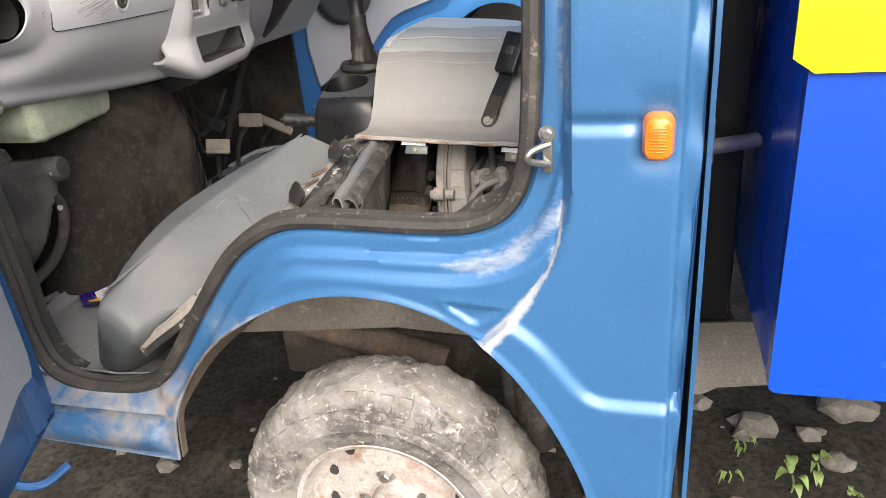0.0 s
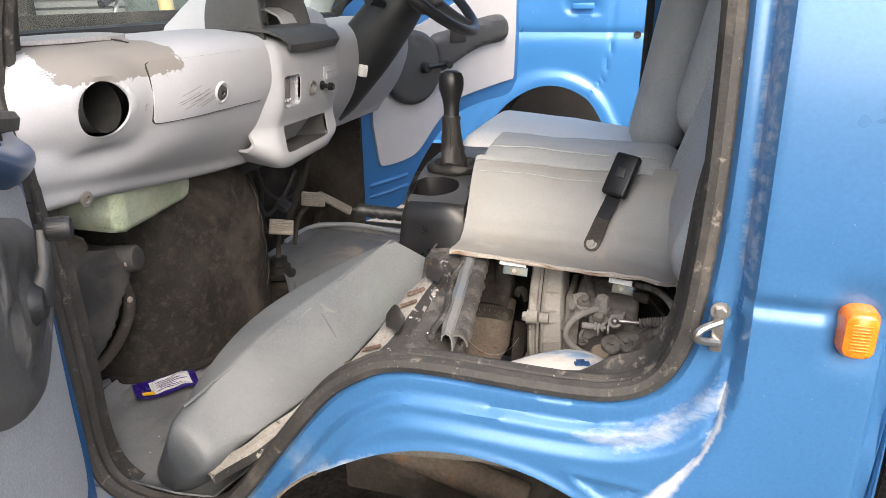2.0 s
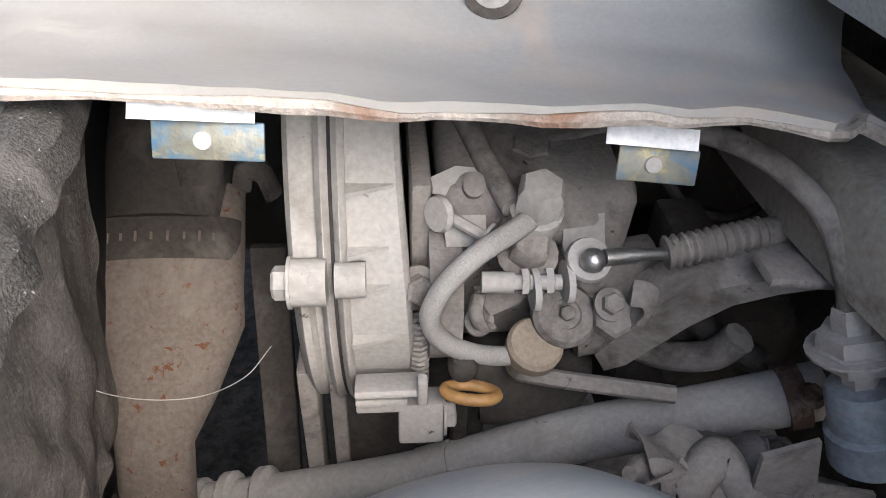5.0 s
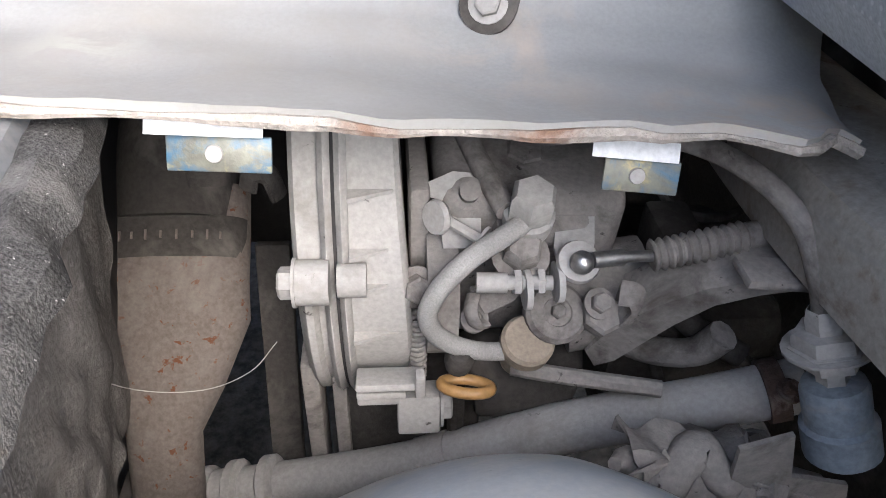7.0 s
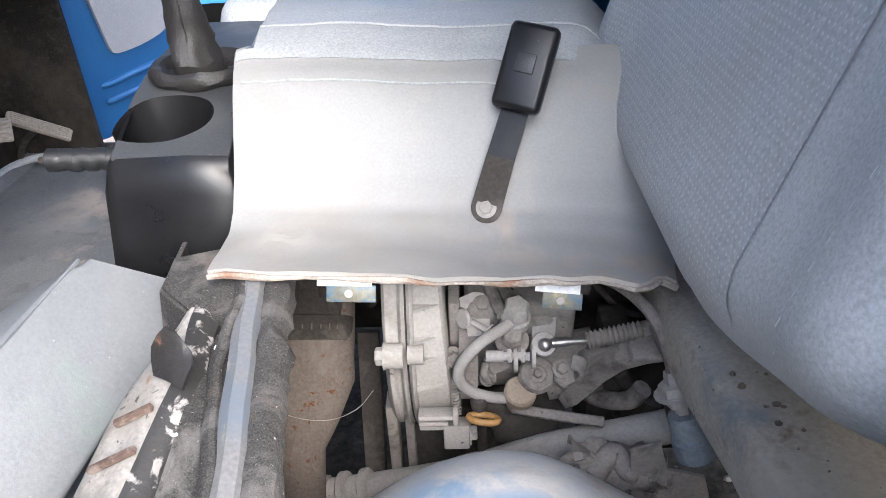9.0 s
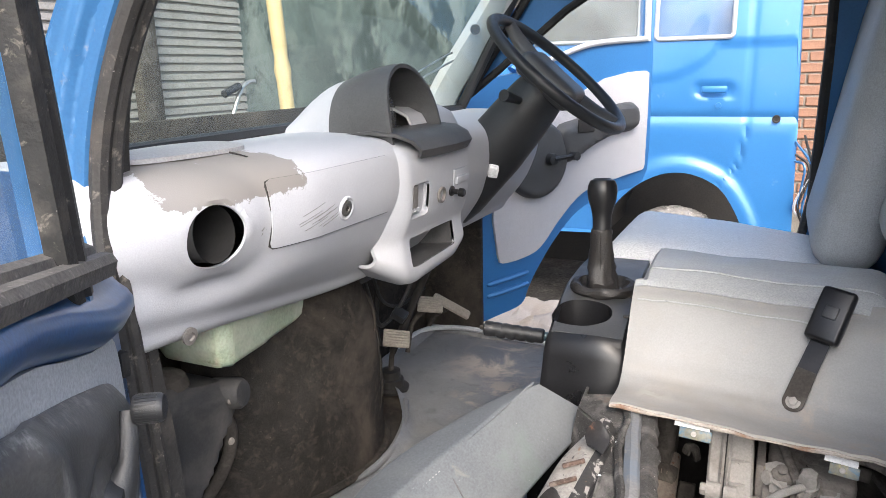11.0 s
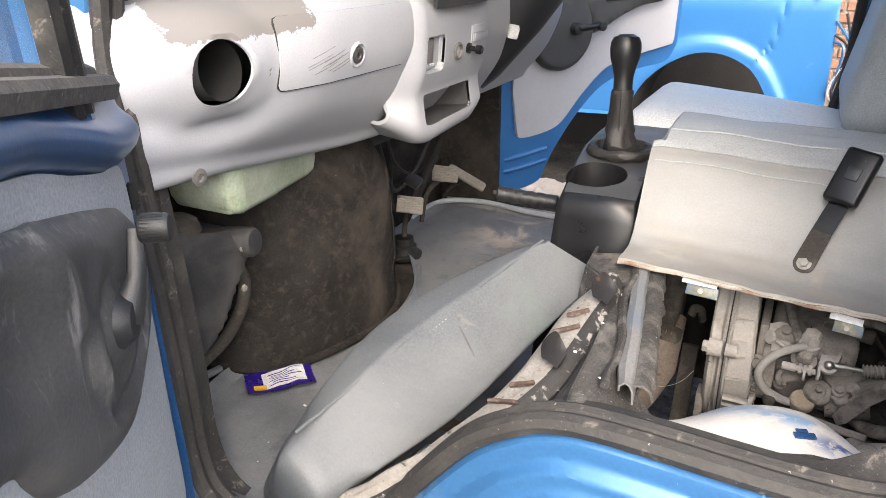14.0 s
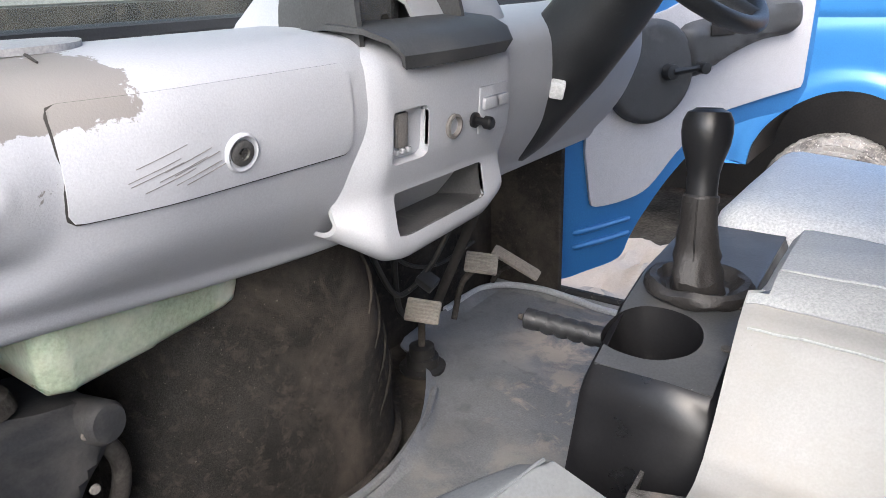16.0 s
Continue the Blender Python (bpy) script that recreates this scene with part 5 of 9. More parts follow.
for x, z, y0, y1 in ((-1.215, 1.162, 0.545, 0.775), (-1.160, 1.168, 0.535, 0.790), (-1.115, 1.163, 0.545, 0.796), (-1.092, 1.152, 0.560, 0.794), (-1.083, 1.140, 0.568, 0.788), (-1.089, 1.128, 0.578, 0.782)):
    rows.append([(x + 0.010 * math.sin(math.pi * f), y0 + (y1 - y0) * f, z) for f in np.linspace(0, 1, 14)])
sheet(bm, rows, 0.006)
part("hood_lip", bm, M_hood, hd, "dark grey hood lip")

# ---- steering ----
steer = thing("steering_assembly", "black plastic steering wheel on a dark column shroud", "steering wheel", (-1.1, 1.04, 1.05))
SC, SN = Vector((-0.972, 1.022, 1.262)), Vector((0.66, 0.0, 0.75)).normalized()
sm = axis(SC, SN)
bm = B()
tube(bm, [sm @ Vector((0.178 * math.cos(a), 0.178 * math.sin(a), 0)) for a in np.linspace(0, 2 * math.pi, 41)[:-1]], 0.0125, 12, 1, closed=True, smooth=False)
part("rim", bm, M_blacknew, steer, "worn black steering wheel rim")
bm = B()
box(bm, (0.115, 0.155, 0.055), sm @ xf((0.0, 0, -0.022)), 0.022, 4)
part("horn_pad", bm, M_hood, steer, "grey-black horn pad")
for sgn in (1, -1):
    bm = B()
    tube(bm, [sm @ Vector((0.02, sgn * 0.06, -0.02)), sm @ Vector((0.035, sgn * 0.12, -0.012)), sm @ Vector((0.045, sgn * 0.172, 0))], [0.024, 0.018, 0.014], 10, flat=0.5)
    part("spoke", bm, M_hood, steer)
bm = B()
tube(bm, [SC - SN * 0.04, SC - SN * 0.06, SC - SN * 0.12, SC - SN * 0.22, SC - SN * 0.36, SC - SN * 0.46], [0.050, 0.058, 0.066, 0.073, 0.071, 0.05], 20)
shroud = part("column_shroud", bm, M_blacknew, steer, "dark grey plastic column shroud")
bm = B()
tube(bm, [SC - SN * 0.10 + Vector((0, -0.06, 0.02)), SC - SN * 0.09 + Vector((-0.02, -0.12, 0.025))], [0.008, 0.013], 10)
part("stalk", bm, M_blacknew, steer, "black indicator stalk")
plug = thing("wire_plug", "white plastic wire connector hanging from the column", "connector", (-1.148, 1.0, 1.05))
bm = B()
box(bm, (0.022, 0.032, 0.026), xf((-1.10, 0.962, 1.055), (20, 10, 30)), 0.003)
part("plug_body", bm, M_white, plug)
bm = B()
tube(bm, [(-1.10, 0.962, 1.062), (-1.115, 0.965, 1.085), (-1.13, 0.975, 1.10)], 0.003, 6)
part("wire", bm, M_gold, plug, "red and black wires")

# ---- console, gear lever, handbrake ----
con = thing("gear_console", "glossy black plastic gear lever console", "console", (-0.83, 0.66, FLOOR_Z))
bm = B()
sec = []
CONS = ((0.455, 0.500, -0.858, -0.718), (0.468, 0.56, -0.857, -0.718), (0.505, 0.70, -0.854, -0.717), (0.535, 0.815, -0.850, -0.717), (0.542, 0.838, -0.850, -0.717), (0.555, 0.850, -0.851, -0.718), (0.59, 0.860, -0.854, -0.720),
        (0.66, 0.872, -0.864, -0.724), (0.75, 0.880, -0.874, -0.731), (0.86, 0.880, -0.880, -0.737), (0.95, 0.878, -0.882, -0.742))
for y, top, lx, rx in CONS:
    bot = FLOOR_Z + 0.008
    top = max(top, bot + 0.012)
    h = top - bot
    sec.append([(rx, y, bot), (rx, y, bot + h * 0.95), (rx - 0.008, y, top), (rx - 0.05, y, top + 0.002), (lx + 0.014, y, top), (lx + 0.005, y, bot + h * 0.985), (lx, y, bot + h * 0.95), (lx - 0.008, y, bot + h * 0.5), (lx - 0.010, y, bot)])
g = sheet(bm, sec)
bm.faces.new(g[0]); bm.faces.new(g[-1][::-1])
drop = set()
for i in range(5, len(g) - 1):
    for j in (2, 3):
        quad = {g[i][j], g[i][j + 1], g[i + 1][j], g[i + 1][j + 1]}
        drop |= {f for f in g[i][j].link_faces if set(f.verts) == quad}
bmesh.ops.delete(bm, geom=list(drop), context="FACES_ONLY")
part("console_body", bm, M_black, con, "glossy black console body")
bm = B()
cys, czs = [c[0] for c in CONS], [c[1] for c in CONS]
CUP = [tuple(p) for p in spline([(-0.848, 0.585), (-0.800, 0.576), (-0.766, 0.592), (-0.756, 0.620), (-0.768, 0.650), (-0.800, 0.664), (-0.834, 0.658), (-0.852, 0.630)], 5, True)]
top_loop = [(c[2] + 0.010, c[0]) for c in CONS[5:]] + [(c[3] - 0.007, c[0]) for c in CONS[:4:-1]]
plate(bm, top_loop, lambda uv: (np.stack([uv[:, 0], uv[:, 1], np.interp(uv[:, 1], cys, czs) + 0.0015], 1), np.tile((0, 0, -1.0), (len(uv), 1))), 0.003, 0.012, [CUP])
part("console_top", bm, M_contop, con, "dusty black console top, lightened as lit, with a cup recess")
bm = B()
cc = np.mean(CUP, 0)
g = sheet(bm, [[(cc[0] + (x - cc[0]) * k, cc[1] + (y - cc[1]) * k, float(np.interp(y, cys, czs)) * (1 - f) + 0.795 * f) for x, y in CUP + CUP[:1]] for k, f in ((1.0, -0.02), (0.985, 0.06), (0.96, 0.3), (0.93, 0.7), (0.90, 0.95), (0.85, 1.0))])
bm.faces.new(g[-1][:-1])
part("cup_well", bm, M_black, con, "deep black cup recess")
for q in ((-0.732, 0.62, 0.867), (-0.738, 0.70, 0.877)):
    bm = B()
    lathe(bm, [(0.006, 0), (0.006, 0.002), (0, 0.0022)], Matrix.Translation(q), 12)
    part("screw", bm, M_dust3, con)
gear = thing("gear_lever", "black gear lever with a wrinkled leatherette boot", "gear lever", (-0.795, 0.712, 0.878))
km = axis((-0.798, 0.714, 1.000), (-0.05, 0.16, 1)) @ Matrix.Diagonal((1.0, 0.86, 1, 1))
bm = B()
lathe(bm, [(0.0, 0.082), (0.014, 0.0815), (0.0215, 0.078), (0.0255, 0.069), (0.0262, 0.058), (0.0245, 0.044), (0.0195, 0.028), (0.0165, 0.014), (0.0160, 0.0), (0.0165, -0.012), (0, -0.012)], km, 28)
part("knob", bm, M_black, gear, "shiny black gear knob")
bm = B()
lathe(bm, [(0.0, 0.0830), (0.013, 0.0826), (0.0150, 0.0812)], km, 20)
part("knob_cap", bm, M_blacknew, gear, "black knob cap with shift marks")
for dx, dy in ((-0.006, 0.0), (0.0, 0.0), (0.006, 0.0), (0.0, 0.005)):
    bm = B()
    box(bm, (0.0012, 0.007, 0.0006) if dy == 0 else (0.012, 0.0012, 0.0006), km @ xf((dx, 0.0, 0.0832)), 0)
    part("shift_mark", bm, M_white, gear)
bm = B()
lathe(bm, [(0.0172, 0.0), (0.0190, 0.002), (0.0190, 0.008), (0.0172, 0.010)], km @ xf((0, 0, -0.018)), 24)
part("boot_collar", bm, M_leather, gear, "stitched boot collar")
# boot: a rolled ring at its base, loose folds and a slim sleeve
bm = B()
LV = [(0.050, 0.874, 0), (0.057, 0.877, 0), (0.0605, 0.883, 0), (0.0595, 0.890, 0), (0.054, 0.894, 0), (0.048, 0.893, 0), (0.0430, 0.888, 0), (0.038, 0.882, 0), (0.030, 0.882, 0.1), (0.0285, 0.892, 0.2), (0.0295, 0.902, 0.35),
      (0.0245, 0.911, 0.5), (0.0255, 0.922, 0.6), (0.0215, 0.933, 0.72), (0.0225, 0.945, 0.80), (0.0200, 0.958, 0.88), (0.0192, 0.972, 0.96), (0.0186, 0.984, 1.0), (0.0180, 0.991, 1.0)]
rows = []
for k, (r, h, f) in enumerate(LV):
    row = []
    cx, cy = -0.794 - 0.004 * f, 0.722 - 0.010 * f
    for j in range(49):
        a = 2 * math.pi * j / 48
        ca, sa = math.cos(a), math.sin(a)
        fold = noise.noise((ca * 1.7, sa * 1.7, h * 30))
        q = r * (1 + (0.03 if k < 5 else 0.16 if k < 12 else 0.07) * fold + (0.07 * math.sin(a * 2 + h * 95) if 7 < k < 14 else 0))
        lean = 0.010 * max(0.0, -sa) if 8 <= k <= 11 else 0.0
        row.append((cx + q * ca, cy + q * sa * 0.95 - lean, h + (0.004 if k < 6 else 0.010 if k < 12 else 0.003) * noise.noise((ca * 2.2, sa * 2.2, k * 0.55))))
    row[-1] = row[0]
    rows.append(row)
sheet(bm, rows)
bmesh.ops.remove_doubles(bm, verts=bm.verts, dist=0.0002)
part("boot", bm, M_leather, gear, "wrinkled dusty black leatherette boot")
bm = B()
tube(bm, [Vector(rows[k][37]) + Vector((0, -0.0006, 0)) for k in range(12, 19)], 0.0011, 6, 2)
part("boot_seam", bm, M_leather, gear, "stitched boot seam")
hb = thing("handbrake", "black ribbed handbrake grip", "handbrake", (-0.95, 0.86, 0.70))
bm = B()
tube(bm, [(-0.862, 0.812, 0.735), (-0.905, 0.812, 0.736), (-0.945, 0.806, 0.739)], 0.0095, 10)
part("lever", bm, surf("teal_grey_painted_lever", (0.05, 0.085, 0.10), 0.5), hb, "dusty teal painted lever")
bm = B()
gp = [Vector((-0.930, 0.808, 0.738)).lerp(Vector((-1.055, 0.788, 0.747)), k / 40) for k in range(41)]
tube(bm, [p + Vector((0, 0, -0.0018 * math.sin(k * 0.95) * (6 < k < 34))) for k, p in enumerate(gp)], [0.0150 + 0.0008 * math.sin(k * 0.95) * (6 < k < 34) + 0.001 * (k > 34) - 0.006 * (k == 40) - 0.003 * (k == 0) for k in range(41)], 16, 1, smooth=False)
part("grip", bm, M_blacknew, hb, "ribbed black grip")
bm = B()
lathe(bm, [(0.0048, 0.0), (0.0048, 0.008), (0.0035, 0.010), (0, 0.010)], axis((-1.054, 0.788, 0.747), (-0.985, -0.157, 0.071)), 14)
part("button", bm, M_dust3, hb, "grey release button")
# ---- pedals ----
def pedal(name, c, nrm, across, w, h, arm, label, mat=M_pedal):
    pd = thing(name, label, "pedal", c)
    n = Vector(nrm).normalized()
    a = Vector(across)
    a = (a - n * a.dot(n)).normalized()
    up = n.cross(a)
    m = Matrix(((up.x, a.x, n.x, c[0]), (up.y, a.y, n.y, c[1]), (up.z, a.z, n.z, c[2]), (0, 0, 0, 1)))
    bm = B()
    box(bm, (h, w, 0.012), m, 0.004, 2)
    pad = part("pad", bm, mat, pd, "dusty ribbed rubber pad")
    for k in range(6):
        bm = B()
        box(bm, (0.0035, w * 0.90, 0.003), m @ xf((h * (-0.40 + 0.16 * k), 0, 0.0065)), 0.001, 1)
        part("rib", bm, mat, pad)
    bm = B()
    tube(bm, [Vector(c) - Vector(nrm) * 0.004] + [Vector(p) for p in arm], 0.007, 8)
    part("arm", bm, M_dust3, pd)
    return pd
pedal("clutch_pedal", (-1.318, 0.878, 0.653), (0.40, -0.45, 0.80), (0.72, 0.55, -0.30), 0.064, 0.046, [(-1.355, 0.918, 0.59), (-1.372, 0.936, 0.52)], "dusty ribbed clutch pedal on a steel arm")
pedal("brake_pedal", (-1.335, 1.098, 0.668), (0.40, -0.45, 0.80), (0.75, 0.55, -0.25), 0.068, 0.048, [(-1.40, 1.12, 0.60), (-1.41, 1.10, 0.52)], "dusty ribbed brake pedal on a steel arm")
pedal("accelerator_pedal", (-1.345, 1.255, 0.612), (0.62, -0.45, 0.62), (0.30, 0.55, -0.78), 0.120, 0.026, [(-1.42, 1.31, 0.56), (-1.45, 1.32, 0.52)], "long dusty accelerator pedal")
bt = thing("pedal_boot", "cracked black rubber pedal boot on the floor", "boot", (-1.372, 0.936, FLOOR_Z))
bm = B()
lathe(bm, [(0.045, 0.0), (0.047, 0.008), (0.034, 0.012), (0.033, 0.03), (0.026, 0.033), (0.025, 0.052), (0.014, 0.056), (0, 0.056)], Matrix.Translation((-1.372, 0.936, FLOOR_Z + 0.006)), 22)
part("boot", bm, M_rubber, bt)
rod = thing("steering_shaft", "dark steel steering shaft and wires under the dashboard", "shaft", (-1.33, 1.0, 0.6))
bm = B()
tube(bm, [(-1.26, 1.0, 0.86), (-1.33, 1.0, 0.71), (-1.40, 1.0, 0.56)], 0.010, 10)
part("shaft", bm, M_dark, rod)
for pts, r in (([(-1.30, 0.72, 0.84), (-1.32, 0.80, 0.72), (-1.33, 0.86, 0.70), (-1.31, 0.90, 0.74), (-1.29, 0.93, 0.80)], 0.005),
               ([(-1.30, 0.75, 0.86), (-1.33, 0.84, 0.76), (-1.36, 0.98, 0.70), (-1.34, 1.08, 0.72)], 0.004),
               ([(-1.33, 0.82, 0.80), (-1.36, 0.86, 0.66), (-1.36, 0.90, 0.62)], 0.006)):
    bm = B()
    tube(bm, pts, r, 8)
    part("cable", bm, M_rubber, rod)
bm = B()
box(bm, (0.035, 0.03, 0.02), xf((-1.31, 0.885, 0.712), (20, 30, 10)), 0.003)
part("connector", bm, M_blacknew, rod)
bm = B()
box(bm, (0.12, 0.22, 0.10), xf((-1.35, 0.74, 0.885)), 0.02)
part("heater_duct", bm, M_blacknew, rod, "black duct under the dashboard")
bm = B()
box(bm, (0.03, 0.045, 0.10), xf((-1.215, 0.872, 0.905), (0, 20, 0)), 0.012, 3)
part("fuse_cover", bm, M_cubby, rod, "grey fuse box cover")
# ---- reservoir and heater box beside the kick panel ----
tk = thing("washer_reservoir", "cloudy pale green plastic reservoir under the dashboard", "reservoir", (-1.23, 0.28, 0.86))
bm = B()
rows = []
for k, (y, lo, hi) in enumerate(((0.196, 0.885, 0.93), (0.198, 0.872, 0.94), (0.204, 0.862, 0.95), (0.226, 0.857, 0.95), (0.232, 0.857, 0.95), (0.32, 0.857, 0.95), (0.327, 0.857, 0.95), (0.425, 0.857, 0.95), (0.440, 0.860, 0.94), (0.447, 0.875, 0.93))):
    x0, x1 = -1.222 - 0.16 * max(0.0, y - 0.23) - 0.6 * max(0.0, 0.204 - y), -1.34
    row = []
    for px, pz in rrect(x1, lo, x0, hi, 0.012, 3):
        row.append((px + (0.003 if k in (3, 5) else 0), y, pz))
    rows.append(row + row[:1])
g = sheet(bm, rows)
bm.faces.new(g[0][:-1]); bm.faces.new(g[-1][:-1])
bmesh.ops.remove_doubles(bm, verts=bm.verts, dist=0.0002)
part("tank", bm, M_tank, tk)
bm = B()
lathe(bm, [(0.0, 0.014), (0.019, 0.012), (0.021, 0.008), (0.021, 0.0)], Matrix.Translation((-1.30, 0.25, 0.949)), 20)
part("filler_cap", bm, M_blacknew, tk, "black filler cap")
hx = thing("heater_box", "dusty black plastic heater box in the footwell corner", "heater", (-1.29, 0.15, 0.7))
bm = B()
OUTL = [tuple(p) for p in spline([(0.062, 0.845), (0.13, 0.850), (0.20, 0.828), (0.255, 0.815), (0.272, 0.790), (0.262, 0.752), (0.235, 0.722), (0.20, 0.672), (0.15, 0.640), (0.10, 0.632), (0.062, 0.64)], 4)]
plate(bm, OUTL, lambda uv: (np.stack([-1.252 + 0.02 * (uv[:, 1] - 0.75) - 0.02 * (1 - smooth(0, 0.02, seg_dist(uv, OUTL + OUTL[:1]))), uv[:, 0], uv[:, 1]], 1), np.tile((-1.0, 0, 0), (len(uv), 1))), 0.11, 0.012)
part("housing", bm, M_blackbox, hx, "dusty black plastic housing")
bm = B()
lathe(bm, [(0.0, 0.012), (0.020, 0.010), (0.024, 0.004), (0.025, -0.04)], axis((-1.248, 0.255, 0.798), (1, 0.2, 0.1)), 18)
part("cap", bm, M_blackbox, hx)
bm = B()
lathe(bm, [(0.035, -0.004), (0.030, 0.012), (0.018, 0.020), (0, 0.022)], axis((-1.30, 0.165, 0.842), (0, 0, 1)), 18)
tube(bm, [(-1.30, 0.15, 0.86), (-1.32, 0.13, 0.90), (-1.36, 0.10, 0.92)], 0.012, 10)
part("hose_stub", bm, M_dust3, hx)
for p in ((-1.246, 0.235, 0.795), (-1.250, 0.232, 0.728), (-1.252, 0.11, 0.66), (-1.249, 0.09, 0.75)):
    bm = B()
    lathe(bm, [(0.006, 0), (0.005, 0.003), (0, 0.003)], axis(p, (1, 0, 0)), 12)
    part("screw", bm, M_dust, hx)
bm = B()
tube(bm, [(-1.30, 0.262, 0.76), (-1.30, 0.285, 0.715), (-1.305, 0.280, 0.665), (-1.325, 0.255, 0.61), (-1.335, 0.20, 0.585), (-1.33, 0.155, 0.59), (-1.325, 0.135, 0.62)], 0.011, 10)
part("hose", bm, M_dust3, hx, "dusty rubber hose")
# ---- litter on the mat ----
pk = thing("snack_wrapper", "purple-blue foil wrapper with a white panel on the mat", "wrapper", (-1.28, 0.32, FLOOR_Z))
wm = Matrix.Translation((-1.282, 0.325, FLOOR_Z + 0.012)) @ Euler((0, 0, radians(48))).to_matrix().to_4x4()
def wrap_z(u, v):
    return 0.006 + 0.005 * noise.noise((u * 40, v * 40, 2)) + 0.004 * math.sin(u * 60)
bm = B()
sheet(bm, [[wm @ Vector((u, v, wrap_z(u, v))) for u in np.linspace(-0.060, 0.060, 16)] for v in np.linspace(-0.036, 0.036, 10)], 0.0012)
part("foil", bm, M_purple, pk)
bm = B()
sheet(bm, [[wm @ Vector((u, v, wrap_z(u, v) + 0.0012)) for u in np.linspace(-0.030, 0.046, 12)] for v in np.linspace(-0.026, 0.026, 8)], 0.0003)
part("white_panel", bm, M_white, pk, "white printed panel")
for k in range(7):
    bm = B()
    v0 = -0.020 + 0.006 * k
    sheet(bm, [[wm @ Vector((u, v, wrap_z(u, v) + 0.0021)) for u in np.linspace(-0.02 + 0.006 * (k % 2), 0.040 - 0.012 * (k % 3), 8)] for v in (v0, v0 + 0.0022)])
    part("print_bar", bm, M_purple, pk, "small dark print")
bm = B()
sheet(bm, [[wm @ Vector((u, v, wrap_z(u, v) + 0.0024)) for u in np.linspace(-0.048, -0.026, 6)] for v in np.linspace(-0.032, -0.012, 5)])
part("yellow_mark", bm, surf("yellow_print", (0.85, 0.50, 0.03), 0.5), pk, "yellow printed mark")

# ---- seats ----
def cushion(bm, size, m, r, seg=4, puff=0.0):
    vs = box(bm, size, None, r, seg)
    bmesh.ops.subdivide_edges(bm, edges=[e for e in bm.edges if e.calc_length() > 0.06], cuts=5, use_grid_fill=True)
    sx, sy, sz = size
    for v in bm.verts:
        a = max(0, 1 - (2 * v.co.x / sx) ** 2) * max(0, 1 - (2 * v.co.y / sy) ** 2)
        b = max(0, 1 - (2 * v.co.x / sx) ** 2) * max(0, 1 - (2 * v.co.z / sz) ** 2)
        v.co.z += puff * a * (1 if v.co.z > 0 else -1)
        v.co.y += puff * 0.5 * b * (1 if v.co.y > 0 else -1)
        v.co += Vector((1, 1, 1)) * 0.002 * noise.noise(v.co * 14)
    bmesh.ops.transform(bm, matrix=m, verts=bm.verts)

seat = thing("bench_cushion", "pale grey vinyl bench cushion with a cut front edge", "cushion", (-0.53, 0.7, 0.75))
bm = B()
SV = [0, 0.05, 0.13, 0.20, 0.27, 0.36, 0.45, 0.50, 0.54, 0.58, 0.64, 0.74, 0.88, 0.95, 1.0]
SY = [0.414, 0.445, 0.485, 0.510, 0.533, 0.560, 0.583, 0.594, 0.602, 0.613, 0.642, 0.700, 0.768, 0.792, 0.800]
SZ = [0.812, 0.808, 0.808, 0.818, 0.842, 0.880, 0.910, 0.921, 0.926, 0.934, 0.945, 0.951, 0.950, 0.932, 0.870]
def seat_pt(u, v, lid=1.0):
    x = -0.714 + 0.392 * u - 0.010 * v * (1 - u) + 0.12 * u * v
    # v: 0 cut edge, 0.55 crease, 1 top back
    y = np.interp(v, SV, SY)
    z = min(np.interp(v, SV, SZ), lid)
    z = z - 0.024 * u * (1 - 0.6 * v) + 0.005 * noise.noise((x * 9, y * 9, 2)) + 0.0025 * noise.noise((x * 40, y * 12, 5)) * (1 - v) + 0.0025 * noise.noise((x * 14 + y * 10, y * 30 - x * 8, 9))
    e = min(u, 1 - u)
    z -= (0.05 if v > 0.6 else 0.004) * max(0, (0.05 - e) / 0.05) ** 2
    y += (0.006 * noise.noise((x * 22, 0, 1)) + 0.014 * math.exp(-((u - 0.97) / 0.04) ** 2) - 0.010 * math.exp(-((u - 0.90) / 0.04) ** 2)) * (1 - v) ** 6
    return (x, y, z)
sheet(bm, [[seat_pt(u, v) for u in np.linspace(0, 1, 44)] for v in np.linspace(0, 0.60, 40)], 0.006)
cover = part("seat_cover", bm, M_vinyl, seat, "pale cream-grey vinyl cover with brown water stains")
bm = B()
def band_pt(u, v):
    p = Vector(seat_pt(0.004 + 0.80 * u, v))
    e = max(0.0, (u - 0.86) / 0.14)
    p.z += 0.0022 - 0.045 * e ** 2
    p.y -= 0.020 * e ** 2 * (v - 0.7) * 3
    return p
sheet(bm, [[band_pt(u, v) for u in np.linspace(0, 1, 44)] for v in np.linspace(0.555, 1, 30)], 0.004)
part("seat_band", bm, M_vinyl4, seat, "smooth mid grey vinyl band")
bm = B()
tube(bm, [Vector(seat_pt(u, 0.0)) + Vector((0, -0.002, -0.005)) for u in np.linspace(0, 1, 30)], [0.0024 + 0.001 * math.sin(7 * k) for k in range(30)], 6, 1, smooth=False)
part("cut_edge", bm, M_frayed, seat, "frayed brown cut edge")
bm = B()
tube(bm, [Vector(band_pt(u, 0.66)) + Vector((0, 0, 0.0005)) for u in np.linspace(0.01, 0.95, 24)], 0.0016, 6, 1, smooth=False)
part("seam", bm, M_vinyl4, seat, "stitched seam")
bm = B()
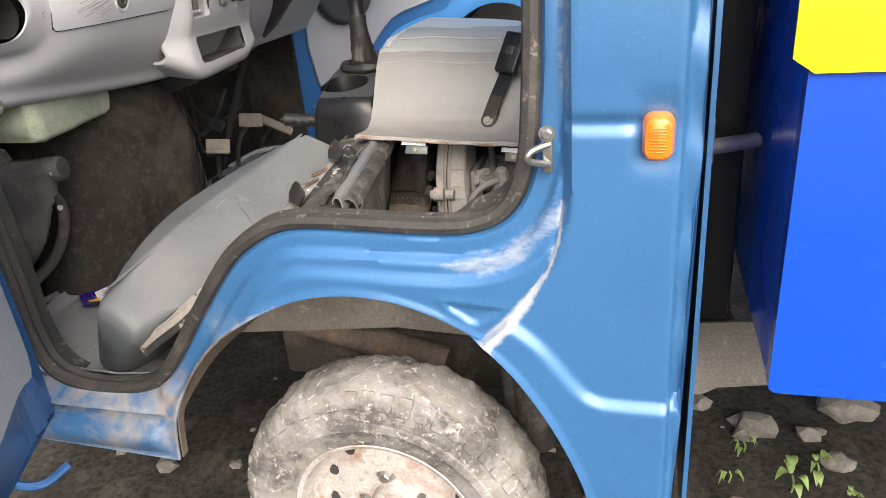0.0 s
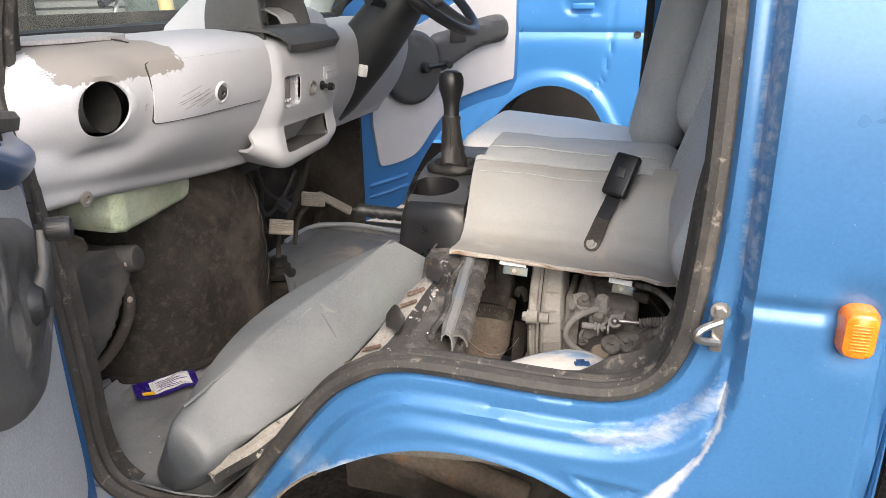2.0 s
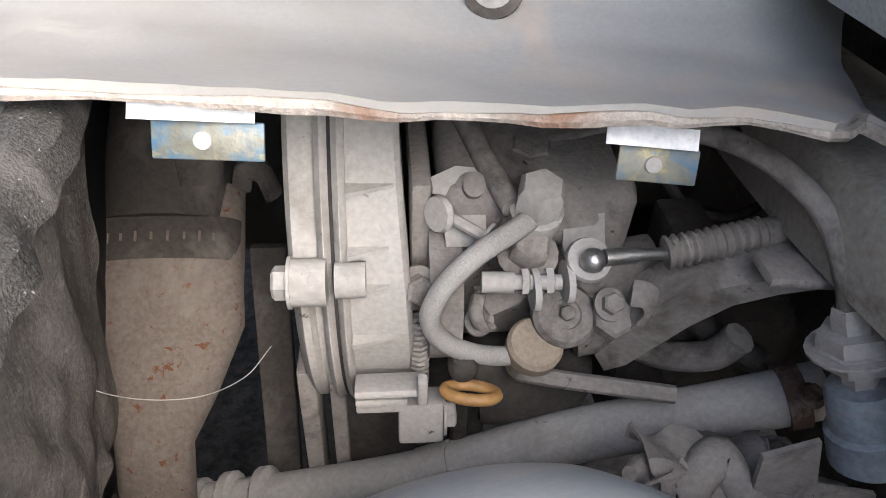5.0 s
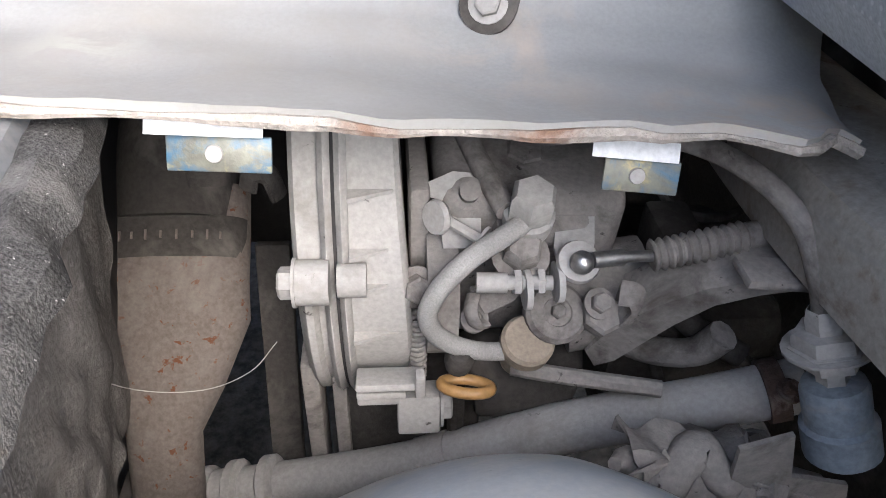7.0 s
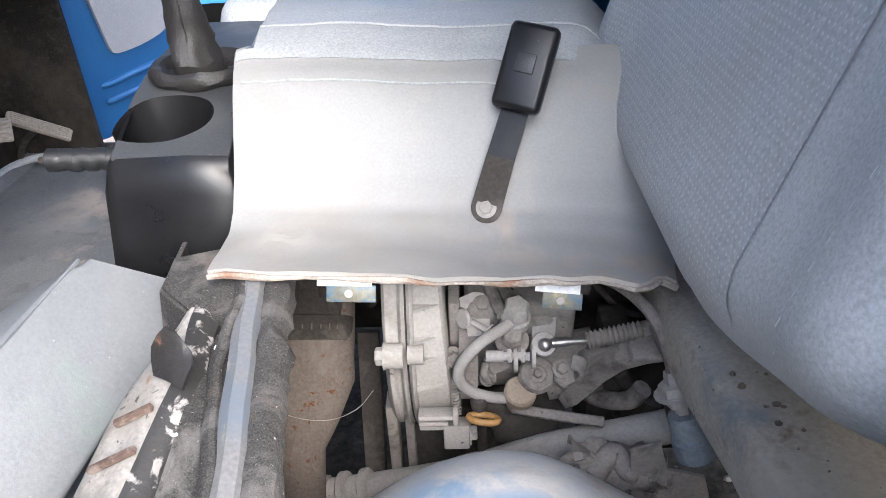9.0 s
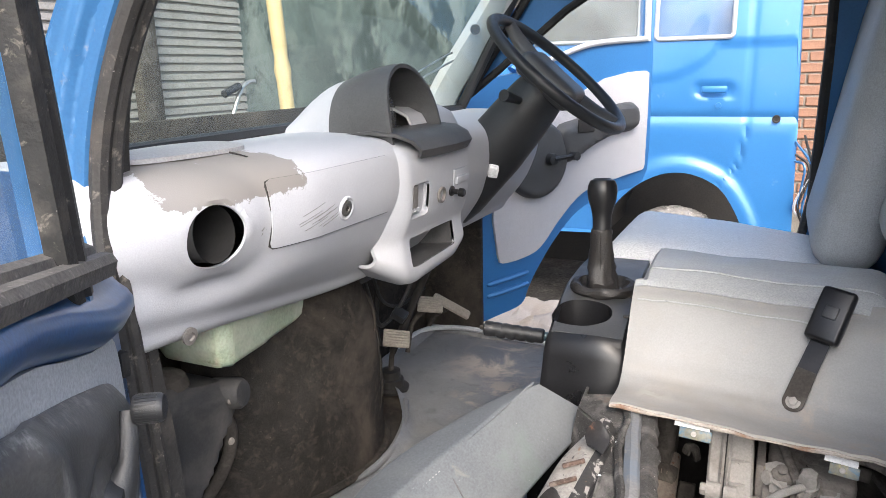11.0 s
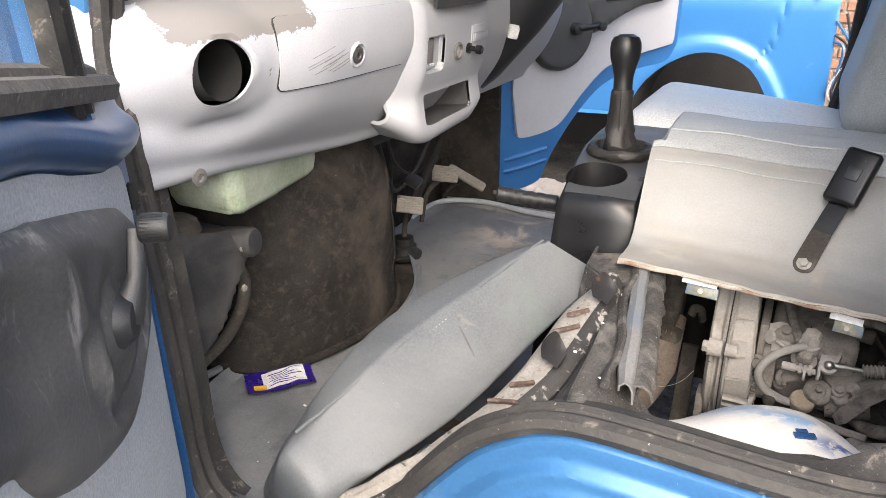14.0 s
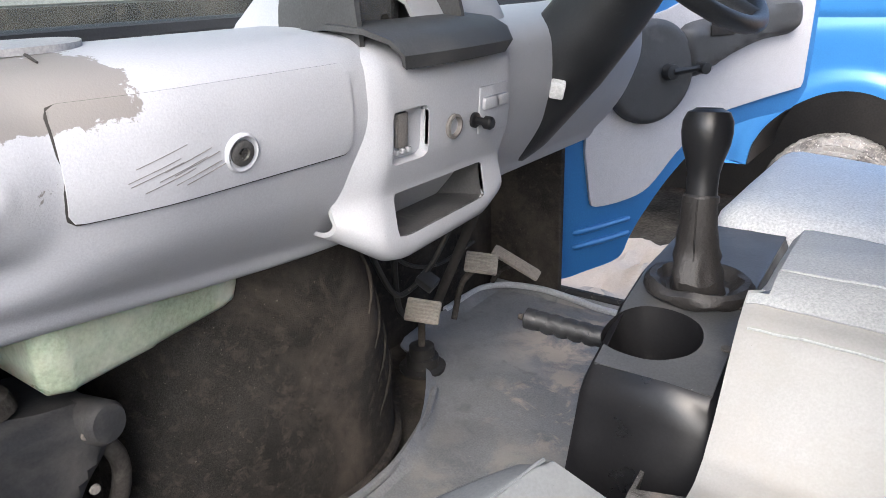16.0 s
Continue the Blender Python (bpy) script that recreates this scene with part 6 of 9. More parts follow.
tube(bm, [Vector(seat_pt(u, 0.47)) + Vector((0, 0, -0.0004)) for u in np.linspace(0.02, 0.60, 24)], 0.0014, 6, 1, smooth=False)
part("seam", bm, M_vinyl4, seat, "stitched seam")
bm = B()
box(bm, (0.36, 0.12, 0.06), xf((-0.53, 0.715, 0.85)), 0.01)
box(bm, (0.36, 0.03, 0.36), xf((-0.53, 0.765, 0.66)), 0.005)
part("seat_foam", bm, M_dark, seat, "dark foam base")
bm = B()
sheet(bm, [[tuple(Vector(seat_pt(0.004, v)) - Vector((0, 0, h))) for v in np.linspace(0.22, 0.985, 24)] for h in (0.001, 0.02, 0.10)], 0.003)
part("side_flap", bm, M_vinyl4, seat, "grey vinyl side flap")

# seat belt buckle
buck = thing("belt_buckle", "black seat belt buckle on a bolted strap", "seat belt", (-0.478, 0.515, 0.81))
bolt_p = Vector((-0.478, 0.509, 0.810))
up = Vector((0.030, 0.048, 0.080)).normalized()
side_v = Vector((0.95, -0.28, -0.02)).normalized()
side_v = (side_v - up * side_v.dot(up)).normalized()
nrm = side_v.cross(up).normalized()
if nrm.z < 0:
    nrm = -nrm
bmat = Matrix(((side_v.x, up.x, nrm.x, bolt_p.x), (side_v.y, up.y, nrm.y, bolt_p.y), (side_v.z, up.z, nrm.z, bolt_p.z), (0, 0, 0, 1)))
bm = B()
plate(bm, [(-0.0135, 0.045), (0.0135, 0.045), (0.013, 0.102), (-0.013, 0.102)], lambda uv: (np.array([tuple(bmat @ Vector((a, b, 0.003 + 0.002 * math.sin(b * 40) ))) for a, b in uv]), np.tile(tuple(nrm), (len(uv), 1))), 0.002, 0.008)
part("strap", bm, M_black, buck, "dark metal strap")
bm = B()
plate(bm, [(0.0135, 0.048), (-0.0135, 0.048)] + [(0.0145 * math.cos(a), 0.0145 * math.sin(a)) for a in np.linspace(math.pi, 2 * math.pi, 16)], lambda uv: (np.array([tuple(bmat @ Vector((a, b, 0.0035 + 0.002 * math.sin(b * 40)))) for a, b in uv]), np.tile(tuple(nrm), (len(uv), 1))), 0.002, 0.006)
part("anchor_plate", bm, M_dust3, buck, "worn grey metal anchor plate")
bm = B()
box(bm, (0.046, 0.080, 0.018), bmat @ xf((0, 0.132, 0.010), (4, 0, 0)), 0.006, 3)
part("buckle_body", bm, M_black, buck, "scratched black buckle")
bm = B()
box(bm, (0.018, 0.018, 0.003), bmat @ xf((0, 0.134, 0.0195), (4, 0, 0)), 0.001)
part("buckle_mark", bm, M_blacknew, buck)
bm = B()
hexbolt(bm, bolt_p + nrm * 0.004, nrm, 0.0062, 0.006)
part("bolt", bm, M_dust2, buck, "hexagonal bolt")

# passenger backrest
back = thing("passenger_backrest", "dusty grey vinyl passenger backrest with a perforated centre", "seat", (-0.25, 0.4, 0.82))
BM = Matrix.Translation((-0.301, 0.418, 0.806)) @ Euler((0, radians(17), 0)).to_matrix().to_4x4()
def front_x(y, z):
    """Front surface of the backrest: flat centre, raised bolsters, rolled edges."""
    h = 0.330 * (1 - 0.10 * z / 0.62)
    q = min(1.0, abs(y) / h)
    x = -0.070 - 0.016 * math.exp(-((q - 0.76) / 0.15) ** 2)
    x += 0.070 * max(0.0, (q - 0.80) / 0.20) ** 2.2
    x += 0.040 * max(0.0, (0.06 - z) / 0.06) ** 2.0 + 0.05 * max(0.0, (z - 0.54) / 0.08) ** 2
    return x
def back_pt(u, v):
    z = 0.62 * v
    h = 0.330 * (1 - 0.10 * v)
    y = h * u
    z += 0.105 * max(0.0, (-u - 0.20) / 0.80) ** 1.5 * (1 - v) ** 2
    return BM @ Vector((front_x(y, 0.62 * v), y, z))
bm = B()
rows = [[back_pt(u, v) for u in np.linspace(-1, 1, 50)] for v in np.linspace(0, 1, 34)]
rows2 = [[BM @ Vector((0.05, 0.330 * (1 - 0.10 * v) * u * 0.94, 0.62 * v + 0.105 * max(0.0, (-u - 0.20) / 0.80) ** 1.5 * (1 - v) ** 2)) for u in np.linspace(-1, 1, 50)] for v in np.linspace(0, 1, 34)]
g1 = sheet(bm, rows)
g2 = sheet(bm, rows2)
for i in range(33):
    bm.faces.new((g1[i][0], g1[i + 1][0], g2[i + 1][0], g2[i][0]))
    bm.faces.new((g1[i][-1], g2[i][-1], g2[i + 1][-1], g1[i + 1][-1]))
for j in range(49):
    bm.faces.new((g1[0][j], g2[0][j], g2[0][j + 1], g1[0][j + 1]))
    bm.faces.new((g1[-1][j], g1[-1][j + 1], g2[-1][j + 1], g2[-1][j]))
part("cover", bm, M_vinyl2, back, "dusty mid grey vinyl cover")
bm = B()
NX = (BM.to_3x3() @ Vector((-1, 0, 0)))
sheet(bm, [[back_pt(u, v) + NX * 0.0012 for u in np.linspace(-0.46, 0.86, 30)] for v in np.linspace(0.03, 0.95, 30)])
part("centre_panel", bm, M_perf, back, "perforated grey vinyl centre")
for uu in (0.87,):
    bm = B()
    tube(bm, [back_pt(uu, v) + NX * 0.0008 for v in np.linspace(0.03, 0.97, 20)], 0.0012, 6, 2)
    part("piping", bm, M_vinyl2, back, "stitched seam piping")
for k in range(26):
    bm = B()
    box(bm, (0.0008, 0.0009, 0.006), Matrix.Translation(back_pt(-0.66 - 0.004 * k, 0.05 + 0.03 * k)) @ BM.to_3x3().to_4x4(), 0)
    part("stitch", bm, M_vinyl2, back, smooth=False)

# driver seat
drv = thing("driver_seat", "white-grey vinyl driver seat cushion with grey backrest", "seat", (-0.55, 1.2, 0.80))
bm = B()
cushion(bm, (0.47, 0.42, 0.12), xf((-0.625, 1.175, 0.828), (0, 5.5, 0)), 0.045, 4, 0.014)
part("seat_cushion", bm, M_white_vinyl, drv, "clean white-grey vinyl cushion")
bm = B()
cushion(bm, (0.13, 0.44, 0.62), xf((-0.345, 1.20, 1.18), (0, 10, 0)), 0.055, 4, 0.01)
part("backrest", bm, M_vinyl2, drv, "grey vinyl backrest")
bm = B()
box(bm, (0.5, 0.40, 0.30), xf((-0.50, 1.20, 0.63)), 0.02)
part("seat_box", bm, M_dark, drv, "dark seat box")
mid_back = thing("folding_headrest_pad", "grey vinyl pad between the two backrests", "cushion", (-0.25, 0.8, 0.85))
bm = B()
cushion(bm, (0.10, 0.22, 0.58), xf((-0.255, 0.865, 1.24), (0, 12, 0)), 0.05, 4, 0.01)
part("cover", bm, M_vinyl2, mid_back, "grey vinyl cover")
bm = B()
box(bm, (0.05, 0.12, 0.30), xf((-0.215, 0.865, 1.02), (0, 12, 0)), 0.01)
part("mount", bm, M_dark, mid_back, "dark pad mount")

# ---- loose cushion and its board on the floor ----
def round_poly(pts, r):
    out = []
    for i, p in enumerate(pts):
        p, a, b = Vector(p), Vector(pts[i - 1]), Vector(pts[(i + 1) % len(pts)])
        q0 = p + (a - p).normalized() * min(r, (a - p).length * 0.45)
        q1 = p + (b - p).normalized() * min(r, (b - p).length * 0.45)
        for s in (0, 0.25, 0.5, 0.75, 1):
            out.append(tuple(q0 * (1 - s) ** 2 + p * 2 * s * (1 - s) + q1 * s * s))
    return out
loose = thing("loose_seat_cushion", "dusty grey vinyl seat cushion tipped on its edge on the floor", "cushion", (-0.95, 0.25, FLOOR_Z))
P0, P1 = Vector((-1.005, -0.002, 0.672)), Vector((-0.836, 0.450, 0.806))
LL = (P1 - P0)
Lx = LL.normalized()
Tt = Vector((0.74, -0.12, -0.64))
Tt = (Tt - Lx * Tt.dot(Lx)).normalized()
Ww = Lx.cross(Tt).normalized()
if Ww.z > 0:
    Ww = -Ww
bm = B()
rows = []
for k, t in enumerate(np.r_[-0.030, -0.028, -0.022, -0.010, 0.005, 0.026, np.linspace(0.06, 0.96, 20), 0.985, 0.998, 1.0]):
    e = 1.0 if t > 0.026 else math.sqrt(max(0.0, 1 - ((0.026 - t) / 0.057) ** 2))
    e2 = 1.0 if t < 0.985 else 0.90
    th = (0.100 + 0.016 * math.sin(math.pi * min(1, max(0, t)) ** 0.8)) * (0.30 + 0.70 * e) * e2
    dp = 0.215 * (0.55 + 0.45 * e)
    org = P0 + LL * t + Tt * 0.050 + Ww * (0.105 + 0.035 * (1 - e) + 0.02 * max(0.0, 0.3 - t) + 0.010 * math.exp(-((t - 0.55) / 0.22) ** 2))
    row = []
    th = th * (0.82 + 0.18 * float(smooth(0.0, 0.40, t))) + 0.010 * math.exp(-((t - 0.5) / 0.18) ** 2)
    ext = 0.040 * math.sin(math.pi * min(1, max(0, t))) ** 0.7 * e
    for a, b2 in round_poly([(-th / 2, -dp / 2), (th / 2, -dp / 2), (th / 2, dp / 2), (-th / 2, dp / 2), (-th / 2 - ext, -dp / 2 + 0.016 + ext * 0.62)], min(0.030 if t < 0.15 else 0.0045, th * 0.35)):
        q = org + Tt * a + Ww * b2 + Lx * (0.032 * float(smooth(0.70, 1.0, t)) * (a / th + 0.5))
        q = q + Vector((1, 1, 1)) * 0.0022 * noise.noise(q * 16)
        if q.z < FLOOR_Z + 0.010:
            q.z = FLOOR_Z + 0.010 + 0.02 * (q.z - FLOOR_Z)
        row.append(q)
    rows.append(row + row[:1])
g = sheet(bm, rows)
bm.faces.new(g[0][:-1]); bm.faces.new(g[-1][:-1])
bmesh.ops.remove_doubles(bm, verts=bm.verts, dist=0.0002)
part("cover", bm, M_vinyl3, loose, "dusty blue-grey vinyl cover")
bm = B()
q0 = P0.lerp(P1, 0.60) + Ww * 0.009
tube(bm, [q0 + Ww * 0.001, q0 + Tt * 0.05 - Lx * 0.012 - Ww * 0.0022, q0 + Tt * 0.114 - Lx * 0.03 + Ww * 0.003], 0.0013, 6, 3)
part("seam", bm, M_seam, loose, "dark stitched seam")
bm = B()
tube(bm, [P0 + LL * t + Tt * (0.0 - 0.006 * math.exp(-((t - 0.5) / 0.18) ** 2)) + Ww * (0.010 * math.exp(-((t - 0.55) / 0.22) ** 2) - 0.0005) + Vector((0, 0, 0.001 * noise.noise((t * 20, 0, 0)))) for t in np.linspace(0.06, 0.99, 30)], 0.0022, 6, 1)
part("piping", bm, M_vinyl3, loose)
# stitches along the upper fold and across the face
for a, b, n in ((q0 - Lx * 0.11 + Tt * 0.004, q0 - Lx * 0.01 + Tt * 0.004, 16), (q0 + Lx * 0.01 + Tt * 0.004, q0 + Lx * 0.10 + Tt * 0.004, 10)):
    for k in range(n):
        bm = B()
        c = a.lerp(b, k / n)
        tube(bm, [c - Ww * 0.0012, c + Lx * 0.0025 - Ww * 0.0018, c + Lx * 0.004 - Ww * 0.0010], 0.0008, 5, 1)
        part("stitch", bm, M_vinyl, loose)
board = thing("cushion_board", "peeling white and black board with metal hooks", "board", (-0.83, 0.18, 0.7))
bm = B()
BP = spline([(-0.968, 0.022, 0.578), (-0.885, 0.040, 0.640), (-0.806, 0.086, 0.700), (-0.752, 0.166, 0.746), (-0.730, 0.275, 0.782), (-0.713, 0.368, 0.806)], 7)
rows, BA = [], []
for i, p in enumerate(BP):
    t = i / (len(BP) - 1)
    p = Vector(p)
    wd = 0.024 + 0.032 * float(smooth(0.30, 0.70, t)) - 0.036 * float(smooth(0.84, 1.0, t))
    acr = Vector((0.80, -0.42, -0.25)).lerp(Vector((0.86, -0.10, 0.34)), float(smooth(0.30, 0.65, t))).normalized()
    BA.append((p, acr))
    rows.append([p + acr * (wd * (s - 0.5)) + Vector((0, 0, 0.005 * noise.noise((t * 9, s * 3, 0)) - 0.006 * abs(2 * s - 1) ** 3)) for s in np.linspace(0, 1, 9)])
sheet(bm, rows, 0.012)
part("board", bm, M_frame, board, "peeling white and black fibre board")
bm = B()
edge = []
for i, row in enumerate(rows):
    t = i / (len(rows) - 1)
    e = row[-1] + Vector((0, 0, 0.002))
    f = 0.35 + 0.65 * float(smooth(0.25, 0.60, t))
    edge.append([e + Vector((-0.006, 0.003, 0.0025)) * f, e + Vector((0.003, -0.001, 0.001)) * f, e + Vector((0.012, -0.006, -0.009 + 0.003 * noise.noise((t * 20, 0, 5)))) * f, e + Vector((0.013, -0.007, -0.026 + 0.006 * noise.noise((t * 14, 2, 5)))) * f])
sheet(bm, edge, 0.003)
part("folded_edge", bm, M_hook2, board, "black folded edge with scratched white paint")
for k, ln in ((18, 0.038), (20, 0.032), (26, 0.036), (28, 0.030)):
    bm = B()
    p, acr = BA[k]
    al = (Vector(BP[k + 1]) - Vector(BP[k - 1])).normalized()
    x_ax = (acr + al * 0.25).normalized()
    up_ax = x_ax.cross(al).normalized()
    y_ax = up_ax.cross(x_ax)
    c = p + acr * 0.004 + up_ax * 0.004
    box(bm, (ln, 0.005, 0.005), Matrix(((x_ax.x, y_ax.x, up_ax.x, c.x), (x_ax.y, y_ax.y, up_ax.y, c.y), (x_ax.z, y_ax.z, up_ax.z, c.z), (0, 0, 0, 1))), 0.001)
    part("rusty_strip", bm, M_rust, board, "rusty metal strip")
for q in (Vector((0, 0, 0)), Vector((-0.026, -0.114, -0.036))):
    bm = B()
    rows = []
    for lf, rt in (((-0.716, 0.292, 0.806), (-0.693, 0.280, 0.803)), ((-0.722, 0.306, 0.809), (-0.690, 0.284, 0.810)), ((-0.722, 0.311, 0.816), (-0.687, 0.293, 0.815)), ((-0.714, 0.310, 0.828), (-0.689, 0.301, 0.819)), ((-0.708, 0.309, 0.834), (-0.696, 0.306, 0.826))):
        a, b = Vector(lf) + q, Vector(rt) + q
        rows.append([a.lerp(b, k) + Vector((0, 0, 0.002 * math.sin(k * 3.14))) for k in (0, 0.3, 0.6, 0.9, 1.0)])
    sheet(bm, rows, 0.003)
    part("hook", bm, M_hook, board, "rust-edged black metal hook")

# ---- engine bay ----
rail = thing("felt_covered_rail", "felt-covered sill beside the engine hole", "trim", (-0.69, 0.25, 0.75))
bm = B()
RAIL = [(-0.672, 0.035), (-0.680, 0.10), (-0.684, 0.20), (-0.692, 0.30), (-0.706, 0.37), (-0.758, 0.42), (-0.765, 0.47), (-0.675, 0.50), (-0.66, 0.44), (-0.628, 0.165), (-0.59, 0.128), (-0.53, 0.140), (-0.50, 0.136), (-0.45, 0.158), (-0.39, 0.160), (-0.355, 0.115), (-0.352, 0.03)]
def rail_place(uv):
    n1 = np.array([noise.noise((x * 18, y * 18, 3)) for x, y in uv])
    n2 = np.array([noise.noise((x * 90, y * 90, 3)) for x, y in uv])
    z = 0.790 + 0.004 * n1 + 0.0015 * n2 - 0.042 * smooth(0.055, 0.105, uv[:, 1]) * smooth(-0.67, -0.60, uv[:, 0])
    return np.stack([uv[:, 0], uv[:, 1], z], 1), np.tile((0, 0, -1.0), (len(uv), 1))
plate(bm, RAIL, rail_place, 0.008, 0.012)
part("felt", bm, M_felt, rail, "grey-brown dusty felt")
bm = B()
sheet(bm, [[(x - 0.05 * k, y, 0.787 - (0.09 + 0.21 * float(smooth(0.24, 0.36, y))) * k) for k in (0, 0.15, 0.5, 1.0)] for x, y in ((-0.672, 0.036), (-0.680, 0.10), (-0.684, 0.20), (-0.692, 0.30), (-0.706, 0.37), (-0.757, 0.42), (-0.763, 0.50))], 0.004)
part("rail_side", bm, M_felt, rail)
bm = B()
rows = []
for t in np.linspace(0, 1, 30):
    y = 0.455 - 0.335 * t
    x = -0.684 + 0.054 * t
    w = 0.0015 * noise.noise((t * 5, 0, 0))
    k = 1.05 + 0.06 * noise.noise((t * 5, 3, 0)) - 0.35 * float(smooth(0.85, 1.0, t))
    h = 0.0015 * noise.noise((t * 12, 1, 1))
    rows.append([(x - 0.010 * k + w, y, 0.789), (x - 0.009 * k + w, y, 0.795 + h), (x - 0.003 * k + w, y, 0.799 + h), (x + 0.004 * k + w, y, 0.797 + h), (x + 0.008 * k + w, y, 0.790), (x + 0.009 * k + w, y, 0.776)])
sheet(bm, rows, 0.002)
part("metal_lip", bm, M_lip, rail, "folded dusty metal lip with flaking blue paint")
bm = B()
tube(bm, [(-0.697 + 0.050 * t + 0.004 * math.sin(11 * t) + 0.003 * noise.noise((t * 9, 2, 0)), 0.450 - 0.335 * t, 0.795 + 0.002 * noise.noise((t * 7, 0, 4))) for t in np.linspace(0, 1, 40)], 0.0062, 8, 1, flat=0.75)
part("felt_edge", bm, M_felt, rail, "curled felt edge")
bm = B()
rows = []
for t in np.linspace(0, 1, 40):
    y, x = 0.470 - 0.340 * t, -0.680 + 0.052 * t
    q = 0.003 * noise.noise((t * 14, 6, 0))
    rows.append([(x, y, 0.787), (x + 0.006, y, 0.792 + q), (x + 0.013 + q, y, 0.793), (x + 0.020 + 2 * q, y, 0.788), (x + 0.023 + 2 * q, y, 0.778)])
sheet(bm, rows, 0.003)
part("felt_strip", bm, M_felt, rail, "frayed felt strip")
bm = B()
rows = []
for v in np.linspace(0, 1, 34):
    row = []
    for u in np.linspace(0, 1, 46):
        y = 0.49 - 0.30 * u
        x = -0.672 + 0.052 * u + 0.008 * noise.noise((u * 6 + v * 2, v * 2, 0)) + 0.005 * noise.noise((u * 15 + v * 4, v * 6, 3)) - 0.035 * v * (1 - 0.5 * u)
        row.append((x, y, 0.790 - (0.25 + 0.02 * noise.noise((u * 9, 4, 0))) * v * (1 - 0.62 * u ** 1.5)))
    rows.append(row)
sheet(bm, rows, 0.003)
part("felt_curtain", bm, M_dustcloth, rail, "torn hanging felt insulation")

wing = thing("inner_wing_top", "dusty white and blue sheet metal wheel arch top", "sheet metal", (-0.46, 0.2, 0.74))
RX = [-0.76, -0.70, -0.64, -0.612, -0.55, -0.50, -0.465, -0.43, -0.392, -0.353, -0.30, -0.25]
RD = [-0.165, -0.132, -0.100, -0.078, -0.026, -0.003, 0.0, -0.008, -0.036, -0.066, -0.098, -0.130]
CY2 = [0.09, 0.15, 0.20, 0.24, 0.275, 0.30, 0.325, 0.35, 0.375, 0.40]
CZ2 = [0.741, 0.741, 0.740, 0.735, 0.722, 0.707, 0.688, 0.664, 0.634, 0.598]
bm = B()
rows = []
for v in np.linspace(0, 1, 34):
    row = []
    for u in np.linspace(0, 1, 60):
        x = -0.755 + 0.49 * u
        rd = sum(float(np.interp(x + k, RX, RD)) for k in (-0.02, -0.01, 0, 0.01, 0.02)) / 5
        y = 0.095 + 0.305 * v
        k = float(smooth(0.13, 0.29, y))
        z0 = -0.06 * float(smooth(-0.62, -0.70, x)) * (1 - k)
        z = float(np.interp(y, CY2, CZ2)) + rd * k + z0 + 0.0012 * noise.noise((x * 25, y * 25, 1))
        row.append((x, y, z))
    rows.append(row)
sheet(bm, rows, 0.002)
part("arch_skin", bm, M_hump, wing)
bm = B()
box(bm, (0.022, 0.010, 0.003), xf((-0.456, 0.198, 0.7405), (-4, 0, 18)), 0.001)
box(bm, (0.012, 0.008, 0.002), xf((-0.459, 0.206, 0.7400), (-4, 0, 18)), 0.0008)
part("clip_tab", bm, M_blue_dark, wing, "small pressed tab with worn blue paint")
bm = B()
tube(bm, [(-0.335, 0.24, 0.690), (-0.332, 0.238, 0.706), (-0.322, 0.236, 0.720), (-0.312, 0.235, 0.722)], 0.006, 8, flat=0.4)
part("hook_tab", bm, M_hump, wing, "bent metal hook")

beam = thing("seat_beam", "rusty dusty steel beam under the backrest", "beam", (-0.3, 0.3, 0.75))
bm = B()
rows = []
for t in np.linspace(0, 1, 14):
    y = 0.60 - 0.53 * t
    z = 0.748 + 0.030 * t
    x = -0.322 - 0.010 * math.sin(math.pi * min(1.0, t * 1.6)) + 0.010 * t
    rows.append([(x + 0.004, y, z - 0.050), (x + 0.001, y, z - 0.012), (x + 0.004, y, z - 0.003), (x + 0.012, y, z), (x + 0.060, y, z + 0.006), (x + 0.078, y, z + 0.002), (x + 0.084, y, z - 0.06)])
sheet(bm, rows, 0.003)
part("beam_skin", bm, M_beam, beam)
for k in range(14):
    bm = B()
    r = random.Random(k)
    t = r.uniform(0.45, 0.75)
    lump(bm, (-0.31 + r.uniform(0.0, 0.04), 0.60 - 0.53 * t, 0.748 + 0.030 * t + 0.004), r.uniform(0.0015, 0.004), k, 1, 0.5)
    part("dirt_crumb", bm, M_mud, beam)

# ---- near door, open toward the front ----
ndoor = thing("open_passenger_door", "open blue passenger door with dusty grey trim and black pocket", "door", (-1.15, -0.1, 0.45))
NA = np.array([-1.140, -0.045, 0.0])
NU = np.array([0.585, -0.811, 0.0])
NN = np.array([0.811, 0.585, 0.0])
def nd_place(off=0.0, relief=None):
    def f(uv):
        o = np.full(len(uv), float(off))
        if relief is not None:
            o = o + relief(uv[:, 0], uv[:, 1])
        return NA + uv[:, :1] * NU + np.stack([0 * uv[:, 0], 0 * uv[:, 0], uv[:, 1]], 1) + o[:, None] * NN, np.tile(-NN, (len(uv), 1))
    return f
def ndp(u, z, off=0.0):
    return Vector(NA + u * NU + np.array([0, 0, z]) + off * NN)
SHELL = [(-0.055, 0.44), (0.30, 0.52), (0.55, 0.62), (0.72, 0.85), (0.74, 1.13), (0.40, 1.125), (0.05, 1.10), (-0.045, 1.08), (-0.06, 0.9)]
def shell_relief(u, z):
    # vertical ribs near the lower hinge edge
    return 0.010 * np.sin(u * 150) ** 2 * smooth(0.66, 0.60, z) * smooth(0.12, 0.02, u)
bm = B()
plate(bm, SHELL, nd_place(0.0, shell_relief), 0.06, 0.0065)
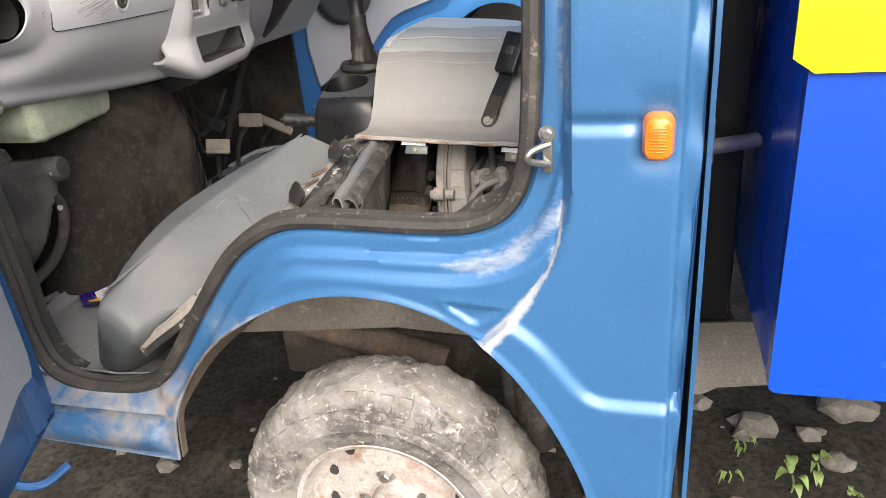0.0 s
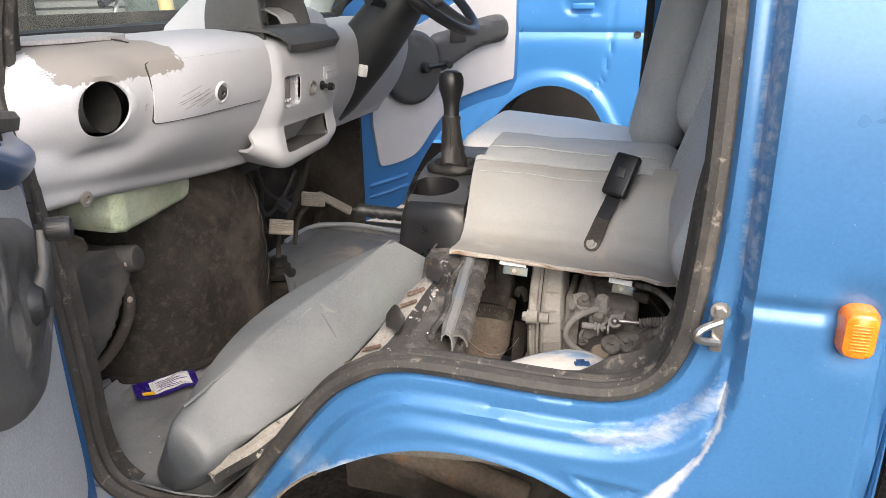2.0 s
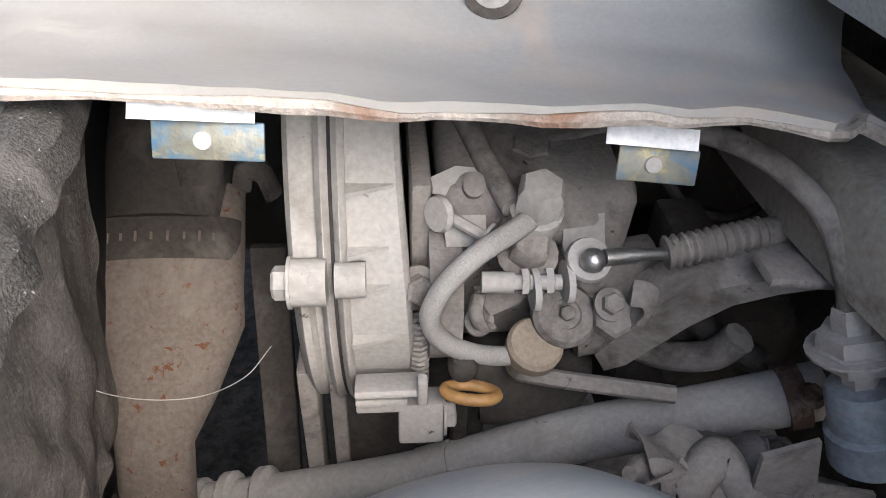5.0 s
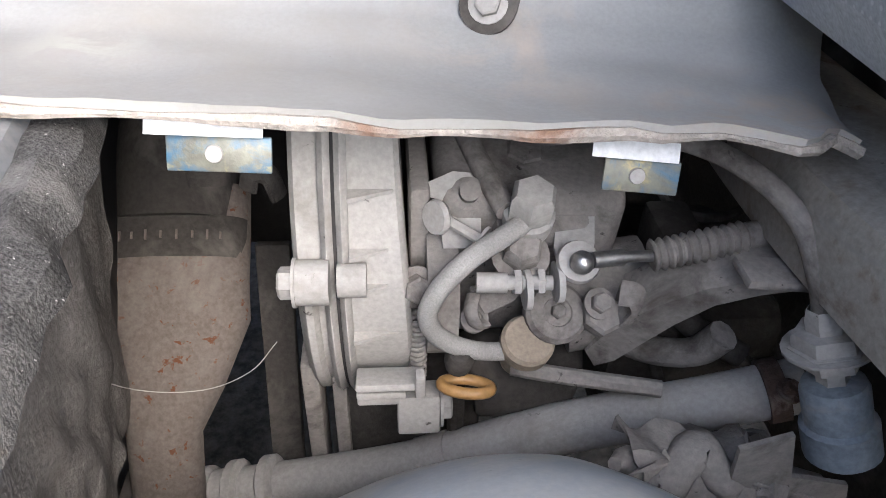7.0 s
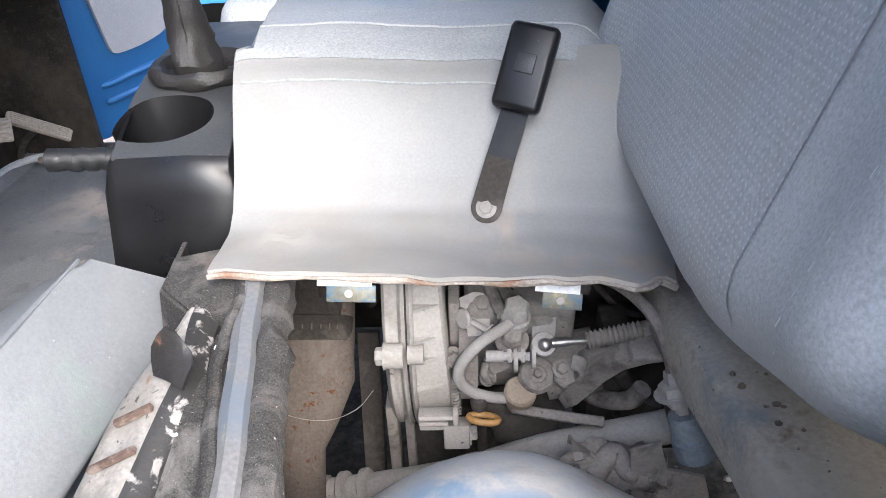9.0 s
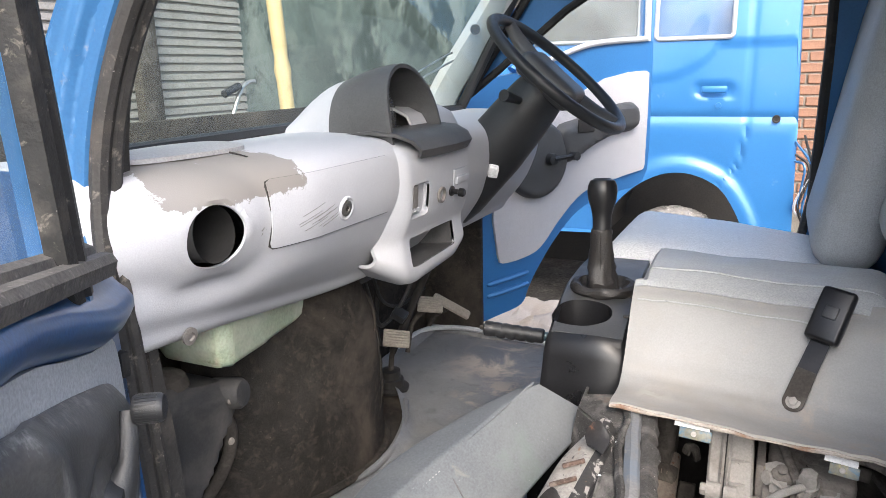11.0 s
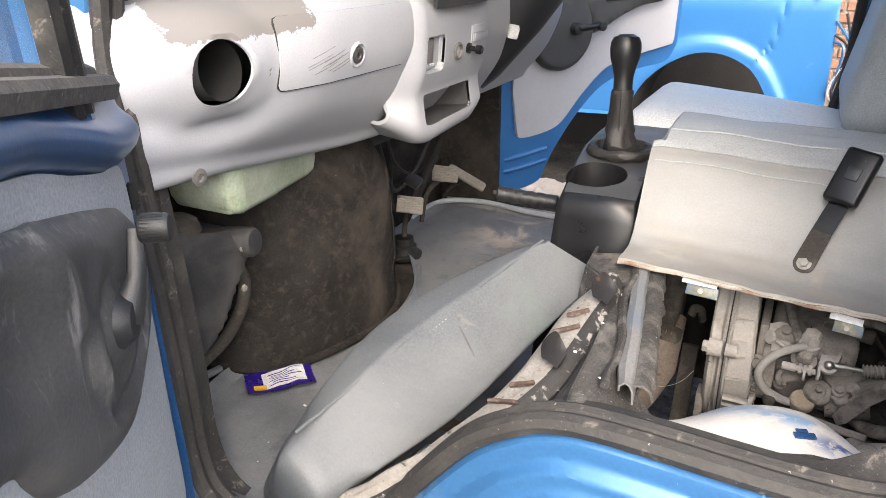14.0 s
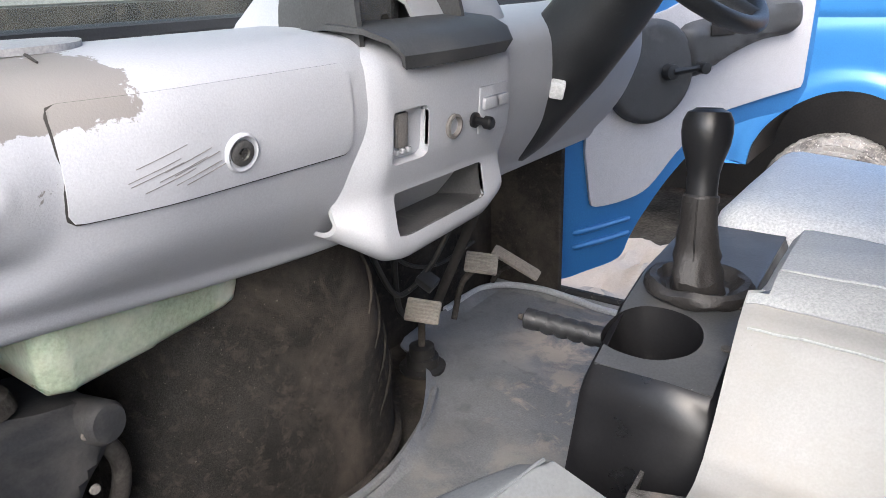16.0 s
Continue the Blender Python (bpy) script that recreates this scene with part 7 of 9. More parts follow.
part("door_shell", bm, M_blue_dark, ndoor, "scratched dark blue door shell")
bm = B()
rows = []
for u in np.linspace(-0.045, 0.72, 60):
    z0 = float(np.interp(u, (-0.05, 0.03, 0.07, 0.146, 0.234, 0.40, 0.70), (1.014, 1.016, 1.022, 1.044, 1.068, 1.090, 1.10)))
    sw = 0.003 * math.sin(u * 22)
    end = float(smooth(-0.045, -0.020, u))
    rows.append([ndp(u, z0 + h, 0.003 + (d + sw) * end) for h, d in ((0.0, 0.0), (0.006, 0.013), (0.014, 0.022), (0.024, 0.027), (0.034, 0.027), (0.043, 0.022), (0.050, 0.014), (0.056, 0.009), (0.064, 0.007), (0.072, 0.006))])
sheet(bm, rows, 0.003)
part("waist_ledge", bm, M_blue_dark, ndoor, "rounded scratched blue ledge")
bm = B()
TRIM = [tuple(p) for p in spline([(0.0, 0.56), (0.10, 0.575), (0.35, 0.60), (0.60, 0.70), (0.70, 0.90), (0.70, 1.10), (0.40, 1.090), (0.234, 1.070), (0.146, 1.044), (0.07, 1.024), (0.03, 1.020), (0.005, 0.998), (-0.004, 0.90), (-0.006, 0.70)], 4, True)]
plate(bm, TRIM, nd_place(0.012), 0.008, 0.03)
part("trim_panel", bm, M_trimdirty, ndoor, "dusty grey-blue trim panel")
bm = B()
POCKET = [(0.042, 0.976), (0.022, 0.934), (0.030, 0.872), (0.075, 0.830), (0.160, 0.795), (0.25, 0.82), (0.317, 0.857), (0.342, 0.887), (0.354, 0.906), (0.40, 0.918), (0.60, 0.95), (0.66, 1.00), (0.62, 1.075), (0.307, 1.05), (0.222, 1.033), (0.11, 1.002)]
POCK = [tuple(p) for p in spline(POCKET, 4, True)]
def pock_relief(u, z):
    uv = np.stack([u, z], 1)
    d = seg_dist(uv, POCK + POCK[:1])
    k = 0.018 * (1 - (1 - np.clip(d / 0.035, 0, 1)) ** 2.2)
    k = k + 0.009 * np.exp(-((u - 0.245 - 0.25 * (z - 0.95)) / 0.022) ** 2) * smooth(0.82, 0.90, z)
    k = k - 0.006 * np.exp(-((np.hypot((u - 0.176), (z - 0.918) * 0.8) - 0.036) / 0.007) ** 2)
    k = k - 0.020 * np.exp(-((u - 0.335) / 0.040) ** 2 - ((z - 0.985) / 0.045) ** 2)
    k = k - 0.008 * np.exp(-((np.hypot(u - 0.165, z - 0.93) - 0.085) / 0.010) ** 2) * (z < 0.95) * (u < 0.3) + 0.007 * np.exp(-((np.hypot(u - 0.165, z - 0.93)) / 0.06) ** 4)
    return k
plate(bm, POCK, nd_place(0.014, pock_relief), 0.006, 0.009)
pck = part("door_pocket", bm, M_nearblack, ndoor, "scuffed black plastic door pocket, sky sheen in its colour")
def pocket_wear(x, y, z):
    u = (x - NA[0]) * NU[0] + (y - NA[1]) * NU[1]
    top = np.interp(u, (0.05, 0.12, 0.20, 0.30), (0.975, 1.005, 1.033, 1.050))
    w = 0.42 * np.exp(-((top - z) / 0.022) ** 2)
    w = np.maximum(w, 0.30 * np.exp(-((u - 0.245 - 0.25 * (z - 0.95)) / 0.025) ** 2))
    w = np.maximum(w, 0.36 * np.exp(-((np.hypot(u - 0.165, z - 0.93) - 0.105) / 0.020) ** 2))
    return np.maximum(w, 0.18)
worn(pck, pocket_wear)
bm = B()
wh = ndp(0.176, 0.922, 0.030)
lathe(bm, [(0.026, -0.008), (0.024, 0.010), (0.016, 0.020), (0, 0.022)], axis(wh, NN), 22)
win = part("winder_hub", bm, M_blacknew, pck, "black winder hub")
bm = B()
wk = Vector((-1.003, -0.118, 0.992))
tube(bm, [wh + Vector(NN) * 0.010, wh.lerp(wk, 0.45) + Vector(NN) * 0.004, wk - Vector(NN) * 0.016], [0.017, 0.0085, 0.0075], 10, flat=0.6)
part("winder_arm", bm, M_blacknew, pck, "black winder arm")
bm = B()
lathe(bm, [(0.0, -0.012), (0.0118, -0.012), (0.0130, -0.010), (0.0130, 0.010), (0.0112, 0.0135), (0, 0.0135)], axis(wk, NN), 26)
for k in range(26):
    a = 2 * math.pi * k / 26
    box(bm, (0.0008, 0.0016, 0.018), axis(wk, NN) @ Matrix.Rotation(a, 4, "Z") @ xf((0.0130, 0, 0)), 0)
part("winder_knob", bm, M_blacknew, pck, "ribbed black winder knob")
bm = B()
rows = []
for t in np.linspace(0, 1, 22):
    u = 0.025 + 0.70 * t
    z = 1.094 + 0.10 * t
    rows.append([ndp(u, z - 0.012, 0.008), ndp(u, z - 0.010, 0.026), ndp(u, z + 0.004, 0.030), ndp(u, z + 0.012, 0.026), ndp(u, z + 0.014, 0.016), ndp(u, z + 0.008, 0.013), ndp(u, z + 0.020, 0.010), ndp(u, z + 0.024, 0.002), ndp(u, z + 0.020, -0.01)])
sheet(bm, rows, 0.004)
part("waist_seal", bm, M_seal, ndoor, "cracked grey rubber window seal")
bm = B()
rows = []
for t in np.linspace(0, 1, 14):
    u0, z = 0.085 + 0.05 * t + 0.06 * max(0, t - 0.5) ** 2, 1.085 + 0.42 * t
    rows.append([ndp(u0 + 0.045, z, 0.004), ndp(u0 + 0.043, z, 0.020), ndp(u0 + 0.030, z, 0.024), ndp(u0 + 0.022, z, 0.014), ndp(u0 + 0.012, z, 0.024), ndp(u0, z, 0.022), ndp(u0 - 0.002, z, 0.0)])
sheet(bm, rows, 0.004)
part("window_channel", bm, M_rubber, ndoor, "worn black window channel")
bm = B()
rows = []
for t in np.linspace(0, 1, 14):
    u0, z = 0.085 + 0.05 * t + 0.06 * max(0, t - 0.5) ** 2, 1.06 + 0.45 * t
    rows.append([ndp(u0 + 0.004, z, 0.020), ndp(u0 - 0.012, z, 0.018), ndp(u0 - 0.020, z, 0.0), ndp(u0 - 0.018, z, -0.030)])
sheet(bm, rows, 0.004)
part("window_frame", bm, M_blue, ndoor, "blue window frame")
bm = B()
sheet(bm, [[ndp(u, z, 0.002) for u in np.linspace(0.125 + 0.12 * (z - 1.08), 0.72, 6)] for z in np.linspace(1.08, 1.50, 5)])
gob = part("window_glass", bm, M_glass_dusty, ndoor, "dusty side window glass")
gob.visible_shadow = False
bm = B()
box(bm, (0.025, 0.012, 0.03), Matrix.Translation((-1.168, -0.010, 0.965)), 0.003)
hexbolt(bm, (-1.166, -0.018, 0.972), (0, -1, 0), 0.004)
part("hinge", bm, M_rubber, ndoor, "rusty door hinge")
bm = B()
tube(bm, [(-1.225, -0.06, 0.355), (-1.21, -0.075, 0.340), (-1.17, -0.06, 0.335), (-1.15, -0.02, 0.345)], 0.008, 8)
part("door_bottom_lip", bm, M_blue_dark, ndoor, "bent blue lower lip")

# ---- far door ----
fdoor = thing("open_driver_door", "open blue driver door with pale grey trim panel", "door", (-1.4, 1.5, 0.5))
FH, FD, FN = np.array([-1.45, 1.42, 0.0]), np.array([0.531, 0.848, 0.0]), np.array([0.848, -0.531, 0.0])
def fd_place(off=0.0, relief=None):
    def f(uv):
        o = np.full(len(uv), float(off))
        if relief is not None:
            o = o + relief(uv[:, 0], uv[:, 1])
        return FH + uv[:, :1] * FD + np.stack([0 * uv[:, 0], 0 * uv[:, 0], uv[:, 1]], 1) + o[:, None] * FN, np.tile(-FN, (len(uv), 1))
    return f
def fdp(u, z, off=0.0):
    return Vector(FH + u * FD + np.array([0, 0, z]) + off * FN)
FSH = [tuple(p) for p in spline([(0.10, 0.50), (0.135, 0.463), (0.22, 0.472), (0.318, 0.492), (0.350, 0.545), (0.385, 0.60), (0.47, 0.702), (0.58, 0.790), (0.72, 0.828), (0.87, 0.846), (0.918, 0.90)], 4)] + [(0.925, 1.0), (0.922, 1.36), (0.60, 1.345), (0.45, 1.30), (0.30, 1.26), (0.10, 1.24), (0.10, 1.1)]
bm = B()
plate(bm, FSH, fd_place(), 0.05, 0.018)
part("door_shell", bm, M_blue2, fdoor, "light blue painted door shell")
for z0 in (0.592, 0.552):
    bm = B()
    tube(bm, [fdp(u, z0 + 0.1 * (u - 0.25), o) for u, o in ((0.178, -0.004), (0.186, 0.001), (0.26, 0.002), (0.336, 0.001), (0.345, -0.004))], [0.004, 0.008, 0.009, 0.008, 0.004], 10, 4)
    part("pressed_rib", bm, M_blue2, fdoor)
FTR = [tuple(p) for p in spline([(0.216, 0.672), (0.232, 0.652), (0.32, 0.658), (0.395, 0.684), (0.48, 0.770), (0.585, 0.850), (0.72, 0.880), (0.885, 0.905)], 4)] + [(0.892, 0.92), (0.897, 1.10), (0.897, 1.25), (0.880, 1.258), (0.80, 1.255), (0.68, 1.235), (0.55, 1.185), (0.42, 1.13), (0.30, 1.10), (0.20, 1.05), (0.195, 0.80)]
bm = B()
plate(bm, FTR, fd_place(0.010), 0.010, 0.04)
part("trim_panel", bm, M_trim, fdoor, "pale grey trim panel")
bm = B()
lathe(bm, [(0.128, 0.0), (0.127, 0.014), (0.122, 0.021), (0.112, 0.025), (0.100, 0.024), (0.060, 0.028), (0, 0.029)], axis(fdp(0.366, 0.984, 0.012), FN), 44)
sp = part("speaker_cover", bm, M_hood, fdoor, "round black speaker cover")
bm = B()
ARM = [tuple(p) for p in spline([(0.455, 1.080), (0.55, 1.108), (0.68, 1.138), (0.80, 1.152), (0.838, 1.12), (0.826, 1.058), (0.72, 1.042), (0.62, 1.010), (0.52, 0.965), (0.475, 0.98)], 4, True)]
plate(bm, ARM, fd_place(0.014, lambda u, z: 0.030 * np.clip(seg_dist(np.stack([u, z], 1), ARM + ARM[:1]) / 0.02, 0, 1) ** 0.6), 0.004, 0.014)
part("armrest", bm, M_hood, fdoor, "dark grey armrest")
bm = B()
box(bm, (0.075, 0.004, 0.045), Matrix.Translation(fdp(0.56, 1.085, 0.046)) @ Matrix.Rotation(math.atan2(FD[1], FD[0]), 4, "Z"), 0.003)
part("handle_recess", bm, M_dark, fdoor, "dark door handle recess")
bm = B()
hub = fdp(0.405, 0.985, 0.040)
lathe(bm, [(0.020, 0), (0.018, 0.022), (0, 0.026)], axis(hub, FN), 18)
tube(bm, [hub + Vector(FN) * 0.018, fdp(0.487, 0.990, 0.062)], [0.012, 0.010], 10, 2, flat=0.7)
lathe(bm, [(0, -0.01), (0.014, -0.01), (0.014, 0.018), (0, 0.020)], axis(fdp(0.490, 0.990, 0.062), FN), 16)
part("winder", bm, M_blacknew, fdoor, "black window winder")
for (pts, r, nm) in (([(0.908, 1.34), (0.905, 1.55), (0.895, 1.78)], 0.022, "rear_frame"), ([(0.30, 1.27), (0.45, 1.46), (0.62, 1.64), (0.76, 1.74), (0.895, 1.79)], 0.018, "front_frame")):
    bm = B()
    tube(bm, [fdp(u, z, -0.025) for u, z in pts], r, 8, 5)
    part(nm, bm, M_blue2, fdoor, "light blue window frame")
bm = B()
tube(bm, [fdp(u, z, -0.004) for u, z in ((0.895, 1.36), (0.892, 1.55), (0.885, 1.77))], 0.012, 8, 5)
tube(bm, [fdp(u, z, 0.004) for u, z in ((0.30, 1.265), (0.45, 1.305), (0.62, 1.350), (0.88, 1.368))], 0.010, 8, 5)
part("window_seal", bm, M_vinyl2, fdoor, "grey window seal")
bm = B()
bm.faces.new([bm.verts.new(fdp(u, z, -0.02)) for u, z in ((0.32, 1.27), (0.62, 1.345), (0.90, 1.36), (0.89, 1.77), (0.76, 1.73), (0.62, 1.63), (0.45, 1.45))])
gob = part("window_glass", bm, M_glass_dusty, fdoor, "dusty window glass")
gob.visible_shadow = False
sk = thing("crumpled_sack", "crumpled cream cloth sack on the ground", "sack", (-1.5, 2.2, 0.0))
bm = B()
rows = []
for u in np.linspace(0, 1, 40):
    row = []
    for v in np.linspace(0, 1, 26):
        x, y = -2.00 + 0.95 * u, 1.75 + 1.05 * v
        e = min(u, 1 - u, v, 1 - v)
        row.append((x, y, 0.02 + min(1, e * 6) * (0.17 + 0.09 * noise.noise((u * 5, v * 5, 0)) + 0.05 * abs(noise.noise((u * 11, v * 11, 4))) + 0.02 * noise.noise((u * 30, v * 30, 2)))))
    rows.append(row)
sheet(bm, rows)
part("cloth", bm, M_cloth, sk)

# ---- second blue truck ----
t2 = thing("parked_truck", "light blue mini truck parked alongside", "truck", (-1.06, 3.6, 0.0))
DX, Y2 = -0.39, 3.15
A2 = [(x + DX, z + 0.055) for x, z in ARCH]
O2 = [(-2.2, 0.40)] + A2 + [(-0.445, 0.30), (-0.437, 0.5), (-0.450, 1.0), (-0.490, 1.93), (-1.25, 1.93), (-1.52, 1.78), (-1.80, 1.52), (-2.05, 1.30), (-2.2, 1.1)]
W2 = rrect(-1.105, 1.40, -0.755, 1.81, 0.02)
W2b = [(-1.19, 1.40), (-1.19, 1.80), (-1.32, 1.77), (-1.52, 1.62), (-1.70, 1.44), (-1.72, 1.40)]
CREASE = [tuple(p) for p in spline([(-1.25, 1.20), (-1.05, 1.215), (-0.95, 1.25), (-0.86, 1.31), (-0.82, 1.37)], 5)]
def t2_place(uv):
    x, z = uv[:, 0], uv[:, 1]
    ad = seg_dist(uv, A2)
    y = Y2 + 0.022 * smooth(0.03, 0.09, ad) + 0.010 * np.exp(-((z - 1.03) / 0.014) ** 2) + 0.10 * np.maximum(0, z - 1.1) ** 1.6
    seam = np.minimum(np.abs(x + 0.664) + 5 * (z < 0.99), seg_dist(uv, [(-0.664, 1.0), (-0.70, 0.80), (-0.775, 0.70)]))
    y = y + 0.012 * np.exp(-(seam / 0.007) ** 2)
    y = y + 0.010 * smooth(0.02, -0.02, z - np.interp(x, [p[0] for p in CREASE], [p[1] for p in CREASE])) * smooth(0.95, 1.05, z)
    for (hx_, hz_, hw, hh) in ((-0.822, 1.155, 0.085, 0.03),):
        y = y + 0.016 * np.exp(-((x - hx_) / hw) ** 6 - ((z - hz_) / hh) ** 6)
    return np.stack([x, y, z], 1), np.tile((0, 1.0, 0), (len(uv), 1))
bm = B()
plate(bm, O2, t2_place, 0.012, 0.017, [W2, W2b])
sp2 = part("side_panel", bm, M_blue2, t2, "light blue side panel")
def ty(z):
    return Y2 + 0.022 + 0.10 * max(0, z - 1.1) ** 1.6
for loop in (W2, W2b):
    bm = B()
    tube(bm, [(x, ty(z) - 0.004, z) for x, z in loop], 0.011, 8, 1, closed=True, smooth=False)
    part("window_seal", bm, M_vinyl2, t2, "grey rubber window seal")
    bm = B()
    bm.faces.new([bm.verts.new((x, ty(z) + 0.008, z)) for x, z in loop])
    gob = part("window_glass", bm, M_glass_dusty, t2, "dusty window glass")
    gob.visible_shadow = False
bm = B()
box(bm, (0.115, 0.014, 0.034), xf((-0.822, Y2 + 0.014, 1.160)), 0.008, 3)
part("door_handle", bm, M_blue2, t2, "blue door handle")
bm = B()
lathe(bm, [(0.014, 0), (0.013, 0.004), (0, 0.004)], axis((-0.80, Y2 + 0.022, 1.085), (0, -1, 0)), 18)
part("key_lock", bm, M_blue2, t2)
bm = B()
for (r, h) in ((0.028, 0.003),):
    lathe(bm, [(0.019, 0), (0.018, 0.005), (0.012, 0.005), (0.010, 0.002), (0, 0.002)], axis((-0.543, Y2 + 0.020, 1.022), (0, -1, 0)), 22)
part("fuel_cap", bm, M_dark, t2, "dark fuel filler cap")
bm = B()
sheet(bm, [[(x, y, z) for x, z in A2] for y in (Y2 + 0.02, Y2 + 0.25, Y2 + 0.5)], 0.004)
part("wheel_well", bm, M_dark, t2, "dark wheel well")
# added dark sheet: stands for shade in and under the parked truck
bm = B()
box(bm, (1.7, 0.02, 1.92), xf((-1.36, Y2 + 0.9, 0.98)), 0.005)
part("interior_shade", bm, M_dark, t2, "dark sheet in place of the shaded cab interior")
bm = B()
cushion(bm, (0.5, 0.5, 0.35), xf((-0.95, Y2 + 0.45, 1.50), (0, 10, 0)), 0.06, 3, 0.02)
part("seat_back", bm, M_blue2, t2, "blue painted panel seen through the window")
def wheel2():
    return build_wheel("rear_parked_wheel", (-0.985, Y2 + 0.10, 0.285), "dusty grey tyre of the parked truck", s=1.03)
wheel_2 = wheel2()
for k in range(5):
    bm = B()
    r = random.Random(k)
    tube(bm, [(-0.44 + r.uniform(-0.02, 0.03), Y2 + 0.02, 0.95 - 0.03 * k), (-0.39 + r.uniform(-0.02, 0.02), Y2 - 0.01, 0.80), (-0.42 + r.uniform(-0.02, 0.03), Y2, 0.62), (-0.38, Y2 + 0.03, 0.50 + 0.02 * k)], 0.006, 6)
    part("wire", bm, (M_rubber, M_blue, M_vinyl2)[k % 3], t2, "loose wires")

# ---- cargo body of the stripped truck ----
cargo = thing("cargo_body", "bright blue and yellow steel cargo body", "cargo body", (0.8, 0.7, 0.6))
bm = B()
def cargo_place(uv):
    x, z = uv[:, 0], uv[:, 1]
    rec = smooth(0.055, 0.075, x) * smooth(0.705, 0.715, z)
    return np.stack([x, -0.040 + 0.010 * rec, z], 1), np.tile((0, 1.0, 0), (len(uv), 1))
plate(bm, rrect(-0.050, 0.628, 2.1, 1.85, 0.010, 3), cargo_place, 0.02, 0.035)
part("side_panel", bm, M_cargo, cargo, "bright blue gloss side panel")
bm = B()
box(bm, (0.02, 1.46, 1.22), xf((-0.038, 0.715, 1.239)), 0.006)
part("front_panel", bm, M_cargo, cargo, "bright blue gloss front panel")
bm = B()
plate(bm, [(-0.066, 1.010), (-0.046, 0.996), (1.9, 0.996), (1.9, 1.60), (-0.066, 1.60)], flat_place(y=-0.0465), 0.004)
part("yellow_panel", bm, M_yellow, cargo, "bright yellow gloss panel")
bm = B()
box(bm, (2.1, 1.46, 0.02), xf((1.02, 0.71, 0.72)), 0.004)
part("bed_floor", bm, M_mud, cargo, "muddy bed floor")
bm = B()
box(bm, (0.055, 0.05, 1.2), xf((-0.098, 0.19, 1.20)), 0.012)
part("corner_post", bm, M_black, cargo, "black rubber-coated post")
bm = B()
tube(bm, [(-0.150, 0.10, 0.876), (-0.06, 0.15, 0.874)], 0.010, 10, 2)
box(bm, (0.012, 0.02, 0.06), xf((-0.118, 0.135, 0.880)), 0.003)
part("latch_bar", bm, M_steel, cargo, "dusty steel latch bar")
bm = B()
plate(bm, [(-0.125, 0.515), (0.03, 0.530), (0.10, 0.535), (0.10, 0.425), (0.035, 0.408), (-0.06, 0.392), (-0.085, 0.375), (-0.125, 0.372)], flat_place(y=0.30), 0.006)
part("bed_bracket", bm, M_dustgrey, cargo, "dusty grey-brown steel bed bracket")

# ---- shop front and yard ----
bm = B()
X0 = -3.3
rows = []
z = 0.0
for i in range(90):
    for dz, dx in ((0.0, 0.0), (0.006, 0.016), (0.030, 0.016), (0.036, 0.0)):
        rows.append([(X0 + dx, y, z + dz) for y in (-6.0, 0, 1.0, 2.75)])
    z += 0.042
sheet(bm, rows)
tagged(part("shutter_wall", bm, M_shutter, None, smooth=False, kind="structure"), "grey corrugated steel roller shutter", "shutter")
bm = B()
box(bm, (0.06, 0.12, 3.0), xf((X0 + 0.05, 2.02, 1.4)), 0.01)
tagged(part("shutter_guide", bm, M_dust3, None, kind="structure"), "dark steel shutter guide", "trim")
bm = B()
box(bm, (0.3, 9.0, 4.4), xf((X0 - 0.2, 7.25, 2.2)), 0.02)
tagged(part("wall_dark", bm, surf("dark_green_grey_plaster", (0.10, 0.125, 0.115), 0.9, 0, 0.4, 1.8, 30, 0.3, patches=(((0.20, 0.22, 0.20), 1.2, 0.5, 0.62, 0.9), ((0.04, 0.055, 0.05), 2.5, 0.52, 0.6, 0.9))), None, kind="structure"), "dark stained shop wall", "wall")
pole = thing("bamboo_pole", "dry yellow bamboo pole standing before the shutter", "pole", (-2.75, 2.49, 0.0))
bm = B()
hh = np.linspace(0, 3.2, 60)
tube(bm, [(-2.75 + 0.02 * math.sin(h), 2.49 - 0.092 * h, h) for h in hh], [0.036 + 0.006 * (i % 8 == 0) - 0.004 * (i % 8 == 1) for i in range(60)], 14, 1, smooth=False)
part("culm", bm, M_bamboo, pole)
bike = thing("bicycle_handlebar", "chrome bicycle handlebar with a black grip", "bicycle", (-2.75, 2.0, 0.0))
bm = B()
tube(bm, [(-2.75, 1.99, 1.06), (-2.75, 2.07, 1.20), (-2.75, 2.13, 1.245), (-2.75, 2.18, 1.25)], 0.010, 8)
tube(bm, [(-2.75, 1.99, 1.06), (-2.75, 1.97, 0.6), (-2.75, 1.97, 0.0)], 0.012, 8)
part("bar", bm, M_steel, bike)
bm = B()
tube(bm, [(-2.75, 1.97, 1.20), (-2.75, 2.07, 1.232)], 0.018, 10, 2)
part("grip", bm, M_blacknew, bike)
yard = B()
box(yard, (6.0, 0.3, 2.6), xf((1.6, 5.6, 1.1)), 0.01)
tagged(part("wall_back", yard, M_mortar, None, kind="structure"), "old mortar wall behind", "wall")
bm0 = B()
box(bm0, (0.235, 0.02, 0.066), None, 0.006, 1)
brick_me = None
for row in range(24):
    for col in range(8):
        if brick_me is None:
            ob = part("brick", bm0, M_brick, bpy.data.objects["wall_back"], smooth=False)
            brick_me = ob.data
        else:
            ob = new("brick", brick_me)
            ob.parent = bpy.data.objects["wall_back"]
        ob.location = (-1.0 + 0.25 * col + (0.125 if row % 2 else 0), 5.445 + 0.004 * math.sin(row * 7 + col * 3), 0.2 + 0.08 * row)
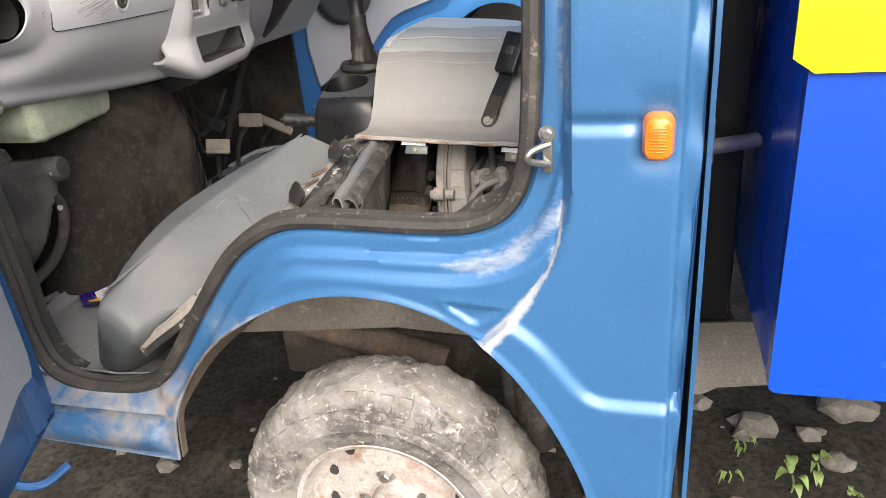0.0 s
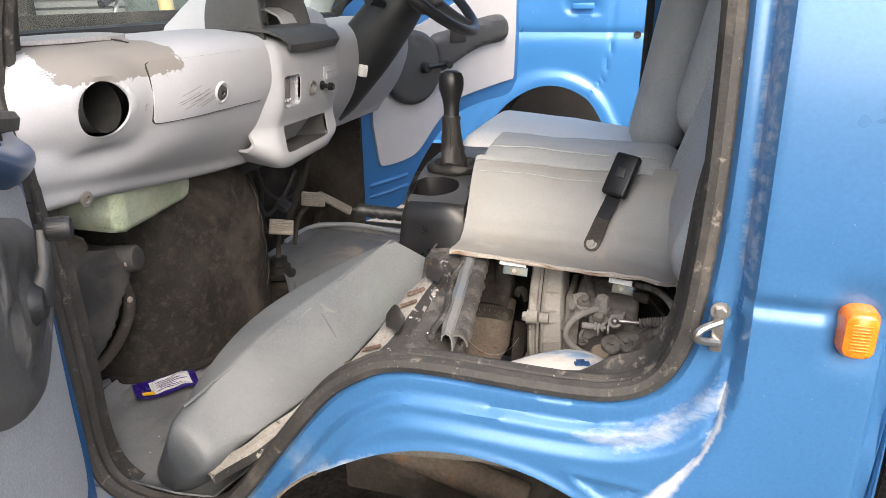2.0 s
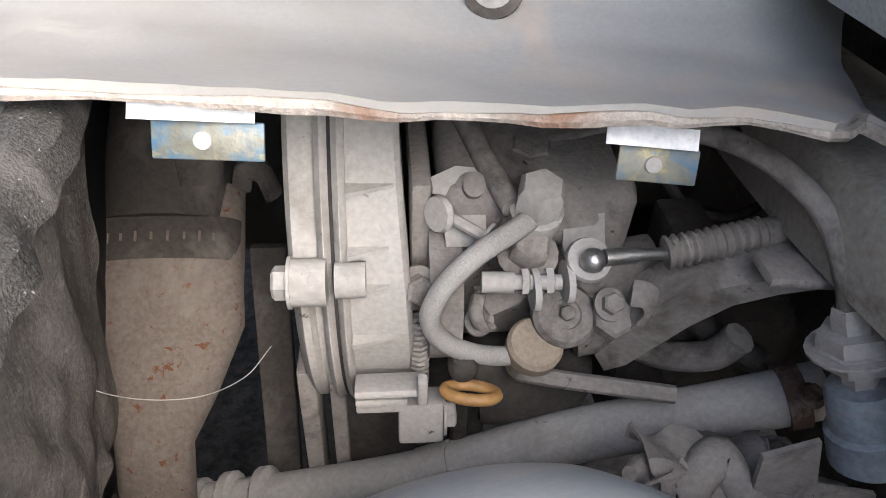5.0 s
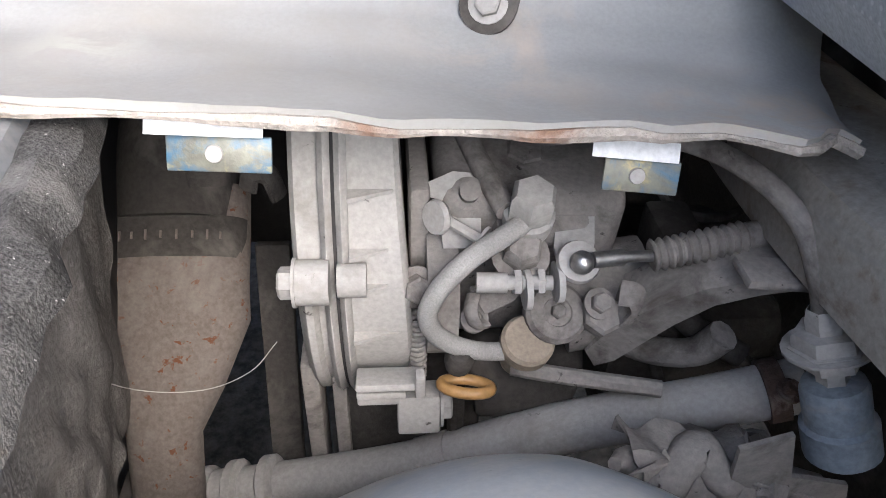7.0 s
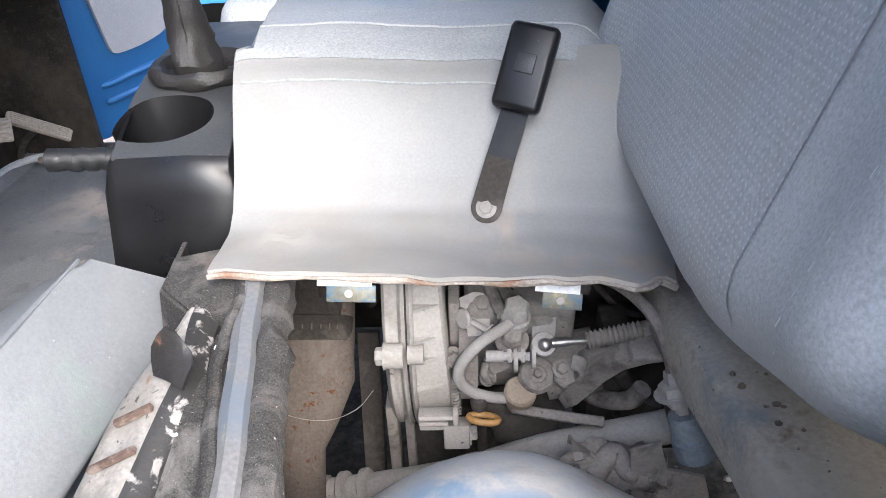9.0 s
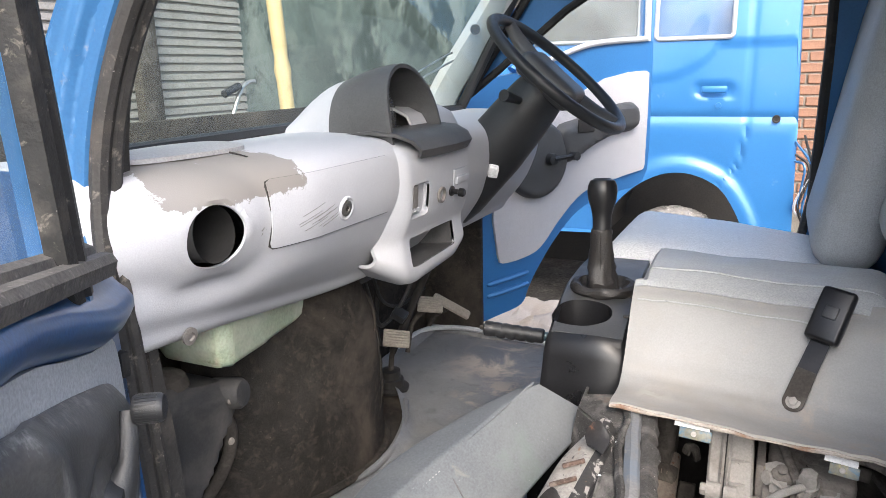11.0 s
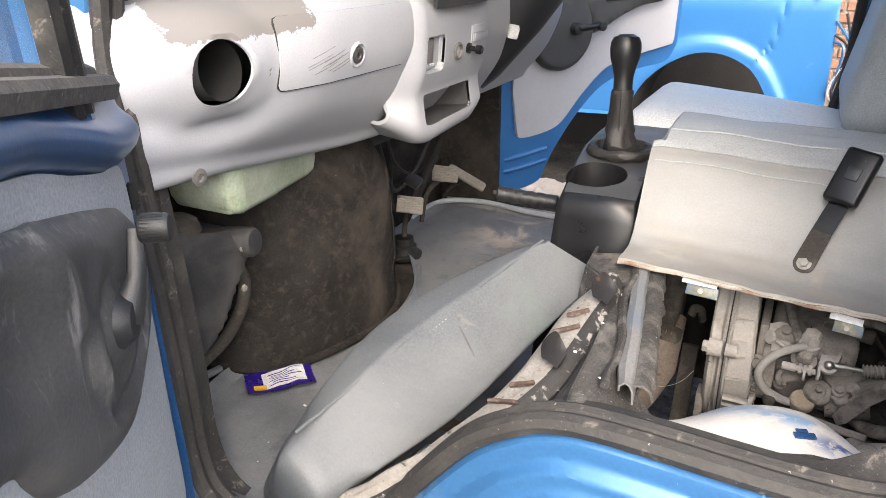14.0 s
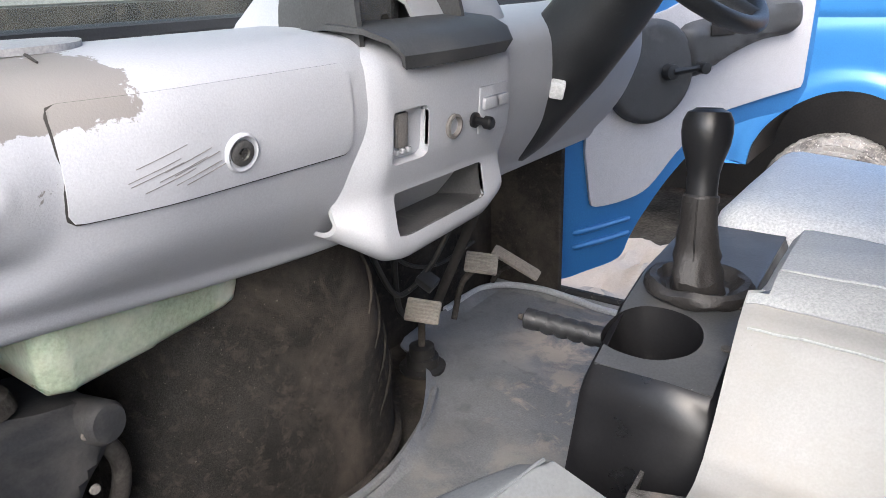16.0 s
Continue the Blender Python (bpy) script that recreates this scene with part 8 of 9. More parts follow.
shed = thing("timber_stall", "weathered orange-brown timber stall front", "stall", (-1.5, 5.2, 0.0))
for k in range(9):
    bm = B()
    box(bm, (0.17, 0.04, 2.3 + 0.1 * math.sin(k * 2)), xf((-2.20 + 0.2 * k, 5.2 + 0.02 * (k % 2), 1.2), (0, 0.6 * math.sin(k), 0)), 0.006)
    part("plank", bm, M_wood, shed)
for zz in (0.6, 1.45, 2.1):
    bm = B()
    box(bm, (1.9, 0.05, 0.08), xf((-1.4, 5.16, zz)), 0.006)
    part("beam", bm, M_dust3, shed)

mir = thing("rear_view_mirror", "black plastic interior mirror under the roof", "mirror", (-1.05, 0.35, 1.5))
bm = B()
box(bm, (0.035, 0.13, 0.06), xf((-1.08, 0.145, 1.462), (8, 15, 12)), 0.014, 3)
part("shell", bm, M_black, mir)
bm = B()
tube(bm, [(-1.085, 0.16, 1.475), (-1.08, 0.18, 1.62)], 0.010, 8)
part("stem", bm, M_black, mir)

# ---- engine ----
eng = thing("engine", "dust-coated diesel engine with injection pump under the seat", "engine", (-0.5, 0.6, 0.3))
CY, CZ, CR = 0.622, 0.655, 0.163

def rim_band(bm, x0, x1, r, a0=-80, a1=75, n=40, fl=0.0):
    """A curved band of the round housing between two x, facing the opening."""
    rows = []
    for k in range(n + 1):
        a = radians(a0 + (a1 - a0) * k / n)
        y, z = CY - r * math.cos(a), CZ + r * math.sin(a)
        w = fl * float(smooth(40, -20, math.degrees(a)))
        rows.append([(x0, y + 0.10, z), (x0, y + 0.004, z), (x0 + 0.003, y, z), (x1 + w - 0.003, y, z), (x1 + w, y + 0.004, z), (x1 + w, y + 0.10, z)])
    sheet(bm, rows)

bm = B()
rim_band(bm, -0.582, -0.562, CR - 0.002)
rim_band(bm, -0.580, -0.570, CR + 0.002, -70, 6)
hous = part("timing_cover", bm, M_dust2, eng, "dusty cast timing cover")
bm = B()
rim_band(bm, -0.554, -0.524, CR - 0.001, fl=0.008)
part("flywheel_housing", bm, M_dust2, eng, "dusty cast flywheel housing")
for x0, x1 in ((-0.566, -0.5595), (-0.5575, -0.551)):
    bm = B()
    rim_band(bm, x0, x1, CR + 0.006)
    part("flange", bm, M_dust2, eng)
bm = B()
rim_band(bm, -0.5595, -0.5575, CR + 0.001)
part("joint", bm, M_dark, eng)
for z, ln in ((0.724, 0.024), (0.693, 0.021), (0.671, 0.021), (0.634, 0.028)):
    bm = B()
    y = CY - math.sqrt(CR ** 2 - (z - CZ) ** 2)
    v = [bm.verts.new(p) for p in ((-0.551, y - 0.008, z + 0.0014), (-0.551, y - 0.008, z - 0.0014), (-0.551 + ln, y + 0.001, z + 0.0010), (-0.551 + ln, y + 0.001, z - 0.0010),
                                   (-0.551, y + 0.006, z + 0.0014), (-0.551, y + 0.006, z - 0.0014), (-0.551 + ln, y + 0.006, z + 0.001), (-0.551 + ln, y + 0.006, z - 0.001))]
    for q in ((0, 1, 3, 2), (0, 2, 6, 4), (1, 5, 7, 3), (2, 3, 7, 6), (0, 4, 5, 1)):
        bm.faces.new([v[i] for i in q])
    part("rib", bm, M_dust2, eng, smooth=False)
bm = B()
tube(bm, [(-0.580, 0.452, 0.682), (-0.5615, 0.452, 0.682)], 0.0125, 14, 2)
lug = part("lug", bm, M_dust2, eng)
bm = B()
tube(bm, [(-0.5575, 0.453, 0.682), (-0.542, 0.453, 0.682)], 0.0095, 14, 2)
part("lug", bm, M_dust2, eng)
bm = B()
hexbolt(bm, (-0.579, 0.452, 0.682), (-1, 0, 0), 0.0085, 0.010)
part("bolt", bm, M_dust2, eng)
for k, (z, y, w) in enumerate(((0.607, 0.447, 0.040), (0.594, 0.452, 0.030), (0.583, 0.457, 0.028))):
    bm = B()
    box(bm, (w, 0.022, 0.005), xf((-0.551 + w / 2, y + 0.002, z), (-18, 0, 0)), 0.0015)
    part("fin", bm, M_dust2, eng)
bm = B()
box(bm, (0.006, 0.010, 0.018), xf((-0.513, 0.440, 0.612)), 0.002)
part("fin", bm, M_dust2, eng)
# block behind and lower sump
bm = B()
box(bm, (0.30, 0.26, 0.20), xf((-0.42, 0.80, 0.60)), 0.02)
box(bm, (0.10, 0.14, 0.10), xf((-0.515, 0.56, 0.505)), 0.01)
part("block", bm, M_dust3, eng, "dark dusty engine block")
bm = B()
box(bm, (0.012, 0.030, 0.16), xf((-0.584, 0.50, 0.50)), 0.002)
box(bm, (0.010, 0.030, 0.16), xf((-0.565, 0.50, 0.49)), 0.002)
part("bracket", bm, M_dust, eng)

# injection pump
bm = B()
box(bm, (0.112, 0.100, 0.125), xf((-0.446, 0.545, 0.655), (8, 0, 0)), 0.012, 3)
box(bm, (0.060, 0.05, 0.05), xf((-0.440, 0.510, 0.680), (25, 0, 0)), 0.008)
pump = part("pump_body", bm, M_dust, eng, "dusty injection pump body")
bm = B()
box(bm, (0.012, 0.11, 0.13), xf((-0.512, 0.545, 0.650)), 0.004)
tube(bm, [(-0.508, 0.50, 0.64), (-0.49, 0.50, 0.64)], 0.045, 20, 2)
part("pump_flange", bm, M_dust, eng)
bm = B()
hexbolt(bm, (-0.516, 0.470, 0.662), (0.3, -0.8, 0.3), 0.008, 0.010)
part("bolt", bm, M_dust, eng)
bm = B()
tube(bm, [(-0.500, 0.610, 0.735), (-0.490, 0.575, 0.727), (-0.474, 0.510, 0.714), (-0.464, 0.480, 0.707)], 0.0070, 10)
part("fuel_pipe", bm, M_dust, eng)
bm = B()
hexbolt(bm, (-0.452, 0.478, 0.706), (0.0, -0.35, 0.94), 0.0125, 0.022, False)
lathe(bm, [(0.0135, -0.006), (0.0145, 0.0), (0.0145, 0.008), (0.012, 0.010)], axis((-0.452, 0.480, 0.700), (0.0, -0.35, 0.94)), 20)
part("banjo_bolt", bm, M_dust2, eng, "hexagonal banjo bolt")
bm = B()
hexbolt(bm, (-0.447, 0.532, 0.702), (0.0, -0.2, 0.97), 0.0125, 0.016, False)
tube(bm, [(-0.440, 0.535, 0.708), (-0.405, 0.548, 0.716), (-0.36, 0.56, 0.72)], 0.008, 10)
part("banjo_bolt", bm, M_dust, eng)
bm = B()
hexbolt(bm, (-0.456, 0.470, 0.683), (0, -0.5, 0.86), 0.0105, 0.016, True)
part("delivery_valve", bm, M_dust, eng)
bm = B()
HP = [(-0.456, 0.470, 0.706), (-0.470, 0.459, 0.704), (-0.486, 0.451, 0.698), (-0.501, 0.446, 0.684), (-0.509, 0.446, 0.665), (-0.5065, 0.449, 0.648), (-0.497, 0.452, 0.634), (-0.482, 0.455, 0.624), (-0.468, 0.458, 0.6185), (-0.458, 0.460, 0.617)]
tube(bm, HP, 0.0058, 14)
part("braided_hose", bm, M_hose, eng, "dusty braided fuel hose")
bm = B()
lathe(bm, [(0.0115, -0.022), (0.0115, 0.0), (0.0155, 0.001), (0.0165, 0.004), (0.0165, 0.013), (0.0145, 0.0155), (0, 0.016)], axis((-0.448, 0.464, 0.615), (0.05, -0.42, 0.90)), 26)
part("cap", bm, surf("ochre_dusty_cap", (0.31, 0.25, 0.185), 0.85, 0, 0.1, 30, 300, 0.1), eng, "ochre brown round cap")
bm = B()
lathe(bm, [(0.010, -0.014), (0.0185, -0.012), (0.0190, 0.0), (0.0165, 0.003), (0.009, 0.0035), (0.0085, 0.002), (0, 0.002)], axis((-0.430, 0.468, 0.640), (0.05, -0.62, 0.78)), 28)
hexbolt(bm, (-0.430, 0.4665, 0.642), (0.05, -0.62, 0.78), 0.0045, 0.006, False)
part("cover_disc", bm, M_dust, eng, "round pump cover disc")
bm = B()
hexbolt(bm, (-0.404, 0.470, 0.634), (0.1, -0.6, 0.75), 0.0125, 0.014, False)
part("union_nut", bm, M_dust, eng)
bm = B()
hexbolt(bm, (-0.407, 0.463, 0.651), (0.1, -0.6, 0.75), 0.006, 0.008)
part("bolt", bm, M_dust, eng)
bm = B()
tube(bm, [(-0.398, 0.458, 0.664), (-0.390, 0.455, 0.664), (-0.386, 0.455, 0.655), (-0.390, 0.455, 0.645)], 0.0075, 8, flat=0.4)
part("stop_lever", bm, M_dust, eng)
bm = B()
lathe(bm, [(0.0, 0.0), (0.0085, 0.0), (0.0085, 0.006), (0.005, 0.006), (0.005, 0.0045), (0, 0.0045)], axis((-0.480, 0.468, 0.636), (0, -0.62, 0.78)), 20)
part("plug", bm, M_dust, eng)
bm = B()
tube(bm, [(-0.482, 0.462, 0.662), (-0.484, 0.455, 0.656), (-0.481, 0.452, 0.648), (-0.476, 0.455, 0.645)], 0.006, 8, flat=0.45)
part("link", bm, M_dust, eng)
# adjusting screws
bm = B()
tube(bm, [(-0.482, 0.456, 0.676), (-0.440, 0.453, 0.677)], 0.0042, 10, 2)
tube(bm, [(-0.482, 0.456, 0.676), (-0.465, 0.455, 0.676)], 0.0058, 10, 2)
for x in (-0.463, -0.450):
    hexbolt(bm, (x, 0.455, 0.6765), (1, 0, 0), 0.0072, 0.006, False)
part("adjusting_screw", bm, M_dust2, eng)
for x, z in ((-0.4555, 0.672), (-0.4385, 0.677)):
    bm = B()
    lathe(bm, [(0, 0), (0.0105, 0), (0.0105, 0.0035), (0, 0.0035)], axis((x, 0.454, z), (1, 0, 0)) @ Matrix.Diagonal((1.25, 1, 1, 1)), 18)
    part("lug_plate", bm, M_dust2, eng)
bm = B()
plate(bm, [(-0.484, 0.664), (-0.452, 0.668), (-0.458, 0.655), (-0.474, 0.645)], flat_place(y=0.463), 0.004)
part("bracket_plate", bm, M_dust, eng)
# throttle lever and cable
bm = B()
LA, LB = Vector((-0.414, 0.535, 0.716)), Vector((-0.427, 0.462, 0.684))
lv = (LB - LA).normalized()
plate(bm, [(-0.011, 0.0), (0.011, 0.0), (0.0115, 0.070), (0.009, 0.080), (0.004, 0.085), (-0.004, 0.085), (-0.009, 0.080), (-0.0115, 0.070)],
      frame_place(LA, (1, 0, 0.05), lv), 0.004)
part("throttle_lever", bm, M_dust2, eng, "flat steel throttle lever")
bm = B()
lathe(bm, [(0, -0.0066)] + [(0.0066 * math.sin(radians(a)), -0.0066 * math.cos(radians(a))) for a in range(20, 180, 20)] + [(0, 0.0066)], Matrix.Translation((-0.4265, 0.450, 0.6935)), 20)
part("ball_joint", bm, M_steel, eng, "bare steel ball joint")
bm = B()
lathe(bm, [(0, 0), (0.0115, 0), (0.0125, 0.003), (0.0115, 0.006), (0, 0.006)], axis((-0.4265, 0.4585, 0.686), (0, -0.6, 0.8)), 20)
part("ball_socket", bm, M_dust2, eng)
bm = B()
tube(bm, [(-0.420, 0.452, 0.6935), (-0.403, 0.454, 0.6935)], 0.0046, 12, 2)
tube(bm, [(-0.405, 0.454, 0.6935), (-0.383, 0.456, 0.6925)], 0.0032, 10, 2)
part("cable_rod", bm, M_steel, eng)
bm = B()
n = 60
pts = [Vector((-0.386, 0.457, 0.6915)).lerp(Vector((-0.316, 0.462, 0.704)), k / n) for k in range(n + 1)]
tube(bm, pts, [(0.0082 if k < 46 else 0.0080) + (0.0015 * math.sin(k / 46 * 2 * math.pi * 12) if k < 46 else 0) for k in range(n + 1)], 16, 1, smooth=False)
part("rubber_bellows", bm, M_dust, eng, "ribbed dusty rubber bellows")
# upper bell crank
bm = B()
plate(bm, [(-0.010, -0.03), (0.012, -0.03), (0.012, 0.004), (0.006, 0.013), (-0.004, 0.014), (-0.018, 0.008), (-0.020, 0.0), (-0.012, -0.002)], frame_place((-0.489, 0.500, 0.704), (1, 0, 0), (0, 0.55, 0.8)), 0.005)
part("bell_crank", bm, M_dust2, eng)
bm = B()
lathe(bm, [(0.010, 0), (0.010, 0.004), (0.006, 0.005), (0.006, 0.011), (0, 0.012)], axis((-0.484, 0.498, 0.706), (0, -0.7, 0.7)), 16)
part("bolt", bm, M_dust, eng)
bm = B()
tube(bm, [(-0.499, 0.484, 0.700), (-0.478, 0.470, 0.694)], 0.0032, 8, 2)
lathe(bm, [(0.0095, 0), (0.0105, 0.002), (0.0095, 0.005), (0, 0.005)], axis((-0.501, 0.484, 0.701), (-0.7, -0.5, 0.2)), 14)
hexbolt(bm, (-0.479, 0.4705, 0.6945), (0.7, -0.5, -0.2), 0.0055, 0.006)
part("stop_screw", bm, M_dust2, eng)
# mounting bracket arm
bm = B()
BR = [((-0.405, 0.470, 0.598), 0.010), ((-0.398, 0.464, 0.612), 0.015), ((-0.388, 0.456, 0.634), 0.015), ((-0.375, 0.446, 0.658), 0.012), ((-0.358, 0.438, 0.678), 0.009), ((-0.338, 0.432, 0.689), 0.007), ((-0.310, 0.428, 0.696), 0.006)]
rows = []
for (p, w) in BR:
    p = Vector(p)
    rows.append([p + Vector((-w * 0.3, 0.030, w)), p + Vector((-w * 0.3, 0.004, w)), p + Vector((-w * 0.2, -0.002, w * 0.8)), p + Vector((w * 0.6, -0.002, -w * 0.6)), p + Vector((w * 0.7, 0.004, -w * 0.8)), p + Vector((w * 0.7, 0.03, -w * 0.8))])
sheet(bm, rows, 0.002)
part("mounting_arm", bm, M_dust, eng, "curved dusty mounting arm")
bm = B()
box(bm, (0.05, 0.022, 0.006), xf((-0.328, 0.425, 0.7035), (0, 6, 0)), 0.002)
part("arm_pad", bm, M_dust, eng)
bm = B()
tube(bm, [(-0.420, 0.50, 0.62), (-0.365, 0.50, 0.632)], 0.034, 18, 2)
part("rear_housing", bm, M_dust, eng)
# dipstick
dip = part("dipstick_tube", (lambda b: (tube(b, [(-0.489, 0.455, 0.615), (-0.487, 0.470, 0.575), (-0.485, 0.48, 0.50)], 0.006, 8), b)[1])(B()), M_dust3, eng)
bm = B()
RG = axis((-0.485, 0.444, 0.604), (0.05, 0.25, 0.95))
tube(bm, [RG @ Vector((0.0150 * math.cos(a), 0.0075 * math.sin(a), 0)) for a in np.linspace(0, 2 * math.pi, 25)[:-1]], 0.0036, 10, 1, closed=True, smooth=False)
part("dipstick_ring", bm, M_gold, dip, "yellow dipstick ring")
bm = B()
lathe(bm, [(0.008, -0.004), (0.009, 0.004), (0.006, 0.009), (0, 0.011)], axis((-0.4895, 0.452, 0.617), (0, -0.2, 1)), 16)
part("dipstick_cap", bm, M_dust3, dip)
bm = B()
box(bm, (0.027, 0.020, 0.028), xf((-0.513, 0.455, 0.573), (-15, 0, 0)), 0.002)
hexbolt(bm, (-0.4995, 0.455, 0.573), (1, 0, 0), 0.008, 0.008)
part("clamp_block", bm, M_dust2, eng)
bm = B()
tube(bm, [Vector((-0.513 + 0.0045 * math.cos(k * 0.8), 0.470 + 0.0045 * math.sin(k * 0.8), 0.585 + k * 0.00055)) for k in range(100)], 0.0016, 6, 1, smooth=False)
part("spring", bm, M_dust, eng, "coil spring")
bm = B()
tube(bm, [(-0.475, 0.50, 0.555), (-0.468, 0.50, 0.556), (-0.415, 0.50, 0.553), (-0.408, 0.50, 0.552)], [0.024, 0.032, 0.033, 0.026], 20, 3)
part("oil_filter", bm, M_dust3, eng, "dark dusty oil filter")
bm = B()
tube(bm, [(-0.455, 0.462, 0.600), (-0.43, 0.455, 0.600), (-0.40, 0.45, 0.598), (-0.365, 0.44, 0.600)], 0.0055, 8)
part("drain_pipe", bm, M_dust, eng)
# lower cross pipe
bm = B()
XP = [Vector((-0.690, 0.482, 0.444)), Vector((-0.60, 0.474, 0.468)), Vector((-0.51, 0.464, 0.500)), Vector((-0.42, 0.455, 0.545)), Vector((-0.335, 0.445, 0.578)), Vector((-0.275, 0.440, 0.600))]
tube(bm, XP, 0.0175, 18)
part("cross_pipe", bm, M_dust2, eng, "dusty steel cross pipe")
for a, r, w in ((0.10, 0.022, 0.010), (0.165, 0.022, 0.010), (0.03, 0.0205, 0.015)):
    bm = B()
    p, q = XP[0].lerp(XP[2], a * 2.2), XP[0].lerp(XP[2], a * 2.2 + w * 6)
    tube(bm, [p, p.lerp(q, 0.2), p.lerp(q, 0.8), q], [r - 0.003, r, r, r - 0.003], 18, 1, smooth=False)
    part("pipe_collar", bm, M_dust2, eng)
bm = B()
p = XP[2]
tube(bm, [p, p.lerp(XP[3], 0.24)], 0.0186, 18, 1, smooth=False)
part("pipe_band", bm, M_dust2, eng)
bm = B()
p = XP[4]
p = XP[4].lerp(XP[5], 0.62)
tube(bm, [p, p.lerp(XP[5], 0.5)], 0.0205, 14, 1, smooth=False)
hexbolt(bm, p + Vector((0.005, -0.015, 0.018)), (0, -0.3, 1), 0.005, 0.008)
part("hose_clamp", bm, M_rust, eng, "screw hose clamp")
bm = B()
tube(bm, [(-0.685, 0.482, 0.445), (-0.715, 0.482, 0.447), (-0.745, 0.478, 0.452), (-0.785, 0.470, 0.448)], [0.017, 0.019, 0.018, 0.018], 14)
tube(bm, [(-0.80, 0.44, 0.455), (-0.74, 0.43, 0.452), (-0.70, 0.42, 0.455)], 0.015, 12)
part("lower_hose", bm, M_dust3, eng)
# fuel fitting and filter
bm = B()
tube(bm, [(-0.395, 0.50, 0.745), (-0.372, 0.475, 0.752), (-0.350, 0.450, 0.750), (-0.332, 0.425, 0.737), (-0.324, 0.405, 0.715), (-0.320, 0.396, 0.698)], [0.0058, 0.0058, 0.0058, 0.0058, 0.0058, 0.0060], 12)
part("fuel_hose", bm, M_dust, eng, "dusty rubber fuel hose")
FA = Vector((-0.320, 0.397, 0.700)); FD2 = Vector((0.10, -0.10, -0.30)).normalized()
bm = B()
fm = axis(FA, FD2)
lathe(bm, [(0.008, -0.006), (0.0095, 0), (0.0095, 0.006), (0.016, 0.0065), (0.017, 0.010), (0.017, 0.014), (0.019, 0.0145), (0.019, 0.017), (0.015, 0.018), (0.015, 0.026), (0.008, 0.027), (0.008, 0.038)], fm, 6)
lathe(bm, [(0.0, 0.015), (0.022, 0.015), (0.022, 0.0165), (0.0, 0.0165)], fm, 20)
part("hex_fitting", bm, M_dust2, eng, "hexagonal pipe fitting")
bm = B()
lathe(bm, [(0.006, 0.036), (0.015, 0.037), (0.0165, 0.041), (0.0165, 0.060), (0.019, 0.062), (0.019, 0.080), (0.016, 0.083), (0.0, 0.083)], fm, 22)
part("inline_filter", bm, surf("blue_grey_dusty_canister", (0.22, 0.25, 0.28), 0.7, 0.1, 0.15, 20, 250, 0.15, patches=(((0.36, 0.33, 0.29), 20, 0.5, 0.7, 0.95),)), eng, "blue-grey dusty inline filter")
# air duct and canister on the other side
bm = B()
rows = []
for c, hw, d in (((-0.684, 0.615, 0.635), 0.050, 0.020), ((-0.684, 0.580, 0.606), 0.051, 0.022), ((-0.684, 0.560, 0.592), 0.051, 0.021), ((-0.683, 0.540, 0.572), 0.051, 0.019), ((-0.686, 0.505, 0.540), 0.036, 0.018), ((-0.688, 0.485, 0.520), 0.024, 0.018), ((-0.690, 0.46, 0.46), 0.023, 0.018), ((-0.692, 0.44, 0.40), 0.022, 0.018)):
    c = Vector(c)
    nn = Vector((0, -0.62, 0.78))
    rows.append([c + Vector((1, 0, 0)) * hw * -math.cos(a) + nn * d * max(0.0, math.sin(a)) ** 0.8 for a in np.linspace(0, math.pi, 16)])
sheet(bm, rows, 0.002)
part("air_duct", bm, M_brown, eng, "rust-spotted dusty brown air duct")
bm = B()
c0 = Vector((-0.684, 0.572, 0.600))
rows = []
for t in (0, 1):
    c = c0 + Vector((0, 0.022, 0.020)) * t
    rows.append([c + Vector((1, 0, 0)) * 0.052 * -math.cos(a) + Vector((0, -0.62, 0.78)) * 0.0255 * max(0.0, math.sin(a)) ** 0.8 for a in np.linspace(0, math.pi, 18)])
sheet(bm, rows, 0.003)
strap = part("duct_strap", bm, M_dust3, eng, "stamped metal duct strap")
for k in range(9):
    bm = B()
    a = math.pi * (0.22 + 0.065 * k)
    c = c0 + Vector((0, 0.011, 0.010)) + Vector((1, 0, 0)) * 0.0525 * -math.cos(a) + Vector((0, -0.62, 0.78)) * 0.0268 * math.sin(a) ** 0.8
    box(bm, (0.0014, 0.005 + 0.002 * (k % 2), 0.0014), Matrix.Translation(c) @ Matrix.Rotation(radians(40), 4, "X"), 0)
    part("stamped_mark", bm, M_brown, strap)
bm = B()
tube(bm, [(-0.684, 0.60, 0.618), (-0.684, 0.63, 0.65), (-0.684, 0.68, 0.70)], [0.044, 0.045, 0.040], 20, 3)
tube(bm, [(-0.662, 0.60, 0.650), (-0.66, 0.62, 0.69), (-0.66, 0.64, 0.74)], 0.020, 12, 3)
part("duct_elbow", bm, M_dust3, eng, "dark dusty duct elbow")
bm = B()
box(bm, (0.026, 0.012, 0.30), xf((-0.617, 0.545, 0.46), (-18, 0, 0)), 0.002)
part("strut", bm, M_dust3, eng, "dark flat steel strut")
bm = B()
tube(bm, [(-0.602, 0.56, 0.665), (-0.606, 0.555, 0.685), (-0.616, 0.552, 0.688), (-0.620, 0.553, 0.676)], 0.007, 8, flat=0.5)
part("hook", bm, M_dust3, eng)
